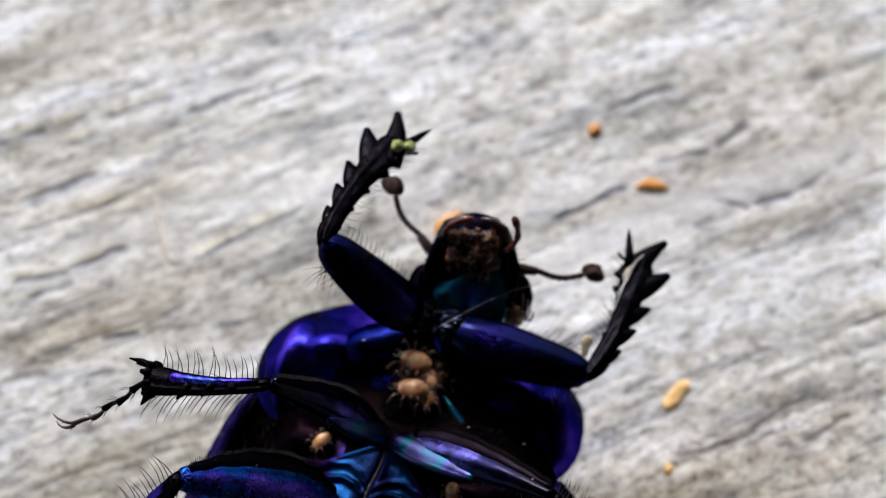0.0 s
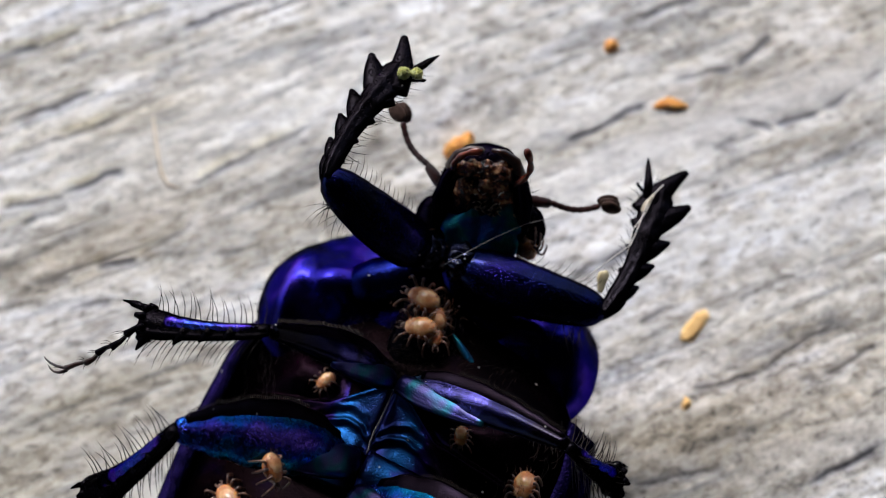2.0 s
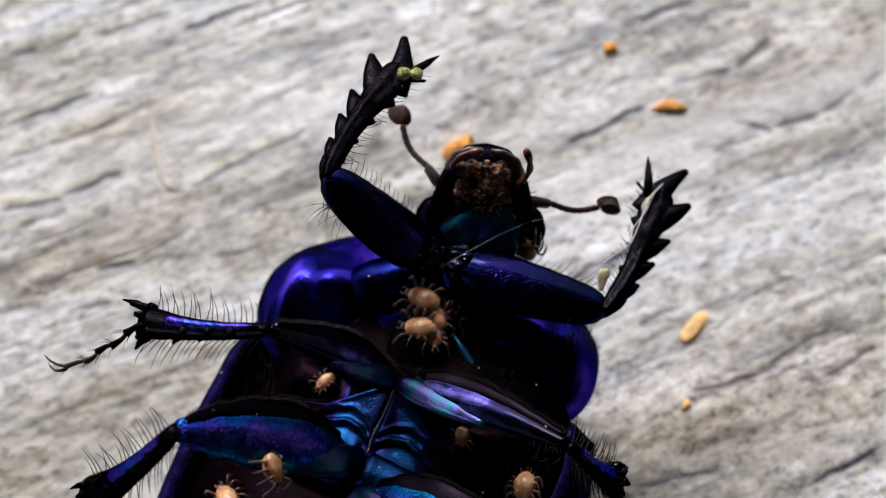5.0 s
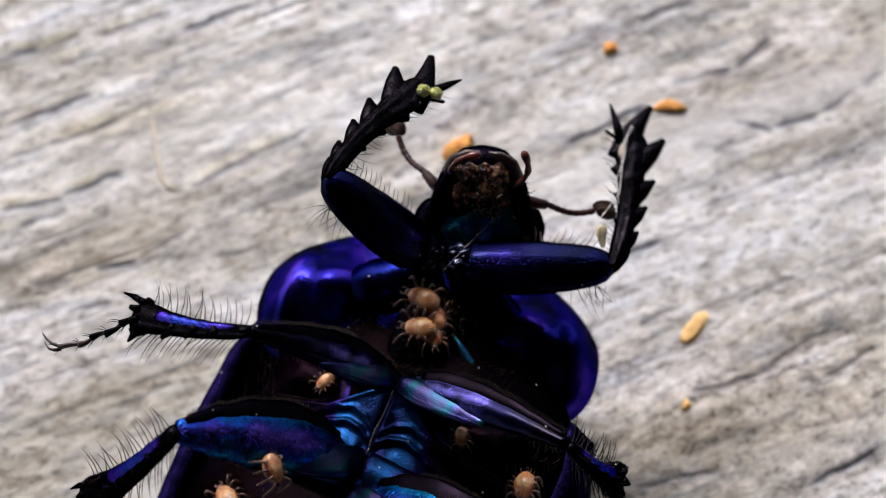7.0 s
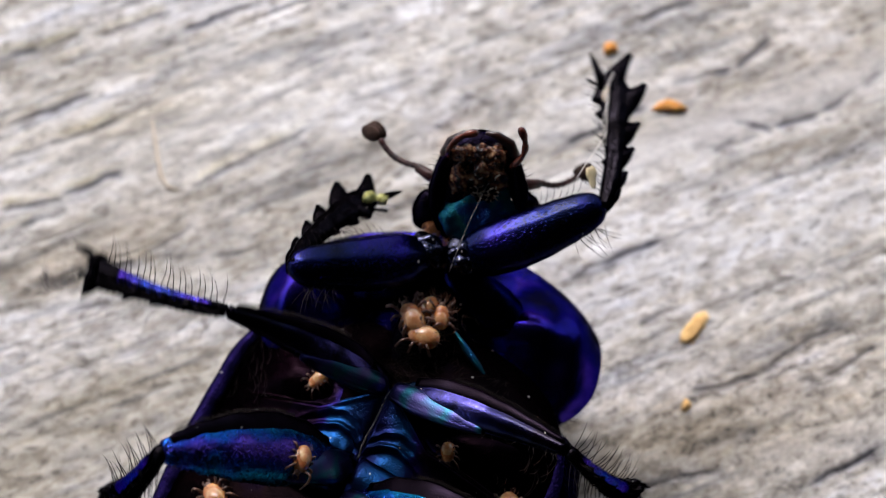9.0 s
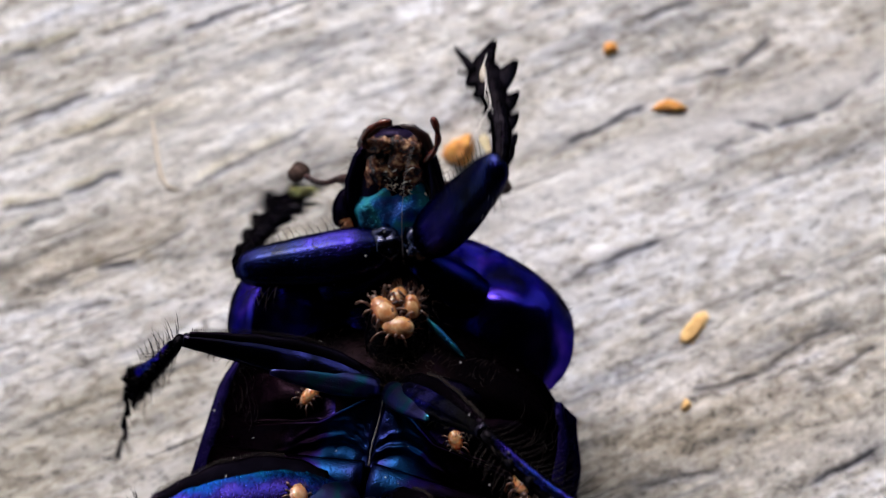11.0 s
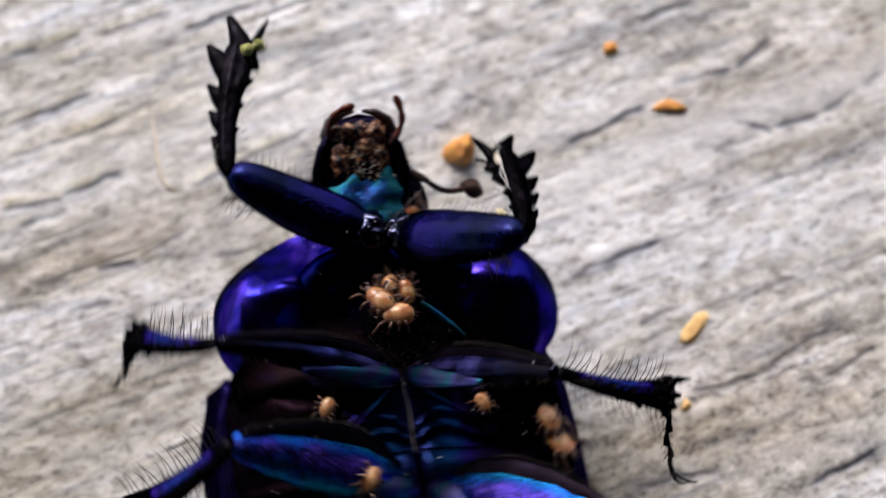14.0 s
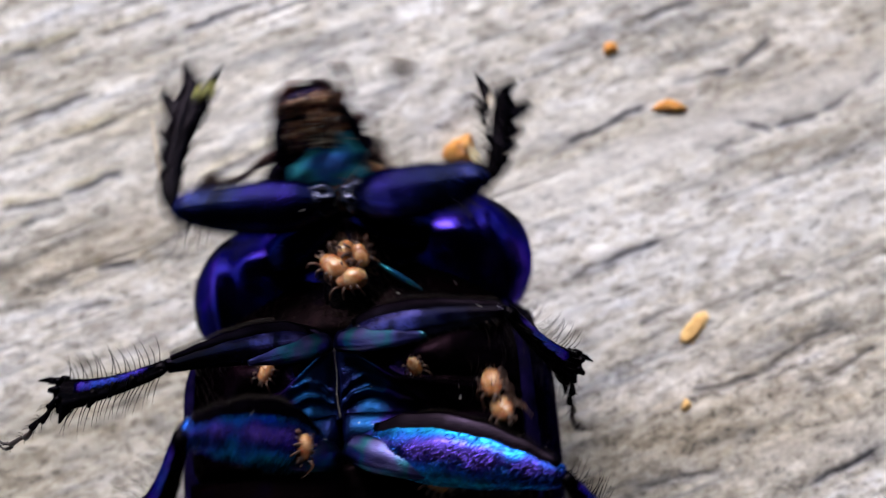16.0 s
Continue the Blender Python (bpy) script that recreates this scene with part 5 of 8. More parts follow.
blob(bm, (-0.4, 3.25, 0.26), (0.09, 0.24, 0.04), (10, 20, 0), 0.15)
part("husk", bm, STRAW, fibre)
bm = bmesh.new()
blob(bm, (-0.40, 0.85, 0.1), (0.17, 0.24, 0.03), (15, 25, 20), 1.1, 18, 5)
part("flake", bm, FLAKE, fibre, "pale yellow flake")

thread = base_empty("thread", "hair-thin pale thread clinging to the front thigh", "thread")
bm = bmesh.new()
pts = [(0.4, -0.25, 0.45), (-0.15, 0.25, 0.62), (-0.75, 0.8, 0.72), (-1.35, 1.4, 0.76), (-1.8, 2.0, 0.72)]
sweep(bm, pts, [0.007] * 5, 5)
part("strand", bm, THREAD, thread)


# ---- crumbs on the board ----
def lies(x, y):
    """Height of the board's face under a place given in millimetres."""
    c, s = math.cos(radians(-GRAIN)), math.sin(radians(-GRAIN))
    u, v = c * x - s * y, s * x + c * y
    return float(board_surface(np.array([u]), np.array([v]))[0][0]) - 0.25


def crumb(x, y, size, turn, mat, label, seed):
    """One uneven crumb; size is half its length, width and height."""
    bm = bmesh.new()
    bmesh.ops.create_uvsphere(bm, u_segments=28, v_segments=18, radius=1.0)
    for v in bm.verts:
        d = v.co.copy()
        n = 0.34 * noise.noise(d * 1.4 + Vector((seed, 0, 0))) + 0.20 * noise.noise(d * 3.1 + Vector((0, seed, 0))) + 0.10 * noise.noise(d * 7.0)
        d *= 1 + n
        bent = 0.25 * size[1] * math.sin(d.x * 2.4 + seed)
        v.co = Vector((d.x * size[0], d.y * size[1] + bent, (d.z + 0.55) * size[2]))
    ob = tagged(part("crumb", bm, mat), label, "crumb", "crumbs on the board")
    ob.matrix_world = pose(x * MM, y * MM, (lies(x, y) - 0.03) * MM, 0, 0, turn)
    return ob


crumb(5.08, 6.55, (0.22, 0.18, 0.14), 10, ORANGE, "small orange crumb on the grey wood", 1)
crumb(6.83, 4.64, (0.46, 0.17, 0.13), 4, ORANGE, "long orange crumb on the grey wood", 2)
crumb(7.28, -2.32, (0.60, 0.23, 0.08), 62, PALE_ORANGE, "flat pale orange flake on the grey wood", 3)
crumb(6.90, -4.67, (0.18, 0.12, 0.09), 80, PALE_ORANGE, "tiny orange crumb on the grey wood", 4)
crumb(0.49, 3.20, (0.46, 0.40, 0.38), 20, ORANGE, "thick orange crumb on the grey wood", 5)
bm = bmesh.new()
stalk = [(-8.73, 4.25), (-8.63, 3.60), (-8.51, 2.97), (-8.36, 2.33), (-8.15, 2.01), (-7.81, 1.90)]
sweep(bm, [(x, y, lies(x, y) + 0.01) for x, y in stalk], [0.03, 0.05, 0.06, 0.07, 0.06, 0.03], 8)
tagged(part("straw_stalk", bm, STRAW), "pale bent straw fibre lying in the wood grain", "straw")


# ---- what moves ----
def posed(rows):
    """Rows of seconds, millimetres and degrees as poses for walk()."""
    return [(t, pose(x * MM, y * MM, z * MM, a, b, c)) for t, x, y, z, a, b, c in rows]


def motions():
    body = posed([
        (0, -0.16, -6, 0.1, 0, -11, -23.7), (3, -0.16, -6, 0.1, 0, -11, -23.7), (4.2, -0.16, -6, 0.1, 0, -11, -23.7),
        (6, -0.16, -6, 0.1, 0, -11, -23.7), (6.3, -0.16, -6, 0.1, 0, -11, -23.7), (6.5, -0.16, -6, 0.1, 0, -11, -23.7),
        (7, -0.16, -6, 0.1, 0, -11, -23.7), (7.3, -0.16, -6, 0.1, 0, -11, -23.7), (7.5, -0.16, -6, 0.1, 0, -11, -23.7),
        (7.8, -0.18, -5.98, 0.1, 0, -11, -22.6), (8, -0.19, -5.96, 0.1, 0, -11, -22), (8.2, -0.23, -6.05, 0.1, 0, -11, -24),
        (8.5, -0.38, -5.99, 0.07, 0, -9, -25.9), (8.7, -0.4, -6, 0.06, 0, -8.7, -26.5), (9, -0.57, -6.09, 0.06, 0, -8.3, -25.7),
        (9.2, -0.62, -6.06, 0.05, 0, -8, -25.3), (9.6, -0.69, -6.02, 0.05, -0.1, -7.4, -22.5), (9.8, -0.72, -6, 0.05, -0.1, -7.1, -21.1),
        (10.1, -0.77, -5.97, 0.04, -0.1, -6.7, -19), (10.3, -0.81, -5.95, 0.04, -0.1, -6.4, -17.6), (10.6, -0.86, -5.92, 0.03, -0.1, -6, -15.5),
        (10.8, -0.9, -5.9, 0.03, -0.1, -5.7, -14.1), (11.1, -0.95, -5.88, 0.02, 0, -5.3, -12), (11.3, -0.99, -5.86, 0.02, 0, -5, -10.6),
        (11.5, -1.13, -5.85, 0.01, 0, -3, -11.2), (11.7, -1.65, -5.75, 0, 0, 2, -4.8), (12, -1.97, -5.7, 0.12, 0, 12, 0.3),
        (12.2, -1.77, -5.66, 0.05, 0, 8, -2.4), (12.5, -1.48, -5.36, 0.02, 0, 5, -4.4), (12.7, -1.55, -5.3, 0.03, 0, 6, -3.7),
        (13, -1.76, -5.29, 0.05, 0, 8, -2.1), (13.2, -1.76, -5.34, 0.05, 0, 8, -3.1), (13.5, -1.78, -5.39, 0.05, 0, 8, -4.6),
        (13.7, -1.08, -5.47, 0.01, 0, -4, -9.7), (14, -1.99, -5.6, 0.09, 0, 10, 10.7), (14.2, -1.87, -5.75, 0.14, 0, 13, 16.6),
        (14.5, -1.39, -5.14, 0.19, 0, 15, 3.4), (14.7, -1.46, -4.87, 0.05, 0, 8, -1.2), (15, -1.35, -4.75, 0.04, 0, 7, 1.7),
        (15.2, -1.56, -4.66, 0.02, 0, 5, 0.4), (15.5, -1.55, -4.62, 0, 0, 2, -5.9), (15.7, -1.28, -4.69, 0.17, 0, -14, -7.2),
        (16, -1.55, -4.39, 0.14, 0, -13, 4.4),
    ])
    walk(beetle, body)
    front = posed([
        (0, -0.28, 3.55, 5.65, 1.7, 10.9, 8.8), (3, -0.28, 3.55, 5.65, 1.7, 10.9, 8.8), (4.2, -0.28, 3.55, 5.65, 1.7, 10.9, 8.8),
        (6, -0.28, 3.55, 5.65, 1.7, 10.9, 8.8), (6.3, -0.28, 3.55, 5.65, 1.7, 10.9, 8.8), (6.5, -0.28, 3.55, 5.65, 1.7, 10.9, 8.8),
        (7, -0.28, 3.55, 5.65, 1.7, 10.9, 8.8), (7.3, -0.28, 3.55, 5.65, 1.7, 10.9, 8.8), (7.5, -0.28, 3.55, 5.65, 1.7, 10.9, 8.8),
        (7.8, -0.19, 3.56, 5.64, 1.5, 10.9, 7.8), (8, -0.13, 3.57, 5.63, 1.3, 10.9, 7.1), (8.2, -0.26, 3.64, 5.65, 1.7, 10.9, 9.1),
        (8.5, -0.42, 3.62, 5.67, 1.7, 8.8, 11), (8.7, -0.46, 3.62, 5.67, 1.7, 8.5, 11.6), (9, -0.34, 3.82, 5.65, 1.7, 8.1, 11.8),
        (9.2, -0.27, 3.7, 5.64, 1.9, 7.8, 13.4), (9.6, -0.3, 3.75, 5.64, 1.6, 7.3, 12.1), (9.8, -0.32, 3.78, 5.64, 1.5, 7, 11.5),
        (10.1, -0.34, 3.82, 5.64, 1.3, 6.6, 10.5), (10.3, -0.36, 3.84, 5.64, 1.1, 6.3, 9.9), (10.6, -0.38, 3.88, 5.64, 1, 5.9, 8.9),
        (10.8, -0.4, 3.9, 5.64, 0.9, 5.6, 8.3), (11.1, -0.42, 3.94, 5.64, 0.7, 5.2, 7.3), (11.3, -0.44, 3.97, 5.64, 0.6, 5, 6.7),
        (11.5, -0.41, 4.01, 5.62, 0.4, 3, 7.2), (11.7, -0.13, 4.06, 5.6, -0.1, -2, 1.8), (12, -0.09, 3.95, 5.58, 0.1, -12, -0.3),
        (12.2, -0.08, 4.02, 5.59, -0.3, -8, 2.5), (12.5, -0.18, 3.96, 5.6, -0.4, -1, 4.4), (12.7, -0.2, 3.9, 5.58, -0.6, 0, 5.7),
        (13, -0.19, 4.03, 5.57, -0.6, -1, 4.1), (13.2, -0.4, 4.13, 5.54, -0.6, -1.4, 4.1), (13.5, -0.37, 4.15, 5.55, -0.6, -2, 4.6),
        (13.7, -0.2, 4.07, 5.61, 0.5, 1, 6.7), (14, 0.26, 3.92, 5.65, 0.6, -4, -3.7), (14.2, -0.06, 4.16, 5.59, 1.9, -4.9, -8.5),
        (14.5, -0.53, 3.93, 5.46, 0.9, -5, -3.4), (14.7, -0.26, 3.96, 5.56, -0.2, -2, 1.1), (15, -0.24, 4.02, 5.57, 0.1, -2, -0.7),
        (15.2, -0.12, 3.84, 5.59, 0, -1, 0.6), (15.5, -0.39, 3.74, 5.59, -0.2, 0, 4.9), (15.7, 0.33, 3.77, 5.52, 1, 6, 4.1),
        (16, 0.39, 3.91, 5.51, 0.8, 5, 3.5),
    ])
    walk(prothorax, front)
    skull = posed([
        (0, 0.26, 4.18, 4.84, 59.9, 10.5, 16.8), (3, 0.26, 4.18, 4.84, 59.9, 10.5, 16.8), (4.2, 0.26, 4.18, 4.84, 59.9, 10.5, 16.8),
        (6, 0.26, 4.18, 4.84, 61.3, 10.4, 18.6), (6.3, 0.26, 4.18, 4.84, 61.6, 10.4, 18.9), (6.5, 0.26, 4.18, 4.84, 61.7, 10.4, 19.1),
        (7, 0.26, 4.18, 4.84, 62.8, 10.4, 19.4), (7.3, 0.26, 4.18, 4.84, 63, 10.3, 20.1), (7.5, 0.26, 4.18, 4.84, 63.2, 10.3, 20.6),
        (7.8, 0.35, 4.22, 4.82, 61.7, 10.4, 18.6), (8, 0.42, 4.23, 4.81, 62.1, 10.4, 19.8), (8.2, 0.27, 4.35, 4.83, 61.5, 10.3, 20.1),
        (8.5, 0.12, 4.41, 4.87, 59.7, 8.3, 22.2), (8.7, 0.08, 4.53, 4.88, 54.1, 7.9, 24.4), (9, 0.07, 4.62, 4.88, 54, 7.7, 22.7),
        (9.2, 0.02, 4.5, 4.89, 49.3, 7.2, 26.4), (9.6, -0.5, 4.13, 4.96, 52.34, 1.2, 14), (9.8, -0.39, 4.13, 4.94, 47.27, 9.9, 15.6),
        (10.1, -0.99, 3.99, 5.01, 40.68, 0.7, 6.3), (10.3, -1.29, 3.93, 5.04, 46.48, -1.6, 4.6), (10.6, -1.21, 3.94, 5.02, 41.27, -4.2, 16.1),
        (10.8, -0.82, 4.01, 4.98, 40.2, -0.4, 9.9), (11.1, -0.84, 4.02, 4.97, 42, 0.3, 5.4), (11.3, -0.55, 4.08, 4.95, 31.4, 4.8, 16.3),
        (11.5, -0.56, 4.12, 4.93, 29, 2.9, 16.5), (11.7, -0.23, 4.18, 4.89, 30.6, -2, 3.9), (12, -0.13, 4.07, 4.86, 29.6, -12, 3.5),
        (12.2, -0.36, 4.12, 4.84, 15.8, -8, 2.1), (12.5, -0.65, 4.03, 4.88, 27.5, -5, 7.9), (12.7, -0.64, 3.98, 4.87, 25.9, -5.7, 16.9),
        (13, -0.49, 4.13, 4.86, 26.4, -7.7, 16.4), (13.2, -0.61, 4.23, 4.84, 32.2, -7.8, 12.7), (13.5, -0.4, 4.27, 4.84, 35, -7.9, 6.7),
        (13.7, -0.16, 4.21, 4.92, 33.5, 3.9, 10.7), (14, -0.17, 4.08, 4.92, 32.4, -9.9, -7.8), (14.2, -0.73, 4.41, 4.83, 42.2, -12.6, -14),
        (14.5, -1.14, 4.1, 4.71, 36.8, -15, 4.1), (14.7, -0.54, 4.07, 4.85, 37.6, -8, 2.9), (15, -0.51, 4.14, 4.86, 41.5, -7, -2.6),
        (15.2, -0.17, 3.96, 4.89, 36.6, -5, -5.4), (15.5, -0.13, 3.88, 4.89, 32.3, -2, 4.1), (15.7, 1.22, 3.97, 4.72, 38, 13.9, 5.5),
        (16, 0.05, 4.02, 4.83, 39.3, 13, 14),
    ])
    walk(head, skull)
    walk(antenna_left, posed([
        (0, -1, 1.7, -0.3, -40.1, 0, 48), (3, -1, 1.7, -0.3, -41.7, 0, 47.5), (4.2, -1, 1.7, -0.3, -42.3, 0, 47.3),
        (6, -1, 1.7, -0.3, -45.7, 0, 53.9), (6.3, -1, 1.7, -0.3, -46.2, 0, 55), (6.5, -1, 1.7, -0.3, -46.4, 0, 55.7),
        (7, -1, 1.7, -0.3, -50.4, 0, 61.7), (7.3, -1, 1.7, -0.3, -48.5, 0, 69.9), (7.5, -1, 1.7, -0.3, -46.4, 0, 74.5),
        (7.8, -1, 1.7, -0.3, -46.2, 0, 63.6), (8, -1, 1.7, -0.3, -48.8, 0, 60), (8.2, -1, 1.7, -0.3, -39.6, 0, 60.3),
        (8.5, -1, 1.7, -0.3, -34.2, 0, 57.8), (8.7, -1, 1.7, -0.3, -26.4, 0, 61.5), (9, -1, 1.7, -0.3, -38.2, 0, 69.8),
        (9.2, -1, 1.7, -0.3, -36, 0, 59.1), (9.6, -1, 1.7, -0.3, -46.4, 0, 82.6), (9.8, -1, 1.7, -0.3, -47.8, 0, 75.6),
        (10.1, -1, 1.7, -0.3, -55.4, 0, 123.1), (10.3, -1, 1.7, -0.3, -47.6, 0, 133.2), (10.6, -1, 1.7, -0.3, -21.8, 0, 80.5),
        (10.8, -1, 1.7, -0.3, -33.7, 0, 101.4), (11.1, -1, 1.7, -0.3, -37.5, 0, 98), (11.3, -1, 1.7, -0.3, -47, 0, 80.9),
        (11.5, -1, 1.7, -0.3, -53.9, 0, 68.1), (11.7, -1, 1.7, -0.3, -46.9, 0, 82.2), (12, -1, 1.7, -0.3, -33.8, 0, 73.9),
        (12.2, -1, 1.7, -0.3, -35.1, 0, 75.3), (12.5, -1, 1.7, -0.3, -36.4, 0, 88.1), (12.7, -1, 1.7, -0.3, -43.9, 0, 81.9),
        (13, -1, 1.7, -0.3, -48.5, 0, 74.8), (13.2, -1, 1.7, -0.3, -50.2, 0, 80.5), (13.5, -1, 1.7, -0.3, -46.4, 0, 82.6),
        (13.7, -1, 1.7, -0.3, -47.8, 0, 75.6), (14, -1, 1.7, -0.3, -55.4, 0, 123.1), (14.2, -1, 1.7, -0.3, -47.6, 0, 133.2),
        (14.5, -1, 1.7, -0.3, -21.8, 0, 80.5), (14.7, -1, 1.7, -0.3, -33.7, 0, 101.4), (15, -1, 1.7, -0.3, -37.5, 0, 98),
        (15.2, -1, 1.7, -0.3, -41.1, 0, 95.3), (15.5, -1, 1.7, -0.3, -46.1, 0, 87.3), (15.7, -1, 1.7, -0.3, -45.5, 0, 95.2),
        (16, -1, 1.7, -0.3, -33.8, 0, 103.3),
    ]))
    walk(antenna_right, posed([
        (0, 1, 1.7, -0.3, -17.8, 0, -96.3), (3, 1, 1.7, -0.3, -17.8, 0, -96.3), (4.2, 1, 1.7, -0.3, -17.8, 0, -96.3),
        (6, 1, 1.7, -0.3, -15.5, 0, -98.5), (6.3, 1, 1.7, -0.3, -15.1, 0, -98.9), (6.5, 1, 1.7, -0.3, -14.9, 0, -99.1),
        (7, 1, 1.7, -0.3, -15.9, 0, -103.2), (7.3, 1, 1.7, -0.3, -11, 0, -99.7), (7.5, 1, 1.7, -0.3, -6.5, 0, -96.8),
        (7.8, 1, 1.7, -0.3, -7.1, 0, -92.7), (8, 1, 1.7, -0.3, 4.8, 0, -89.7), (8.2, 1, 1.7, -0.3, -17, 0, -100),
        (8.5, 1, 1.7, -0.3, -38.4, 0, -115.9), (8.7, 1, 1.7, -0.3, -19.2, 0, -106.7), (9, 1, 1.7, -0.3, -40.6, 0, -98.1),
        (9.2, 1, 1.7, -0.3, -45.2, 0, -89.6), (9.6, 1, 1.7, -0.3, -32.8, 0, -95.8), (9.8, 1, 1.7, -0.3, -29.3, 0, -101),
        (10.1, 1, 1.7, -0.3, -31.9, 0, -109.6), (10.3, 1, 1.7, -0.3, -38.6, 0, -110.3), (10.6, 1, 1.7, -0.3, -43.8, 0, -117.5),
        (10.8, 1, 1.7, -0.3, -56, 0, -106.9), (11.1, 1, 1.7, -0.3, -47.4, 0, -104.4), (11.3, 1, 1.7, -0.3, -56, 0, -113.6),
        (11.5, 1, 1.7, -0.3, -24.6, 0, -83.9), (11.7, 1, 1.7, -0.3, -27.1, 0, -92.3), (12, 1, 1.7, -0.3, -37, 0, -123),
        (12.2, 1, 1.7, -0.3, -55.4, 0, -88.4), (12.5, 1, 1.7, -0.3, -38.9, 0, -87), (12.7, 1, 1.7, -0.3, -35.4, 0, -73.2),
        (13, 1, 1.7, -0.3, -33.1, 0, -74.4), (13.2, 1, 1.7, -0.3, -36.7, 0, -88.7), (13.5, 1, 1.7, -0.3, -32.8, 0, -95.8),
        (13.7, 1, 1.7, -0.3, -29.3, 0, -101), (14, 1, 1.7, -0.3, -31.9, 0, -109.6), (14.2, 1, 1.7, -0.3, -38.6, 0, -110.3),
        (14.5, 1, 1.7, -0.3, -43.8, 0, -117.5), (14.7, 1, 1.7, -0.3, -56, 0, -106.9), (15, 1, 1.7, -0.3, -47.4, 0, -104.4),
        (15.2, 1, 1.7, -0.3, -42.8, 0, -77.8), (15.5, 1, 1.7, -0.3, -32.9, 0, -77.6), (15.7, 1, 1.7, -0.3, -34.4, 0, -90.4),
        (16, 1, 1.7, -0.3, -32.7, 0, -58),
    ]))
    walk(leg["femur_FL"], posed([
        (0, -0.57, 3.35, 5.86, 59.5, -0.9, 94.4), (3, -0.57, 3.35, 5.86, 59.5, -0.9, 94.4), (4.2, -0.57, 3.35, 5.86, 59.5, -0.9, 94.4),
        (6, -0.57, 3.35, 5.86, 59.5, -0.9, 94.4), (6.3, -0.57, 3.35, 5.86, 59.8, -1, 95), (6.5, -0.57, 3.35, 5.86, 59.9, -1.1, 95.4),
        (7, -0.57, 3.35, 5.86, 59.9, -1.1, 95.4), (7.3, -0.57, 3.35, 5.86, 59.9, -1.1, 95.4), (7.5, -0.57, 3.35, 5.86, 58.9, -1.9, 99.7),
        (7.8, -0.48, 3.37, 5.85, 46.6, -5.3, 118.8), (8, -0.43, 3.38, 5.84, 38.8, -6, 123), (8.2, -0.55, 3.44, 5.86, 54.9, -3.2, 106.8),
        (8.5, -0.71, 3.4, 5.86, 53.7, -3.4, 111.9), (8.7, -0.75, 3.41, 5.87, 45.7, -5, 124.7), (9, -0.62, 3.6, 5.84, 32.4, -5.7, 133.1),
        (9.2, -0.55, 3.48, 5.83, 25.1, -5.2, 130.1), (9.6, -0.59, 3.53, 5.83, 19.2, -1.9, 121.7), (9.8, -0.61, 3.56, 5.83, 50.1, -1, 98.8),
        (10.1, -0.64, 3.61, 5.82, 15, -0.9, 74.3), (10.3, -0.66, 3.63, 5.82, 29.1, -1.6, 81.3), (10.6, -0.69, 3.68, 5.82, 2.1, -0.9, 99.1),
        (10.8, -0.71, 3.71, 5.82, 6.9, -0.7, 111.5), (11.1, -0.74, 3.75, 5.82, 0, -0.7, 113.4), (11.3, -0.76, 3.78, 5.82, 15.4, -2.6, 121.1),
        (11.5, -0.73, 3.81, 5.79, 13.9, -1.5, 119.4), (11.7, -0.48, 3.9, 5.73, 34.7, 0.3, 98.4), (12, -0.46, 3.81, 5.66, 15.8, -3.4, 73.8),
        (12.2, -0.44, 3.85, 5.69, 31.8, -2.1, 74.7), (12.5, -0.37, 3.79, 5.74, 1.5, 0.3, 93.8), (12.7, -0.54, 3.72, 5.73, -5.2, 2, 109.8),
        (13, -0.53, 3.86, 5.72, -8.1, 3, 112.1), (13.2, -0.74, 3.96, 5.69, -8.1, 3.2, 113.4), (13.5, -0.72, 3.98, 5.69, 11.2, 3.3, 114.2),
        (13.7, -0.52, 3.88, 5.77, 44, -0.3, 94.1), (14, -0.11, 3.8, 5.77, 5.2, -4.9, 60.6), (14.2, -0.44, 4.06, 5.7, 18.7, -5.9, 63.6),
        (14.5, -0.9, 3.8, 5.57, -8.8, -0.8, 87), (14.7, -0.61, 3.81, 5.7, -0.3, 2, 104.3), (15, -0.6, 3.87, 5.71, -6.7, 1.9, 105.4),
        (15.2, -0.47, 3.68, 5.73, 16, 1.8, 111.6), (15.5, -0.73, 3.56, 5.74, 34.2, 0, 89.4), (15.7, 0.01, 3.6, 5.7, 53.1, 3.3, 76.8),
        (16, 0.07, 3.73, 5.69, 19.3, -0.4, 91.8),
    ]))
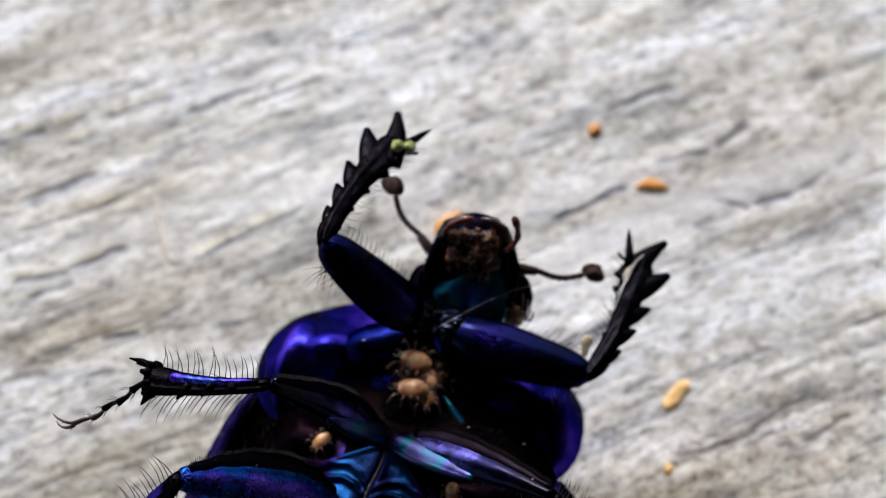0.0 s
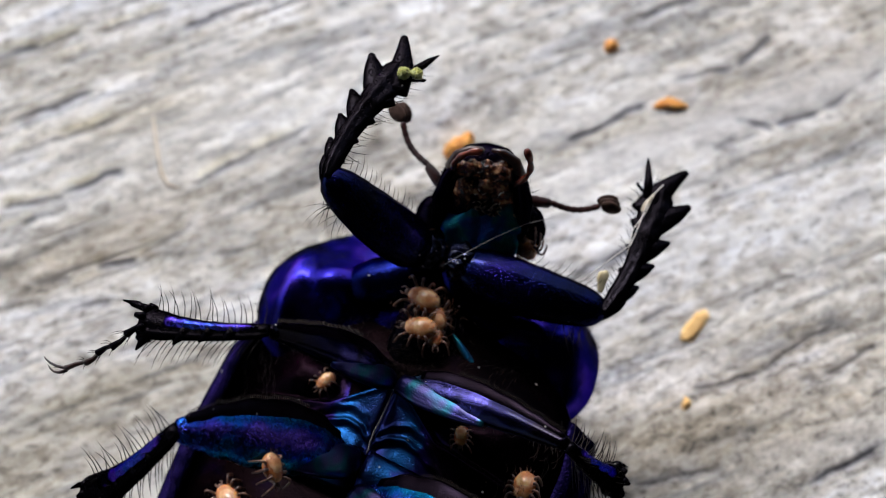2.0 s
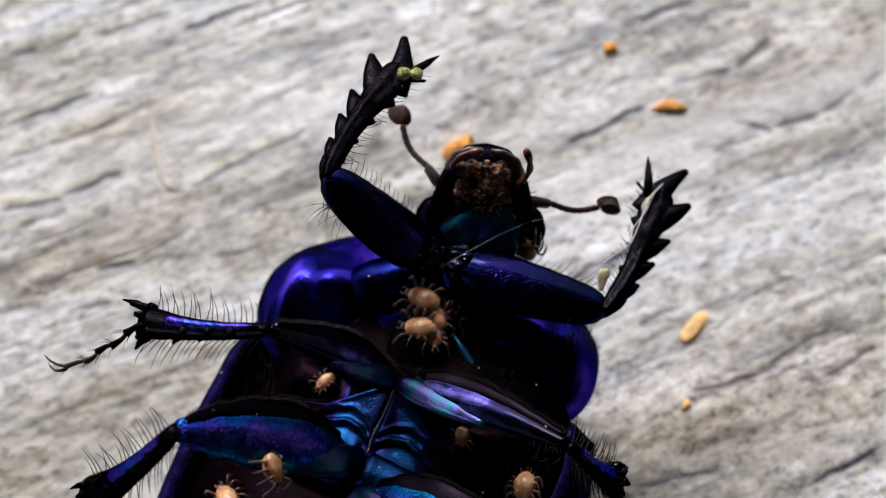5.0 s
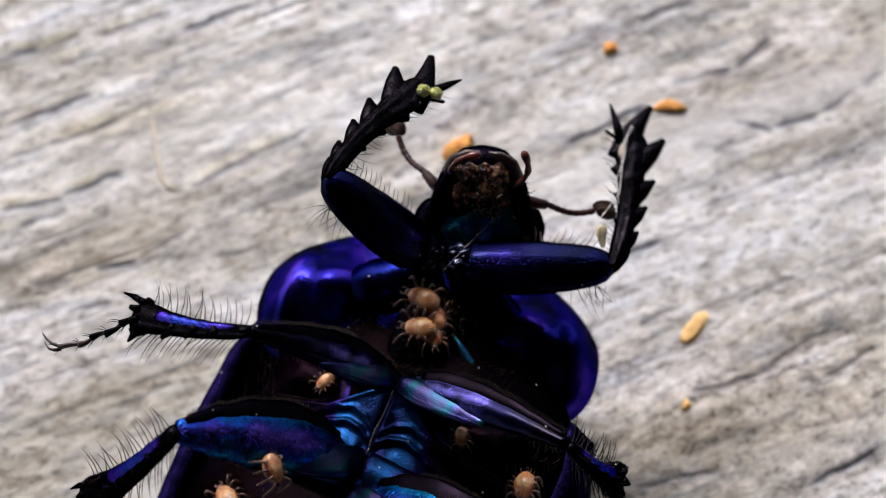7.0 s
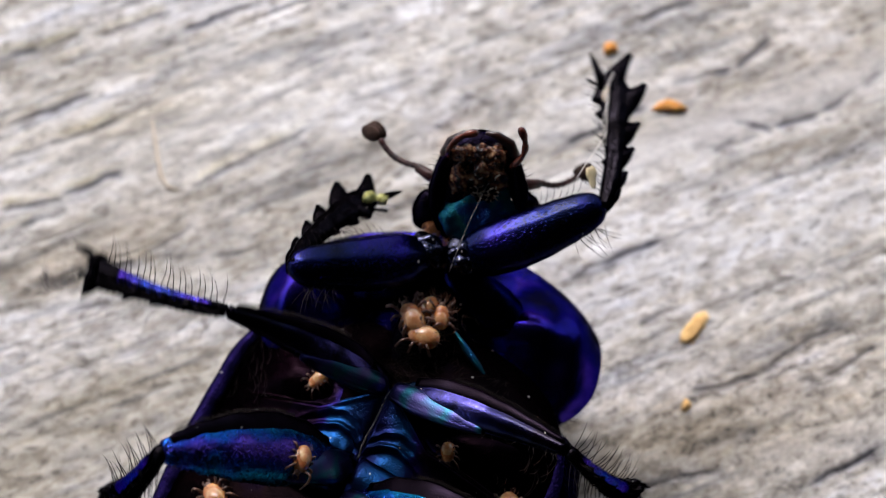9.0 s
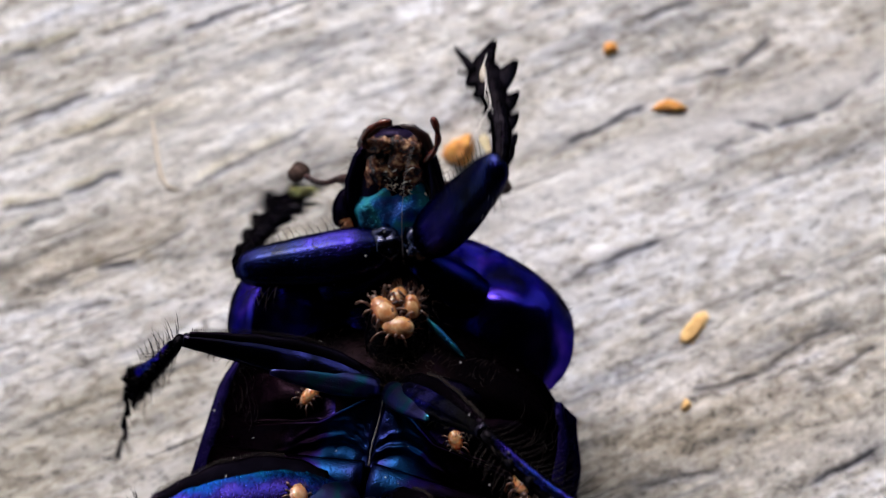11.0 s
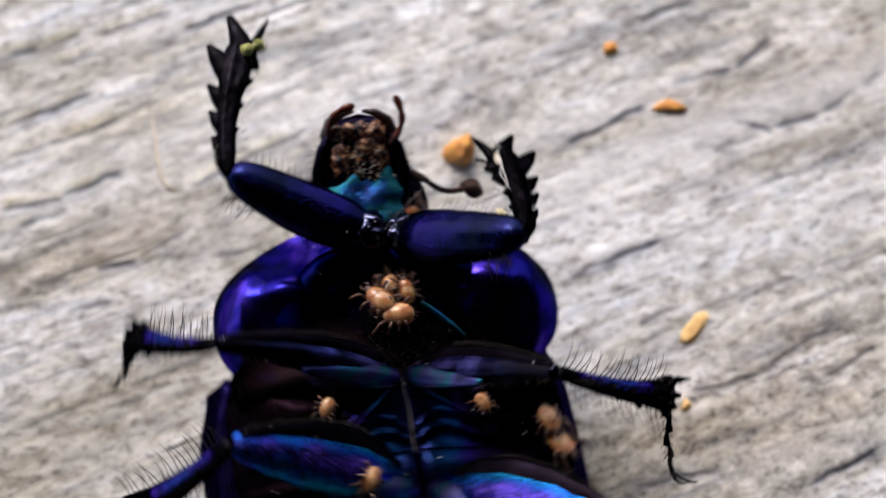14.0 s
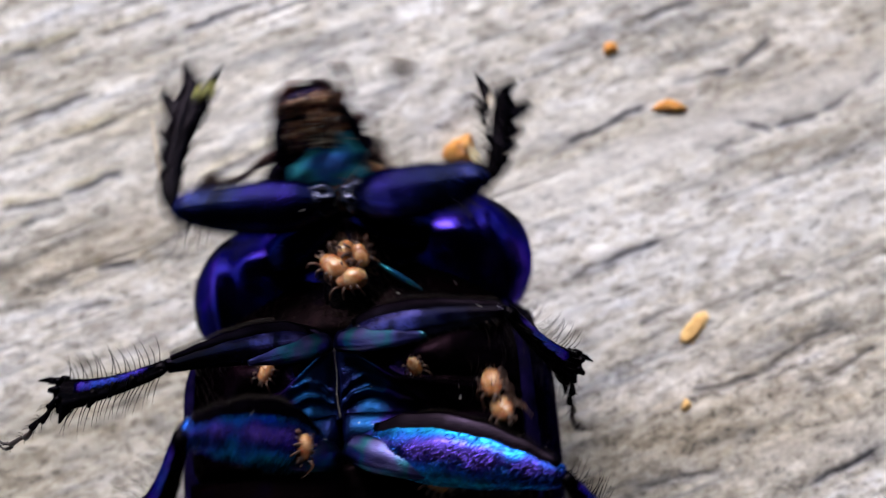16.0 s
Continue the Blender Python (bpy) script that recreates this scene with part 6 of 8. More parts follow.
    left_shin = posed([
        (0, -2.56, 3.14, 9.27, -9.3, 11, 0.4), (3, -2.56, 3.14, 9.27, -9.3, 11, 0.4), (4.2, -2.56, 3.14, 9.27, -9.3, 11, 0.4),
        (6, -2.56, 3.14, 9.27, -9.3, 11, 0.4), (6.3, -2.54, 3.11, 9.27, -9.9, 11, -1.3), (6.5, -2.53, 3.1, 9.28, -10.3, 11, -2.4),
        (7, -2.53, 3.1, 9.28, -13.6, 10.9, -9.6), (7.3, -2.53, 3.1, 9.28, -14.3, 10.8, -10.3), (7.5, -2.56, 2.89, 9.24, -17.8, 10.5, -16.8),
        (7.8, -2.73, 1.83, 8.71, -22.6, 10.4, -19.7), (8, -2.87, 1.48, 8.3, -23.1, 10.8, 11.5), (8.2, -2.67, 2.61, 9.09, 6.4, 9.8, 27),
        (8.5, -2.81, 2.36, 9.04, -6.1, 8.7, 15.9), (8.7, -2.88, 1.64, 8.68, -7, 8.7, 0.9), (9, -2.92, 1.17, 7.95, -33.1, 8.3, -0.1),
        (9.2, -3.19, 1.06, 7.5, -30, 7.5, 21.1), (9.6, -3.74, 1.54, 7.12, -49.7, -0.6, 67.3), (9.8, -3.11, 3.12, 8.86, -13.3, 9.7, 19.2),
        (10.1, -4.32, 4.62, 6.84, -2.4, 0.7, 6.4), (10.3, -4.08, 4.1, 7.74, -27.2, -1.2, -11.1), (10.6, -4.59, 3.05, 5.97, -6.9, -3.2, -18.8),
        (10.8, -4.35, 2.26, 6.3, -25.4, 0.1, -22.2), (11.1, -4.36, 2.18, 5.82, -36.8, 0.1, 16), (11.3, -3.99, 1.77, 6.87, -42.1, 4.4, 29.2),
        (11.5, -4.06, 1.91, 6.74, -45.1, 2.1, 44.4), (11.7, -3.69, 3.44, 7.98, -28.8, -1.9, 22.1), (12, -4.13, 4.8, 6.73, -1.3, -12, 1.1),
        (12.2, -3.7, 4.66, 7.77, -18.7, -7.7, -17), (12.5, -4.31, 3.52, 5.84, 20, -4.2, -42), (12.7, -4.24, 2.38, 5.37, -22.3, -5.4, -26.8),
        (13, -4.14, 2.36, 5.17, -38, -7.8, 11.5), (13.2, -4.32, 2.38, 5.13, -50.3, -6.1, 40.1), (13.5, -4.27, 2.43, 6.45, -58.6, -4, 60.2),
        (13.7, -3.35, 3.67, 8.51, -15.1, 3.9, 14.2), (14, -3.56, 5.7, 6.12, -2.2, -9.9, -7.8), (14.2, -3.85, 5.61, 6.96, -22.4, -11.3, -30),
        (14.5, -4.8, 4.02, 4.97, -1.8, -12.8, -31.8), (14.7, -4.44, 2.83, 5.68, -22.4, -7, -29.4), (15, -4.38, 2.82, 5.24, -38.5, -6.9, 8.1),
        (15.2, -4.01, 2.32, 6.82, -44.1, -4.3, 30.2), (15.5, -3.99, 3.59, 7.96, -6.9, -1.8, 25.8), (15.7, -2.26, 4.31, 8.85, -7.8, 13.2, 20.3),
        (16, -3.66, 3.61, 6.99, -12.4, 13, -3.7),
    ])
    walk(leg["tibia_FL"], left_shin)
    right_thigh = posed([
        (0, 0.11, 3.45, 5.73, -12.8, 0.6, -87), (3, 0.11, 3.45, 5.73, -12.7, 0.6, -86.9), (4.2, 0.11, 3.45, 5.73, -12.7, 0.6, -86.9),
        (6, 0.11, 3.45, 5.73, -12, 1.1, -84.6), (6.3, 0.11, 3.45, 5.73, -11.8, 1.1, -84.2), (6.5, 0.11, 3.45, 5.73, -10.7, 1.7, -81.2),
        (7, 0.11, 3.45, 5.73, -6.4, 3.7, -70.6), (7.3, 0.11, 3.45, 5.73, -3.9, 4.7, -64.7), (7.5, 0.11, 3.45, 5.73, -0.8, 5.9, -57.8),
        (7.8, 0.2, 3.46, 5.71, 2.6, 6.1, -56.5), (8, 0.25, 3.46, 5.7, 12.4, 5.6, -59.4), (8.2, 0.13, 3.55, 5.73, -3.7, 0.6, -86.7),
        (8.5, -0.03, 3.53, 5.76, -12, 0.3, -88.3), (8.7, -0.07, 3.55, 5.76, 4.8, 1.5, -79.9), (9, 0.06, 3.74, 5.74, 5.5, 5.6, -47.6),
        (9.2, 0.12, 3.64, 5.73, 29.6, 4.7, -54.1), (9.6, 0.09, 3.68, 5.74, 22.7, 0.9, -103.3), (9.8, 0.07, 3.7, 5.74, 15.1, -3.1, -104.7),
        (10.1, 0.04, 3.73, 5.74, 35, 0.9, -104.7), (10.3, 0.03, 3.75, 5.75, 39.8, 1.7, -101.2), (10.6, 0, 3.78, 5.75, 70.2, -0.2, -65.4),
        (10.8, -0.02, 3.81, 5.75, 49.3, 0.4, -41.6), (11.1, -0.05, 3.84, 5.75, 49.5, 0.7, -71.4), (11.3, -0.06, 3.86, 5.76, 21.4, -0.1, -91.7),
        (11.5, -0.04, 3.9, 5.75, 22.6, -0.5, -99.5), (11.7, 0.22, 3.92, 5.76, 24.6, 0.7, -109.7), (12, 0.22, 3.8, 5.8, 38.4, 5.5, -117.1),
        (12.2, 0.25, 3.88, 5.79, 51, -1, -82.5), (12.5, 0.32, 3.84, 5.75, 53.3, -4.4, -29), (12.7, 0.16, 3.79, 5.73, 50.8, -5.2, -30.4),
        (13, 0.17, 3.91, 5.73, 50.3, -0.8, -84.3), (13.2, -0.04, 4.01, 5.7, 37.3, 1.4, -100), (13.5, -0.02, 4.03, 5.71, 32, 2.8, -110.4),
        (13.7, 0.17, 3.96, 5.76, 21, -1.3, -109.6), (14, 0.58, 3.75, 5.82, 44.9, 4.8, -118.4), (14.2, 0.25, 3.96, 5.76, 50, 6.4, -118.8),
        (14.5, -0.2, 3.76, 5.64, 80.7, -3.2, -78), (14.7, 0.09, 3.82, 5.73, 54.5, -5.3, -48.9), (15, 0.1, 3.86, 5.73, 56.5, -1.3, -79.4),
        (15.2, 0.23, 3.69, 5.75, 31.7, 0.5, -95.4), (15.5, -0.03, 3.62, 5.74, 26.4, 0.4, -100.5), (15.7, 0.7, 3.65, 5.63, -15.7, -1.4, -95.6),
        (16, 0.76, 3.78, 5.63, 18, -2.3, -100),
    ])
    walk(leg["femur_FR"], right_thigh)
    right_shin = posed([
        (0, 3.96, 3.66, 4.86, -5.4, 10.9, -6.7), (3, 3.96, 3.67, 4.86, -5.9, 10.9, -7.4), (4.2, 3.96, 3.67, 4.86, -6.1, 10.9, -7.6),
        (6, 3.96, 3.83, 4.91, -5.8, 10.9, -5.6), (6.3, 3.96, 3.86, 4.92, -5.8, 11, -5.3), (6.5, 3.95, 4.06, 4.99, -6.2, 11, -4.2),
        (7, 3.81, 4.78, 5.29, 0.1, 10.9, 9), (7.3, 3.67, 5.16, 5.46, 2.4, 10.5, 16.6), (7.5, 3.45, 5.56, 5.67, -1.9, 10.4, 19.1),
        (7.8, 3.5, 5.62, 5.89, -1.1, 10.3, 21.5), (8, 3.62, 5.35, 6.55, -2.4, 10.1, 23.3), (8.2, 4.06, 3.78, 5.47, 13.9, 9.9, 26.3),
        (8.5, 3.83, 3.65, 4.94, -12, 8.5, 18.4), (8.7, 3.8, 4.23, 6.09, -13.5, 8.7, 5.6), (9, 2.99, 6.37, 6.12, -4.7, 8, 14.7),
        (9.2, 3, 5.52, 7.68, -8.9, 7.4, 23.2), (9.6, 3.63, 2.82, 7.26, -11.4, 0.6, 31.9), (9.8, 3.77, 2.79, 6.77, -34.5, 9.7, 19.7),
        (10.1, 3.16, 2.88, 8.01, -33.8, 0.7, 5.1), (10.3, 2.99, 3.09, 8.27, -33.9, -1.6, 4.4), (10.6, 1.21, 4.35, 9.47, -21.9, -4.2, 15),
        (10.8, 1.71, 5.72, 8.75, -20.4, -0.4, 14.7), (11.1, 2.4, 4.62, 8.76, -22.2, 0.1, 17.5), (11.3, 3.61, 3.75, 7.2, 1.2, 4.3, 30.3),
        (11.5, 3.56, 3.31, 7.27, -10.2, 2.5, 32), (11.7, 3.59, 2.7, 7.4, -24.7, -1.9, 20.2), (12, 2.87, 2.18, 8.24, -29.7, -12, -2),
        (12.2, 2.71, 4.26, 8.86, -17.6, -8, 5.4), (12.5, 1.26, 6.02, 8.91, -20.7, -4.8, 16.2), (12.7, 1.18, 6.08, 8.78, -21.1, -5.5, 24.6),
        (13, 2.67, 4.2, 8.77, -13, -7.9, 9), (13.2, 3.04, 3.4, 8.09, -6.1, -7.8, 13.1), (13.5, 3.08, 2.77, 7.8, -16.6, -7.3, 24.8),
        (13.7, 3.66, 2.76, 7.17, -36.3, 3.9, 14.7), (14, 2.93, 2.22, 8.6, -33.5, -9.9, -9.1), (14.2, 2.31, 2.44, 8.77, -32, -12.6, -14.2),
        (14.5, 0.38, 4.11, 9.53, -23.1, -15, 2.9), (14.7, 1.62, 5.55, 8.93, -22.3, -7.9, 7.8), (15, 2.23, 4.33, 9.02, -24, -6.9, 9.6),
        (15.2, 3.57, 3.36, 7.82, -4.5, -4.9, 12.3), (15.5, 3.45, 2.96, 7.49, -18.5, -1.8, 22.5), (15.7, 4.49, 3.25, 4.56, -27.5, 13.8, 9.2),
        (16, 4.47, 3.17, 6.85, -36.2, 12.4, -17.7),
    ])
    walk(leg["tibia_FR"], right_shin)
    walk(leg["femur_ML"], posed([
        (0, -0.25, -0.1, 5.7, 69.4, -4.9, 116.3), (3, -0.25, -0.1, 5.7, 69.4, -4.9, 116.3), (4.2, -0.25, -0.1, 5.7, 69.4, -4.9, 116.3),
        (6, -0.25, -0.1, 5.7, 69.4, -4.9, 116.3), (6.3, -0.25, -0.1, 5.7, 69.4, -4.9, 116.3), (6.5, -0.25, -0.1, 5.7, 69.4, -4.9, 116.3),
        (7, -0.25, -0.1, 5.7, 63, -4.6, 114.7), (7.3, -0.25, -0.1, 5.7, 59, -4.4, 113.3), (7.5, -0.25, -0.1, 5.7, 52.1, -4.1, 111.7),
        (7.8, -0.25, -0.1, 5.7, 45.4, -3.3, 107.3), (8, -0.25, -0.1, 5.7, 42, -2.8, 104.5), (8.2, -0.25, -0.1, 5.7, 71.3, -4.7, 114.8),
        (8.5, -0.25, -0.1, 5.7, 67, -4.3, 118), (8.7, -0.25, -0.1, 5.7, 63, -4.2, 118.4), (9, -0.25, -0.1, 5.7, 53.4, -2, 103.7),
        (9.2, -0.25, -0.1, 5.7, 50.3, -0.6, 94.3), (9.6, -0.25, -0.1, 5.7, 35.7, 0.1, 91), (9.8, -0.25, -0.1, 5.7, 53.1, -0.2, 92.6),
        (10.1, -0.25, -0.1, 5.7, 26.1, -1.7, 80.3), (10.3, -0.25, -0.1, 5.7, 19.6, -1.8, 82), (10.6, -0.25, -0.1, 5.7, 17.3, 0.4, 91.5),
        (10.8, -0.25, -0.1, 5.7, 34.2, 1.2, 98.5), (11.1, -0.25, -0.1, 5.7, 26.5, 0.5, 94.1), (11.3, -0.25, -0.1, 5.7, 54.1, -0.2, 92.3),
        (11.5, -0.25, -0.1, 5.7, 53, 0, 90.1), (11.7, -0.25, -0.1, 5.7, 48.8, -0.1, 86.3), (12, -0.25, -0.1, 5.7, 24.8, -1.1, 84.9),
        (12.2, -0.25, -0.1, 5.7, 35.8, 0.4, 92.6), (12.5, -0.25, -0.1, 5.7, 53.1, 0.7, 97.6), (12.7, -0.25, -0.1, 5.7, 41.8, 0.9, 98.8),
        (13, -0.25, -0.1, 5.7, 32.6, 1.4, 99.7), (13.2, -0.25, -0.1, 5.7, 30.3, 0.8, 96), (13.5, -0.25, -0.1, 5.7, 35.7, 0.1, 91),
        (13.7, -0.25, -0.1, 5.7, 53.1, -0.2, 92.6), (14, -0.25, -0.1, 5.7, 26.1, -1.7, 80.3), (14.2, -0.25, -0.1, 5.7, 19.6, -1.8, 82),
        (14.5, -0.25, -0.1, 5.7, 17.3, 0.4, 91.5), (14.7, -0.25, -0.1, 5.7, 34.2, 1.2, 98.5), (15, -0.25, -0.1, 5.7, 26.5, 0.5, 94.1),
        (15.2, -0.25, -0.1, 5.7, 33.9, 1.6, 108.8), (15.5, -0.25, -0.1, 5.7, 35.2, 1, 119.9), (15.7, -0.25, -0.1, 5.7, 49, -7.6, 122.2),
        (16, -0.25, -0.1, 5.7, 53.6, -4.6, 110.4),
    ]))
    walk(leg["tibia_ML"], posed([
        (0, -1.71, -1.28, 10.55, -12.2, -2.4, 102.3), (3, -1.71, -1.28, 10.55, -12.2, -2.4, 102.3), (4.2, -1.71, -1.28, 10.55, -12.2, -2.4, 102.3),
        (6, -1.71, -1.28, 10.55, -11.3, -2.3, 102), (6.3, -1.71, -1.28, 10.55, -11.2, -2.3, 101.9), (6.5, -1.71, -1.28, 10.55, -10.7, -2.3, 101.9),
        (7, -2.24, -1.43, 10.32, -18.6, -1, 95.2), (7.3, -2.57, -1.47, 10.15, -17.7, -1, 95), (7.5, -3.11, -1.55, 9.79, -13.5, -1.4, 97),
        (7.8, -3.67, -1.39, 9.4, -5.7, -1.4, 97.4), (8, -3.95, -1.23, 9.18, -10.3, -0.7, 93.8), (8.2, -1.59, -1.16, 10.61, -22, -2.8, 104.8),
        (8.5, -1.88, -1.37, 10.47, -24.9, -2.4, 105), (8.7, -2.17, -1.52, 10.32, -16.4, -2.9, 109.3), (9, -3.22, -0.97, 9.87, 6.1, -1.1, 97.8),
        (9.2, -3.56, -0.39, 9.7, -13, 1.1, 82), (9.6, -4.47, -0.17, 8.73, -57.2, -4.2, 58.4), (9.8, -3.37, -0.25, 9.86, -42.1, 1.9, 61.6),
        (10.1, -4.86, 0.62, 7.99, -52.4, -5.2, 58.8), (10.3, -5.11, 0.53, 7.45, -57.3, -4.7, 69.3), (10.6, -5.21, -0.22, 7.24, -67.7, 1.7, 96.4),
        (10.8, -4.51, -0.68, 8.62, -60.9, 2.6, 108.6), (11.1, -4.89, -0.42, 8.02, -53.7, 0.6, 94.8), (11.3, -3.3, -0.24, 9.91, -32.4, 2, 66.2),
        (11.5, -3.38, -0.11, 9.85, -48, 1.8, 53.8), (11.7, -3.67, 0.11, 9.61, -55.6, -1.4, 46.8), (12, -4.96, 0.28, 7.88, -60, -5.6, 62.4),
        (12.2, -4.46, -0.27, 8.74, -61.9, -0.7, 85.1), (12.5, -3.35, -0.46, 9.86, -49.7, 1.8, 110.6), (12.7, -4.09, -0.64, 9.16, -55.1, 1.4, 103.1),
        (13, -4.58, -0.77, 8.5, -12.8, 0.6, 94.2), (13.2, -4.72, -0.53, 8.32, 3.1, 0.6, 94.2), (13.5, -4.47, -0.17, 8.73, -57.2, -4.2, 58.4),
        (13.7, -3.37, -0.25, 9.86, -42.1, 1.9, 61.6), (14, -4.86, 0.62, 7.99, -52.4, -5.2, 58.8), (14.2, -5.11, 0.53, 7.45, -57.3, -4.7, 69.3),
        (14.5, -5.21, -0.22, 7.24, -67.7, 1.7, 96.4), (14.7, -4.51, -0.68, 8.62, -60.9, 2.6, 108.6), (15, -4.89, -0.42, 8.02, -53.7, 0.6, 94.8),
        (15.2, -4.36, -1.41, 8.6, -33.7, 1.1, 102.3), (15.5, -3.96, -2.18, 8.69, 5.6, 0.7, 110.3), (15.7, -2.86, -2.36, 9.59, -12.8, -4.3, 107.4),
        (16, -3.02, -1.49, 9.87, -22.6, 0.4, 88.5),
    ]))
    walk(leg["tarsus_L"], posed([
        (0, -4.96, -1.96, 9.83, -15.3, -8.5, 140.6), (3, -4.96, -1.96, 9.83, -15.3, -8.5, 140.6), (4.2, -4.96, -1.96, 9.83, -15.3, -8.5, 140.6),
        (6, -4.97, -1.95, 9.88, -18, -8, 136.7), (6.3, -4.98, -1.95, 9.89, -18.3, -8, 136), (6.5, -4.98, -1.95, 9.92, -18.9, -7.9, 135.6),
        (7, -5.45, -1.7, 9.24, -15.9, -7.2, 130.4), (7.3, -5.8, -1.74, 9.11, -16.5, -7, 129.5), (7.5, -6.39, -1.94, 9, -11, -7.1, 130),
        (7.8, -7.03, -1.81, 9.06, -19.1, -4.3, 112.9), (8, -7.29, -1.44, 8.57, -16.6, -4.6, 114.6), (8.2, -4.66, -1.91, 9.34, -39.4, -10.8, 169.6),
        (8.5, -4.87, -2.11, 9.04, -46.6, -8.7, 165.8), (8.7, -5.26, -2.55, 9.36, -62, -7.5, 149.5), (9, -6.57, -1.44, 10.23, -43.4, -2.6, 108.2),
        (9.2, -6.84, 0.05, 8.94, -13.1, 0.3, 87.7), (9.6, -5.93, 0.97, 5.88, -62.3, -6.5, 36.2), (9.8, -5.62, 0.88, 7.58, -63.2, -1.1, 105.6),
        (10.1, -6.51, 1.9, 5.31, -75.2, 5.3, 121.5), (10.3, -6.75, 1.4, 4.6, -79.6, 7.6, 125.1), (10.6, -6.49, -0.46, 4.1, -44, 14.2, 160.3),
        (10.8, -6.04, -1.33, 5.65, -43.6, 7.9, 169.7), (11.1, -6.9, -0.61, 5.28, -51.7, 6.5, 158.5), (11.3, -5.95, 0.86, 8.09, -60.4, -2, 113.3),
        (11.5, -5.26, 1.17, 7.33, -52.5, 2.1, 44.7), (11.7, -5.03, 1.47, 6.81, -76.6, 0, 91.2), (12, -6.33, 1.33, 4.95, -57, 11.8, 168.7),
        (12.2, -6.06, -0.1, 5.74, -52.4, 7.6, 162.7), (12.5, -5.38, -1.31, 7.27, -39.9, 5, 172.5), (12.7, -5.97, -1.14, 6.38, -49.6, 5.5, 157.2),
        (13, -7.88, -1.02, 7.75, -64.2, 0.8, 95.9), (13.2, -8.11, -0.78, 8.51, -51.4, -0.4, 87.3), (13.5, -5.93, 0.97, 5.88, -62.3, -6.5, 36.2),
        (13.7, -5.62, 0.88, 7.58, -63.2, -1.1, 105.6), (14, -6.51, 1.9, 5.31, -75.2, 5.3, 121.5), (14.2, -6.75, 1.4, 4.6, -79.6, 7.6, 125.1),
        (14.5, -6.49, -0.46, 4.1, -44, 14.2, 160.3), (14.7, -6.04, -1.33, 5.65, -43.6, 7.9, 169.7), (15, -6.9, -0.61, 5.28, -51.7, 6.5, 158.5),
        (15.2, -7.12, -2.05, 6.71, -52.1, 4.2, 147.6), (15.5, -7.14, -3.35, 9.02, -58.5, 0.8, 112.4), (15.7, -6.04, -3.29, 8.84, -42.5, -6.1, 115.6),
        (16, -6.16, -1.41, 8.57, -31.6, -6.3, 118.8),
    ]))
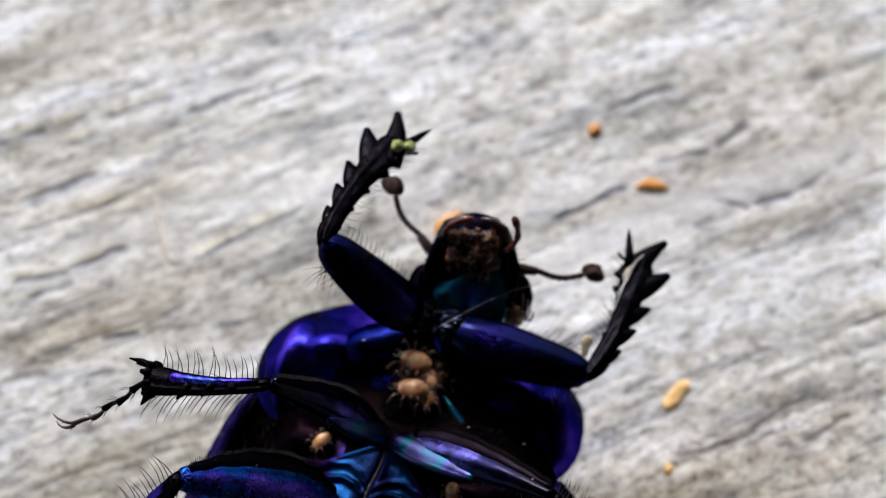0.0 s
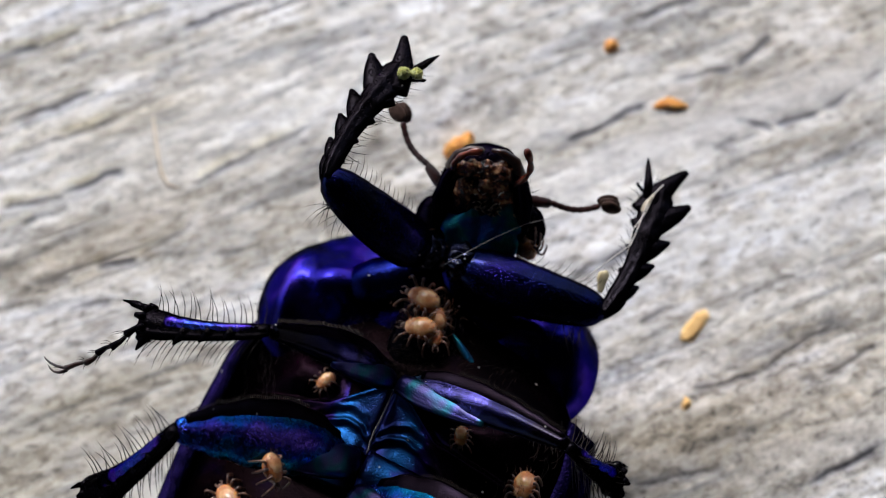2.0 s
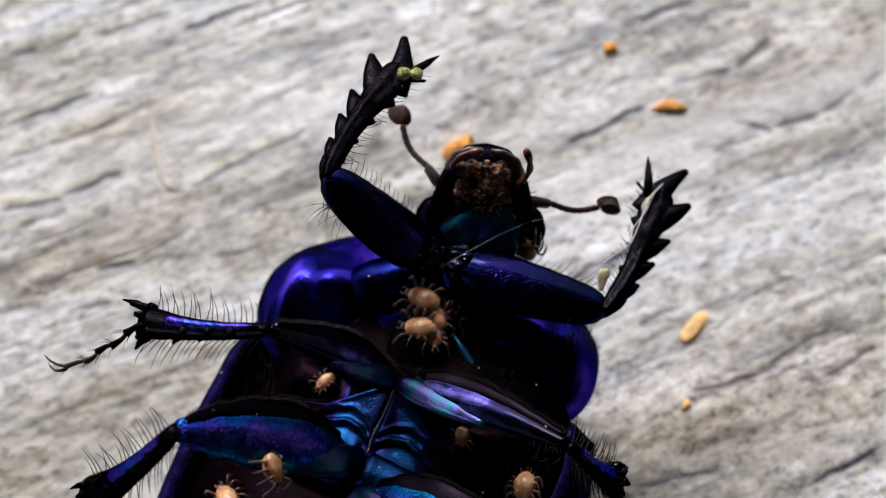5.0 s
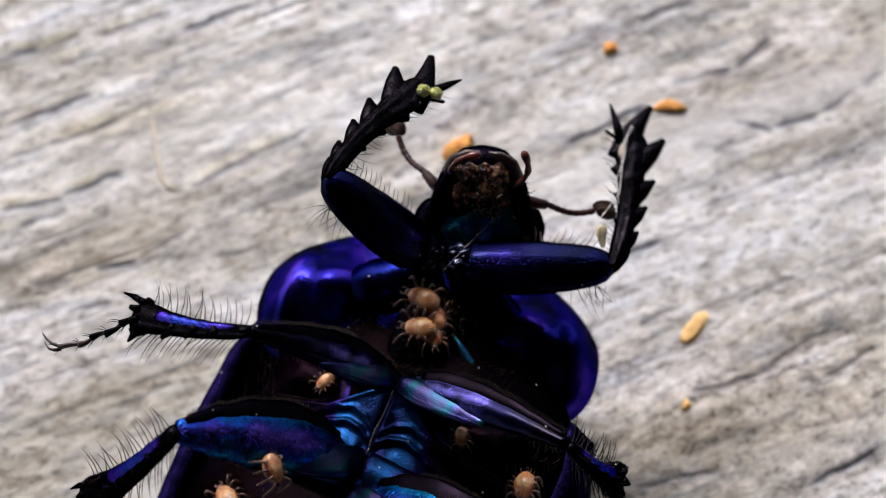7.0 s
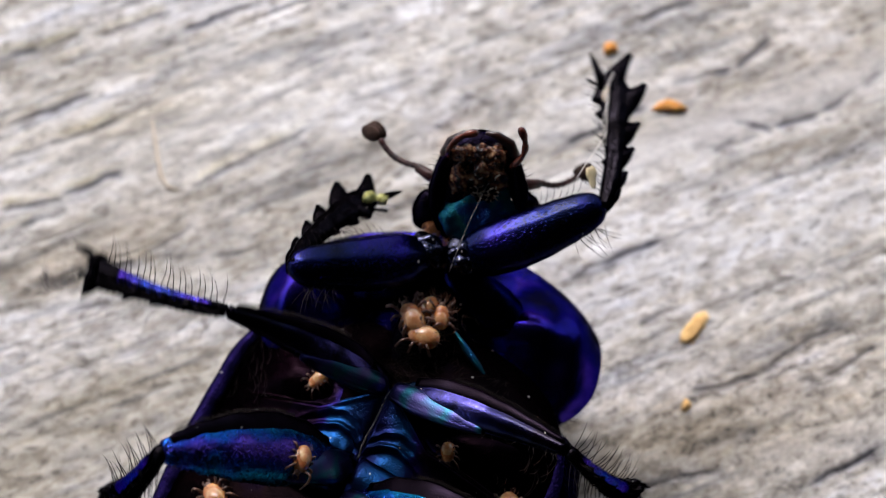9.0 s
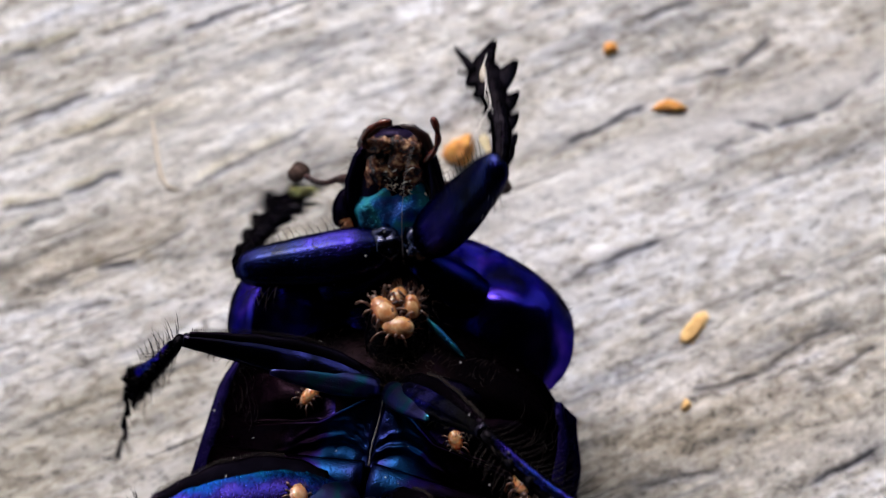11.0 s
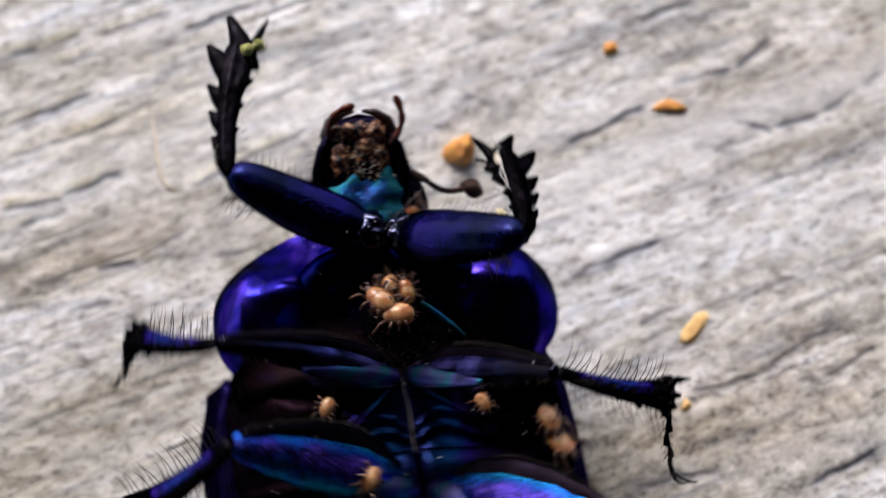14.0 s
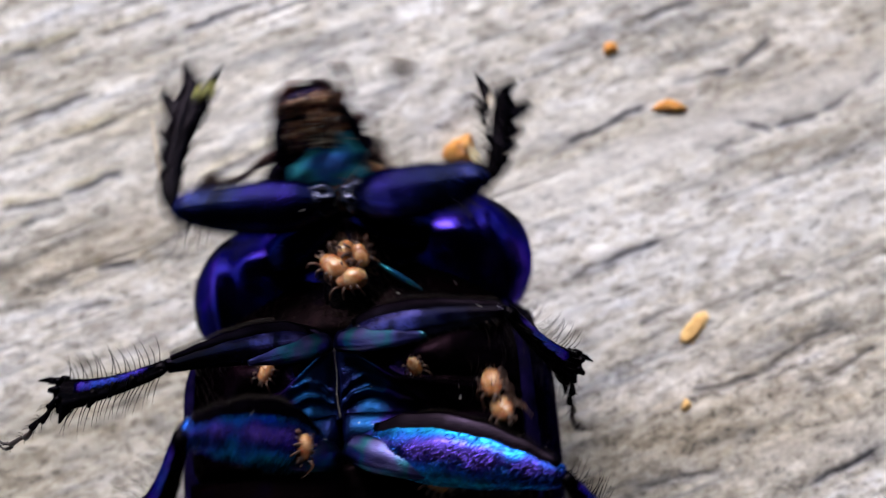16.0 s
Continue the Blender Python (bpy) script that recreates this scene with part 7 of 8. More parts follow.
    walk(leg["femur_MR"], posed([
        (0, 0.25, -0.1, 5.7, 17.5, -1, -95.2), (3, 0.25, -0.1, 5.7, 17.5, -1, -95.2), (4.2, 0.25, -0.1, 5.7, 17.5, -1, -95.2),
        (6, 0.25, -0.1, 5.7, 17.5, -1, -95.2), (6.3, 0.25, -0.1, 5.7, 17.5, -1, -95.2), (6.5, 0.25, -0.1, 5.7, 17.5, -1, -95.2),
        (7, 0.25, -0.1, 5.7, 17.5, -1, -95.2), (7.3, 0.25, -0.1, 5.7, 17.5, -1, -95.2), (7.5, 0.25, -0.1, 5.7, 17.5, -1, -95.2),
        (7.8, 0.25, -0.1, 5.7, 16.9, -1.2, -96.1), (8, 0.25, -0.1, 5.7, 16.6, -1.3, -96.7), (8.2, 0.25, -0.1, 5.7, 15.2, -1, -95),
        (8.5, 0.25, -0.1, 5.7, 17.9, -0.6, -93.6), (8.7, 0.25, -0.1, 5.7, 18.3, -0.4, -92.9), (9, 0.25, -0.1, 5.7, 17.5, -0.2, -91.3),
        (9.2, 0.25, -0.1, 5.7, 18.4, -0.1, -90.4), (9.6, 0.25, -0.1, 5.7, 38.2, 1.3, -99.5), (9.8, 0.25, -0.1, 5.7, 27.5, -0.3, -94.6),
        (10.1, 0.25, -0.1, 5.7, 54.6, 4.5, -116.7), (10.3, 0.25, -0.1, 5.7, 59.3, 6.6, -120.1), (10.6, 0.25, -0.1, 5.7, 69.3, 8.1, -121.9),
        (10.8, 0.25, -0.1, 5.7, 52.5, 2.8, -110.4), (11.1, 0.25, -0.1, 5.7, 47.4, 3.1, -116.6), (11.3, 0.25, -0.1, 5.7, 32.9, -0.6, -96.5),
        (11.5, 0.25, -0.1, 5.7, 30.6, -0.4, -98.1), (11.7, 0.25, -0.1, 5.7, 42.1, 0.5, -104.9), (12, 0.25, -0.1, 5.7, 57.2, 4.2, -110.3),
        (12.2, 0.25, -0.1, 5.7, 50.9, 2.2, -105.9), (12.5, 0.25, -0.1, 5.7, 43.5, 1.9, -112.3), (12.7, 0.25, -0.1, 5.7, 49.5, 1.5, -104.1),
        (13, 0.25, -0.1, 5.7, 41, 2, -104.3), (13.2, 0.25, -0.1, 5.7, 35.7, 1.4, -100.1), (13.5, 0.25, -0.1, 5.7, 38.2, 1.3, -99.5),
        (13.7, 0.25, -0.1, 5.7, 27.5, -0.3, -94.6), (14, 0.25, -0.1, 5.7, 54.6, 4.5, -116.7), (14.2, 0.25, -0.1, 5.7, 59.3, 6.6, -120.1),
        (14.5, 0.25, -0.1, 5.7, 69.3, 8.1, -121.9), (14.7, 0.25, -0.1, 5.7, 52.5, 2.8, -110.4), (15, 0.25, -0.1, 5.7, 47.4, 3.1, -116.6),
        (15.2, 0.25, -0.1, 5.7, 36.1, 1.4, -105.6), (15.5, 0.25, -0.1, 5.7, 40.4, 0.1, -92.8), (15.7, 0.25, -0.1, 5.7, 6.1, 0.5, -88.2),
        (16, 0.25, -0.1, 5.7, 24, -1.7, -97.4),
    ]))
    walk(leg["tibia_MR"], posed([
        (0, 5.19, -0.53, 7.26, -77.7, 3.7, -70.5), (3, 5.19, -0.53, 7.26, -77.7, 3.7, -70.5), (4.2, 5.19, -0.53, 7.26, -77.7, 3.7, -70.5),
        (6, 5.19, -0.53, 7.26, -77.7, 3.7, -70.5), (6.3, 5.19, -0.53, 7.26, -77.7, 3.7, -70.5), (6.5, 5.19, -0.53, 7.26, -77.7, 3.7, -70.5),
        (7, 5.19, -0.53, 7.26, -77.7, 3.7, -70.5), (7.3, 5.19, -0.53, 7.26, -77.7, 3.7, -70.5), (7.5, 5.19, -0.53, 7.26, -77.7, 3.7, -70.5),
        (7.8, 5.2, -0.6, 7.21, -77.7, 3.5, -71.6), (8, 5.2, -0.65, 7.18, -77.8, 3.4, -72.3), (8.2, 5.25, -0.51, 7.06, -72.7, 1.1, -84.1),
        (8.5, 5.19, -0.39, 7.3, -70.8, 1.2, -82.1), (8.7, 5.18, -0.33, 7.33, -70.5, 1.3, -81.5), (9, 5.21, -0.21, 7.27, -67.7, 1.6, -79.1),
        (9.2, 5.18, -0.13, 7.35, -44.4, 1.2, -81.3), (9.6, 4.27, -0.85, 8.92, -15.8, 0.8, -95.5), (9.8, 4.85, -0.46, 8.1, -27.7, -0.2, -93),
        (10.1, 2.79, -1.75, 9.92, -26.5, 1.8, -100.2), (10.3, 2.29, -1.87, 10.14, -28.7, 3.9, -107.3), (10.6, 1.45, -1.65, 10.52, -13.8, 6.1, -113.5),
        (10.8, 3.15, -1.39, 9.82, -35.9, 3.6, -117), (11.1, 3.3, -1.86, 9.52, 0.4, 3.3, -117.6), (11.3, 4.59, -0.57, 8.52, -21.9, -0.4, -94.4),
        (11.5, 4.69, -0.71, 8.34, -22.5, -0.6, -101.4), (11.7, 3.97, -1.13, 9.19, -44.3, 0.4, -100.5), (12, 2.78, -1.38, 10.06, -21, 1.5, -96.8),
        (12.2, 3.36, -1.15, 9.73, -34.2, 1.3, -99.1), (12.5, 3.69, -1.64, 9.28, -43.4, 0.3, -93.8), (12.7, 3.5, -1.02, 9.65, -28, 0.6, -95.4),
        (13, 4.02, -1.18, 9.11, -31.7, 0.5, -93.5), (13.2, 4.39, -0.91, 8.74, -30.6, 0.8, -96), (13.5, 4.27, -0.85, 8.92, -15.8, 0.8, -95.5),
        (13.7, 4.85, -0.46, 8.1, -27.7, -0.2, -93), (14, 2.79, -1.75, 9.92, -26.5, 1.8, -100.2), (14.2, 2.29, -1.87, 10.14, -28.7, 3.9, -107.3),
        (14.5, 1.45, -1.65, 10.52, -13.8, 6.1, -113.5), (14.7, 3.15, -1.39, 9.82, -35.9, 3.6, -117), (15, 3.3, -1.86, 9.52, 0.4, 3.3, -117.6),
        (15.2, 4.28, -1.3, 8.76, -27.2, 0.6, -97.1), (15.5, 4.21, -0.3, 9.07, -56.2, -0.6, -71.7), (15.7, 5.42, 0.06, 6.25, -78.8, 3.6, -75.5),
        (16, 4.97, -0.65, 7.81, -71.1, -5, -112.2),
    ]))
    walk(leg["tarsus_R"], posed([
        (0, 5.8, -0.08, 3.94, -84, -2.5, -102.9), (3, 5.8, -0.08, 3.94, -84, -2.5, -102.9), (4.2, 5.8, -0.08, 3.94, -84, -2.5, -102.9),
        (6, 5.8, -0.08, 3.94, -84, -2.5, -102.9), (6.3, 5.8, -0.08, 3.94, -84, -2.5, -102.9), (6.5, 5.8, -0.08, 3.94, -84, -2.5, -102.9),
        (7, 5.8, -0.08, 3.94, -84, -2.5, -102.9), (7.3, 5.8, -0.08, 3.94, -84, -2.5, -102.9), (7.5, 5.8, -0.08, 3.94, -84, -2.5, -102.9),
        (7.8, 5.82, -0.18, 3.9, -83.9, -2.7, -103.9), (8, 5.83, -0.24, 3.87, -83.9, -2.8, -104.6), (8.2, 6.25, -0.34, 3.82, -76, 0.2, -89.2),
        (8.5, 6.29, -0.17, 4.09, -74, 0.4, -87.2), (8.7, 6.29, -0.09, 4.13, -73.7, 0.5, -86.6), (9, 6.46, 0.12, 4.12, -68.3, 2, -76),
        (9.2, 7.58, 0.28, 4.97, -71.8, 1.9, -76.3), (9.6, 7.53, -1.15, 7.99, -56.4, 5.5, -133.2), (9.8, 7.85, -0.62, 6.52, -68.9, -2.6, -130.7),
        (10.1, 5.79, -2.24, 8.41, -50.2, 10, 176.4), (10.3, 5.17, -2.65, 8.51, -55.4, 12.9, 171.8), (10.6, 4.51, -2.89, 9.71, -61.5, 13.4, -152.4),
        (10.8, 5.66, -2.53, 7.83, -59.1, 6.2, -140.8), (11.1, 6.32, -3.44, 9.54, -64, 3.8, -122.8), (11.3, 7.74, -0.82, 7.26, -77.5, -1.9, -112.7),
        (11.5, 7.76, -1.35, 7.04, -72.4, -0.8, -105.6), (11.7, 6.36, -1.55, 6.81, -78.7, 2, -177.4), (12, 5.93, -1.73, 8.84, -64.4, 11, -156.7),
        (12.2, 6.14, -1.55, 7.83, -64.6, 5.5, -133.5), (12.5, 6.16, -1.79, 6.94, -77, 4.8, -162.6), (12.7, 6.49, -1.29, 8.06, -73.7, 4.6, -139.9),
        (13, 6.91, -1.34, 7.32, -72.1, 7.9, -171.7), (13.2, 7.31, -1.19, 7, -63.2, 7, -150.6), (13.5, 7.53, -1.15, 7.99, -56.4, 5.5, -133.2),
        (13.7, 7.85, -0.62, 6.52, -68.9, -2.6, -130.7), (14, 5.79, -2.24, 8.41, -50.2, 10, 176.4), (14.2, 5.17, -2.65, 8.51, -55.4, 12.9, 171.8),
        (14.5, 4.51, -2.89, 9.71, -61.5, 13.4, -152.4), (14.7, 5.66, -2.53, 7.83, -59.1, 6.2, -140.8), (15, 6.32, -3.44, 9.54, -64, 3.8, -122.8),
        (15.2, 7.28, -1.66, 7.21, -31.5, 3.7, -138), (15.5, 6.01, 0.27, 6.24, -61, 1.9, -160.4), (15.7, 6, 0.43, 2.92, -48.2, -12.5, 152.3),
        (16, 5.89, -1.32, 4.61, -68.1, -13, -177),
    ]))
    hind_thigh = posed([
        (0, -0.35, -2.3, 5.5, 58.4, -5.5, 119.6), (3, -0.35, -2.3, 5.5, 58.3, -5.5, 120), (4.2, -0.35, -2.3, 5.5, 58.3, -5.6, 120.1),
        (6, -0.35, -2.3, 5.5, 58.3, -5.6, 120.4), (6.3, -0.35, -2.3, 5.5, 58.3, -5.6, 120.4), (6.5, -0.35, -2.3, 5.5, 58.2, -5.6, 120.4),
        (7, -0.35, -2.3, 5.5, 58.2, -5.6, 120.5), (7.3, -0.35, -2.3, 5.5, 58.2, -5.6, 120.5), (7.5, -0.35, -2.3, 5.5, 56.7, -6, 123),
        (7.8, -0.35, -2.3, 5.5, 53.3, -6.1, 123.1), (8, -0.35, -2.3, 5.5, 47.9, -6.3, 124.5), (8.2, -0.35, -2.3, 5.5, 54.2, -8, 136.1),
        (8.5, -0.35, -2.3, 5.5, 52.6, -7.2, 142.8), (8.7, -0.35, -2.3, 5.5, 49.3, -6.5, 137.7), (9, -0.35, -2.3, 5.5, 53.5, -5, 127.2),
        (9.2, -0.35, -2.3, 5.5, 55.3, -4.5, 123.7), (9.6, -0.35, -2.42, 5.5, 37.6, 2.8, 110.7), (9.8, -0.35, -2.49, 5.5, 57.9, -0.9, 102.8),
        (10.1, -0.35, -2.58, 5.5, 36.1, -2, 78.6), (10.3, -0.35, -2.64, 5.5, 24.4, -1.6, 83.1), (10.6, -0.35, -2.73, 5.5, 23.3, 4, 105.3),
        (10.8, -0.35, -2.8, 5.5, 44.1, 4.6, 124.6), (11.1, -0.35, -2.89, 5.5, 39.4, 3.8, 123.2), (11.3, -0.35, -2.95, 5.5, 57.7, -1.2, 104.2),
        (11.5, -0.35, -2.95, 5.5, 58.5, -0.2, 93.8), (11.7, -0.35, -2.95, 5.5, 52.4, -0.1, 86.7), (12, -0.35, -2.95, 5.5, 33.1, 0.2, 90.8),
        (12.2, -0.35, -2.95, 5.5, 39.4, 1.4, 100.1), (12.5, -0.35, -2.95, 5.5, 39.4, 2.7, 123.2), (12.7, -0.35, -2.95, 5.5, 38.6, 3, 120.4),
        (13, -0.35, -2.95, 5.5, 38.5, 3.8, 118.2), (13.2, -0.35, -2.95, 5.5, 37.6, 3.7, 117.7), (13.5, -0.35, -2.95, 5.5, 37.6, 2.8, 110.7),
        (13.7, -0.35, -2.95, 5.5, 57.9, -0.9, 102.8), (14, -0.35, -2.95, 5.5, 36.1, -2, 78.6), (14.2, -0.35, -2.95, 5.5, 24.4, -1.6, 83.1),
        (14.5, -0.35, -2.95, 5.5, 23.3, 4, 105.3), (14.7, -0.35, -2.95, 5.5, 44.1, 4.6, 124.6), (15, -0.35, -2.95, 5.5, 39.4, 3.8, 123.2),
        (15.2, -0.35, -2.95, 5.5, 41.7, 3.1, 128.8), (15.5, -0.35, -2.95, 5.5, 48.2, 1.4, 133.6), (15.7, -0.35, -2.95, 5.5, 58.5, -8.9, 129.1),
        (16, -0.35, -2.95, 5.5, 70.3, -2.2, 99.6),
    ])
    walk(leg["femur_HL"], hind_thigh)
    walk(leg["tibia_HL"], posed([
        (0, -2.76, -4.21, 10.42, -44.6, -7.4, 132.3), (3, -2.75, -4.23, 10.41, -44.7, -7.4, 131.6), (4.2, -2.75, -4.24, 10.41, -44.7, -7.3, 131.4),
        (6, -2.74, -4.26, 10.41, -44.7, -7.3, 131), (6.3, -2.74, -4.26, 10.41, -44.7, -7.3, 131), (6.5, -2.74, -4.26, 10.41, -44.7, -7.3, 130.9),
        (7, -2.73, -4.27, 10.41, -44.7, -7.2, 130.8), (7.3, -2.73, -4.27, 10.41, -44.7, -7.2, 130.7), (7.5, -2.74, -4.46, 10.32, -47.8, -7.1, 130),
        (7.8, -2.98, -4.61, 10.12, -50.5, -6.3, 124.5), (8, -3.29, -4.89, 9.78, -56.4, -4.6, 114.3), (8.2, -2.23, -5.2, 10.16, -55.1, -6.5, 125.9),
        (8.5, -2.02, -5.46, 10.07, -58.2, -5.9, 130.9), (8.7, -2.53, -5.43, 9.87, -61.6, -5, 124.9), (9, -2.85, -4.71, 10.15, -59, -5, 126.7),
        (9.2, -2.89, -4.44, 10.25, -50.3, -5, 128.3), (9.6, -4.71, -3.88, 9.04, -70.9, 2.8, 110.5), (9.8, -3.34, -3.24, 10.41, -57.8, -2.5, 129.3),
        (10.1, -4.97, -1.77, 8.92, -55.4, 1.7, 99.9), (10.3, -5.6, -2.07, 7.89, -64.5, -3.4, 74.9), (10.6, -5.53, -3.98, 7.79, -74.9, 5.3, 110.4),
        (10.8, -3.96, -4.9, 9.52, -69.9, 2.9, 111.2), (11.1, -4.24, -5.14, 9.17, -70.5, 2.4, 110.2), (11.3, -3.33, -3.81, 10.4, -61.9, -2.9, 125.5),
        (11.5, -3.37, -3.17, 10.44, -46.8, -1.7, 125), (11.7, -3.89, -2.75, 10.09, -37, 0.9, 116.7), (12, -5.21, -3.01, 8.66, -40.9, 2.7, 102.9),
        (12.2, -4.78, -3.65, 9.18, -48.5, 1.4, 100.2), (12.5, -4.2, -5.26, 9.18, -70.9, 1.4, 106.4), (12.7, -4.36, -5.08, 9.11, -70.1, 1.3, 102.6),
        (13, -4.46, -4.88, 9.1, -70, 2, 104.5), (13.2, -4.52, -4.88, 9.04, -71.7, 2.2, 105.9), (13.5, -4.71, -4.41, 9.04, -70.9, 2.8, 110.5),
        (13.7, -3.34, -3.7, 10.41, -57.8, -2.5, 129.3), (14, -4.97, -2.14, 8.92, -55.4, 1.7, 99.9), (14.2, -5.6, -2.38, 7.89, -64.5, -3.4, 74.9),
        (14.5, -5.53, -4.2, 7.79, -74.9, 5.3, 110.4), (14.7, -3.96, -5.05, 9.52, -69.9, 2.9, 111.2), (15, -4.24, -5.2, 9.17, -70.5, 2.4, 110.2),
        (15.2, -3.86, -5.49, 9.36, -69, 1.5, 107.4), (15.5, -3.22, -5.54, 9.82, -65.3, 0.9, 116.8), (15.7, -2.22, -5.46, 10.38, -57.2, -5, 110.4),
        (16, -2.24, -3.48, 10.96, -55.1, -8.3, 129.4),
    ]))
    walk(leg["femur_HR"], posed([
        (0, 0.35, -3.1, 5.5, 22, -1.5, -97.7), (3, 0.35, -3.1, 5.5, 22.3, -1.4, -97.4), (4.2, 0.35, -3.1, 5.5, 22.5, -1.4, -97.2),
        (6, 0.35, -3.1, 5.5, 22.7, -1.4, -97), (6.3, 0.35, -3.1, 5.5, 22.7, -1.3, -97), (6.5, 0.35, -3.1, 5.5, 22.7, -1.3, -96.9),
        (7, 0.35, -3.1, 5.5, 22.8, -1.3, -96.9), (7.3, 0.35, -3.1, 5.5, 22.8, -1.3, -96.8), (7.5, 0.35, -3.1, 5.5, 22.9, -1.3, -96.8),
        (7.8, 0.35, -3.1, 5.5, 23.1, -1.5, -97.9), (8, 0.35, -3.1, 5.5, 23.3, -1.7, -98.6), (8.2, 0.35, -3.1, 5.5, 22.1, -1, -95.4),
        (8.5, 0.35, -3.1, 5.5, 23.3, -0.5, -93.5), (8.7, 0.35, -3.1, 5.5, 23.3, -0.4, -92.6), (9, 0.35, -3.1, 5.5, 23.3, -0.2, -91.4),
        (9.2, 0.35, -3.1, 5.5, 23.3, -0.2, -91.7), (9.6, 0.35, -3.1, 5.5, 53.3, 2.3, -106.6), (9.8, 0.35, -3.1, 5.5, 41.5, -0.9, -102.3),
        (10.1, 0.35, -3.1, 5.5, 46.4, 5.2, -121), (10.3, 0.35, -3.1, 5.5, 61.7, 9.7, -137.7), (10.6, 0.35, -3.1, 5.5, 62.2, 11.2, -137.8),
        (10.8, 0.35, -3.1, 5.5, 54.8, 4.5, -123.7), (11.1, 0.35, -3.1, 5.5, 44.1, 3.2, -116.9), (11.3, 0.35, -3.1, 5.5, 39.4, -1.1, -103.1),
        (11.5, 0.35, -3.1, 5.5, 40.2, -0.5, -100.2), (11.7, 0.35, -3.1, 5.5, 46.3, 0.6, -106.7), (12, 0.35, -3.1, 5.5, 62.3, 5.4, -116.2),
        (12.2, 0.35, -3.1, 5.5, 56.7, 3.1, -112.6), (12.5, 0.35, -3.1, 5.5, 52.5, 2.2, -116), (12.7, 0.35, -3.1, 5.5, 55.9, 2.7, -116.5),
        (13, 0.35, -3.1, 5.5, 61.4, 3.5, -116.1), (13.2, 0.35, -3.1, 5.5, 58.6, 3, -112.2), (13.5, 0.35, -3.1, 5.5, 53.3, 2.3, -106.6),
        (13.7, 0.35, -3.1, 5.5, 41.5, -0.9, -102.3), (14, 0.35, -3.1, 5.5, 46.4, 5.2, -121), (14.2, 0.35, -3.1, 5.5, 61.7, 9.7, -137.7),
        (14.5, 0.35, -2.8, 5.5, 62.2, 11.2, -137.8), (14.7, 0.35, -2.8, 5.5, 54.8, 4.5, -123.7), (15, 0.35, -2.8, 5.5, 44.1, 3.2, -116.9),
        (15.2, 0.35, -2.8, 5.5, 49.7, 0.9, -100), (15.5, 0.35, -2.8, 5.5, 49.2, 0.2, -94.7), (15.7, 0.35, -2.8, 5.5, 19.4, -1.9, -97.7),
        (16, 0.35, -2.8, 5.5, 9.9, -4.3, -108.9),
    ]))
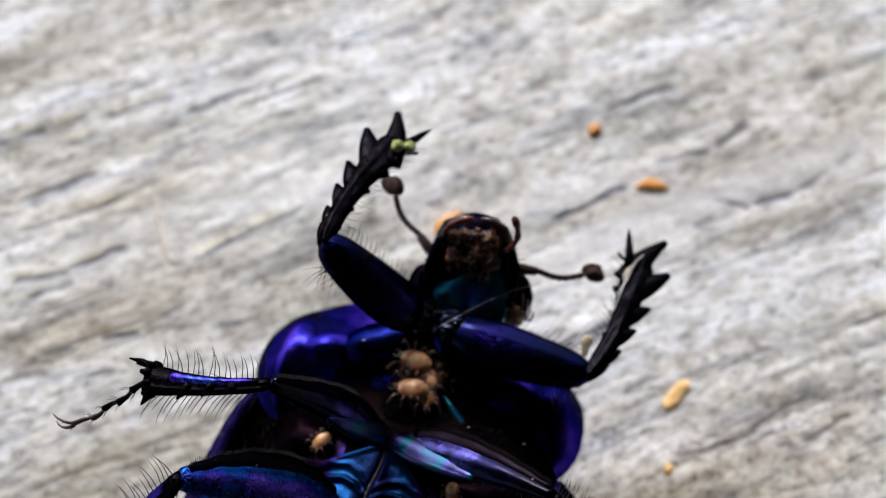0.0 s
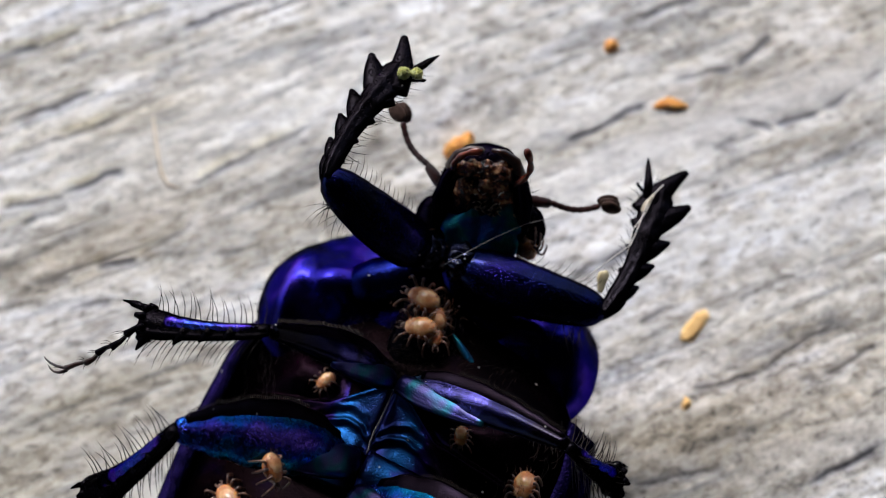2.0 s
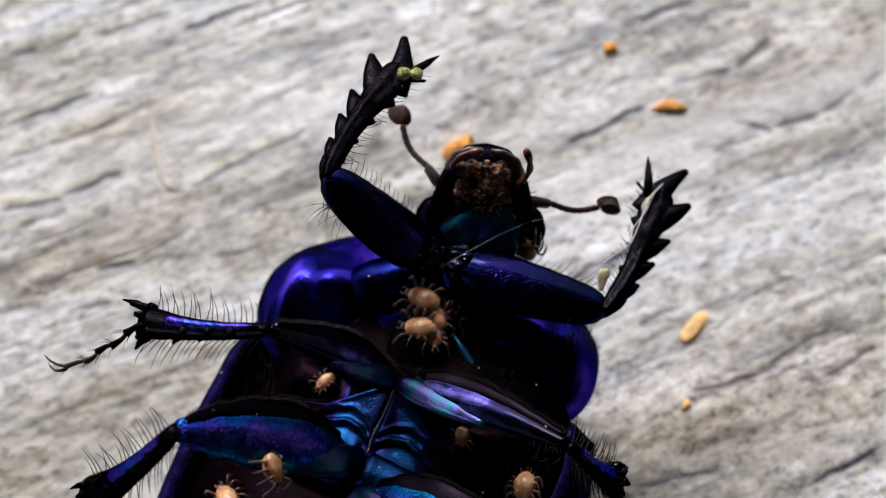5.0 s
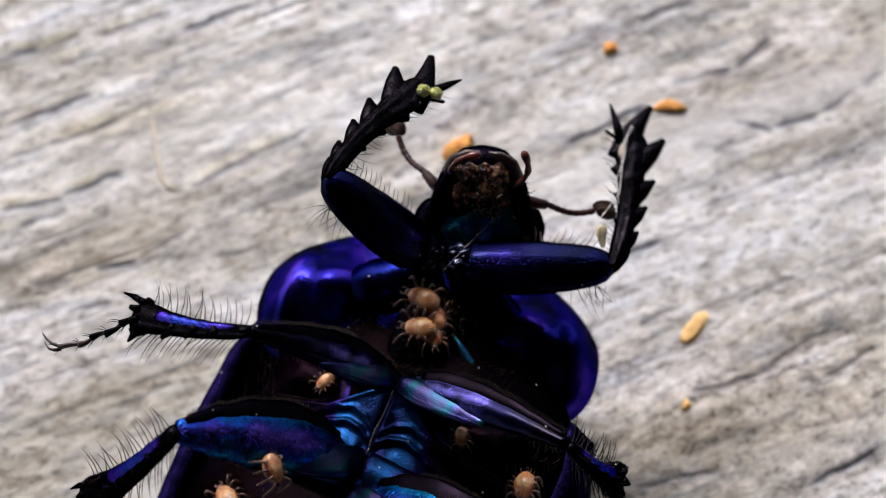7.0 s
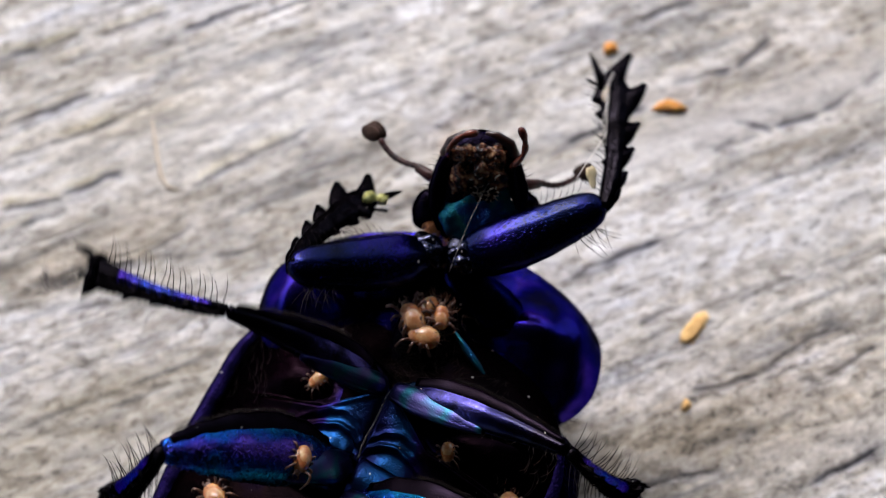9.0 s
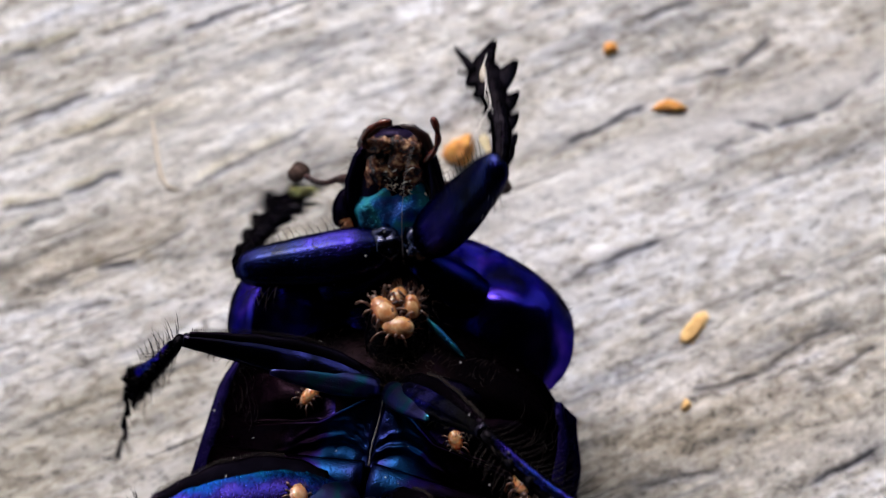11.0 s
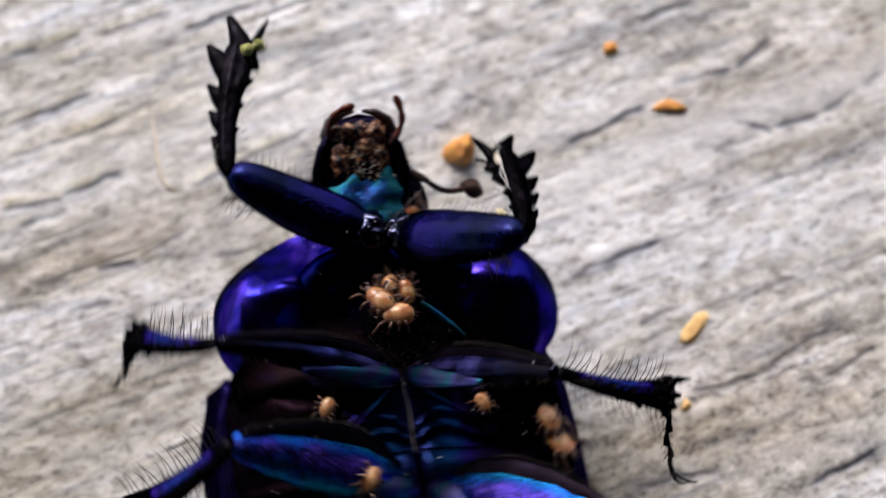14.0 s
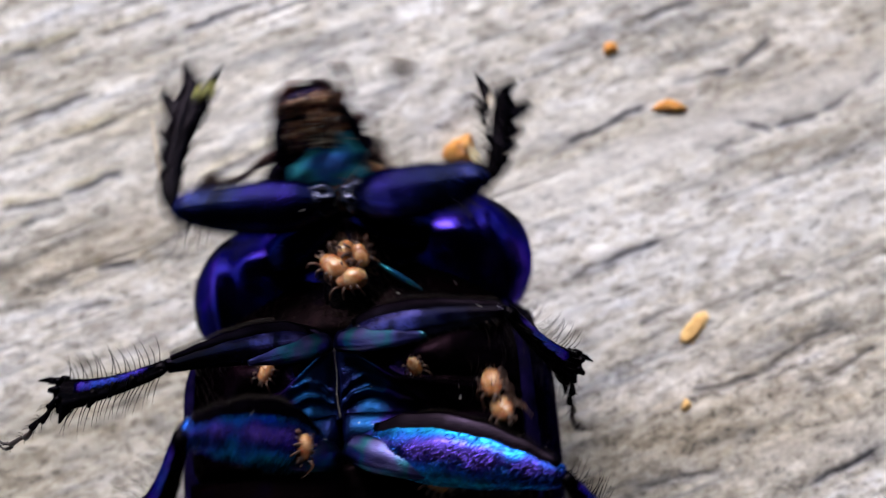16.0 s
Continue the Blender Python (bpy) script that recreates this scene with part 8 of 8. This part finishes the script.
    walk(leg["tibia_HR"], posed([
        (0, 5.69, -3.77, 7.67, -75.8, 2.2, -78.6), (3, 5.68, -3.73, 7.7, -75.8, 2.2, -78.5), (4.2, 5.67, -3.72, 7.72, -75.8, 2.2, -78.5),
        (6, 5.67, -3.7, 7.74, -75.8, 2.2, -78.4), (6.3, 5.67, -3.7, 7.74, -75.8, 2.2, -78.4), (6.5, 5.67, -3.69, 7.74, -75.8, 2.2, -78.4),
        (7, 5.66, -3.69, 7.75, -75.8, 2.2, -78.4), (7.3, 5.66, -3.68, 7.75, -75.8, 2.2, -78.4), (7.5, 5.66, -3.68, 7.75, -75.8, 2.2, -78.3),
        (7.8, 5.64, -3.77, 7.78, -75.9, 2.1, -79.3), (8, 5.63, -3.83, 7.79, -75.9, 1.9, -80), (8.2, 5.71, -3.56, 7.68, -75.8, 2.3, -78.1),
        (8.5, 5.67, -3.4, 7.79, -73.7, 2.2, -76.1), (8.7, 5.67, -3.33, 7.8, -73.4, 2.2, -75.6), (9, 5.68, -3.22, 7.79, -73, 2, -76.3),
        (9.2, 5.67, -3.25, 7.79, -72.7, 1.8, -76.7), (9.6, 3.62, -4.27, 10.15, -60.2, 2, -104.6), (9.8, 4.6, -3.97, 9.35, -70.7, -0.6, -98.9),
        (10.1, 3.59, -5.48, 9.68, -58, 4.3, -114.9), (10.3, 1.57, -5.71, 10.53, -55.1, 7.3, -123.5), (10.6, 1.43, -5.78, 10.53, -52.3, 3.3, -102.6),
        (10.8, 2.93, -5.26, 10.22, -59, 1.7, -102.4), (11.1, 3.96, -5.18, 9.53, -67.5, 3.9, -123.9), (11.3, 4.73, -4.04, 9.18, -72.6, 0, -89.5),
        (11.5, 4.72, -3.85, 9.24, -70.4, 0.1, -88.7), (11.7, 4.18, -4.29, 9.69, -65.3, 0.2, -94.9), (12, 2.55, -4.72, 10.61, -55.4, 1.9, -99.1),
        (12.2, 3.19, -4.57, 10.34, -59.3, 0.9, -96.8), (12.5, 3.44, -4.81, 10.1, -62.4, 0.5, -95.2), (12.7, 3.16, -4.75, 10.3, -61.4, 1, -99.1),
        (13, 2.7, -4.6, 10.58, -59.4, 2.2, -105.6), (13.2, 3.05, -4.48, 10.44, -59.7, 2.1, -105.2), (13.5, 3.62, -4.27, 10.15, -60.2, 2, -104.6),
        (13.7, 4.6, -3.97, 9.35, -70.7, -0.6, -98.9), (14, 3.59, -5.48, 9.68, -58, 4.3, -114.9), (14.2, 1.57, -5.71, 10.53, -55.1, 7.3, -123.5),
        (14.5, 1.43, -5.48, 10.53, -52.3, 3.3, -102.6), (14.7, 2.93, -4.96, 10.22, -59, 1.7, -102.4), (15, 3.96, -4.88, 9.53, -67.5, 3.9, -123.9),
        (15.2, 4.04, -3.51, 9.92, -64, 3.2, -129), (15.5, 4.12, -3.12, 9.89, -46.2, 0.6, -108.3), (15.7, 5.78, -3.47, 7.43, -67.5, 0, -90),
        (16, 5.78, -4.58, 6.49, -84.9, -3.1, -103.7),
    ]))
    # the left wing case is a little spread while the beetle leans over
    walk(wing_case_left, posed([
        (0, -0.62, 0, 0, 0, 0, 0), (7.5, -0.62, 0, 0, 0, 0, 0), (8.5, -0.36, 0, 0, 0, 0, 0), (9.2, -0.3, 0, 0, 0, 0, 0), (11.5, 0, 0, 0, 0, 0, 0), (16, 0, 0, 0, 0, 0, 0),
    ]))
    # what clings to the beetle goes with it
    for ob, (carrier, x, y, z, turn, lean, size, x2, y2, turn2) in mites:
        rows = []
        for (t, m), (_, f) in zip(body, {"head": skull, "thigh": hind_thigh}.get(carrier, front)):
            s = min(1.0, max(0.0, (t - 7.6) / 1.2))
            p = pose((x + (x2 - x) * s) * MM, (y + (y2 - y) * s) * MM, z * MM, lean, 0, turn + (turn2 - turn) * s)
            rows.append((t, m @ (p if carrier == "hind" else f @ p)))
        walk(ob, rows)
    walk(pollen, [(t, m @ p) for (t, m), (_, p) in zip(body, left_shin)])
    walk(fibre, [(t, m @ p) for (t, m), (_, p) in zip(body, right_shin)])
    walk(thread, [(t, m @ p) for (t, m), (_, p) in zip(body, right_thigh)])


motions()
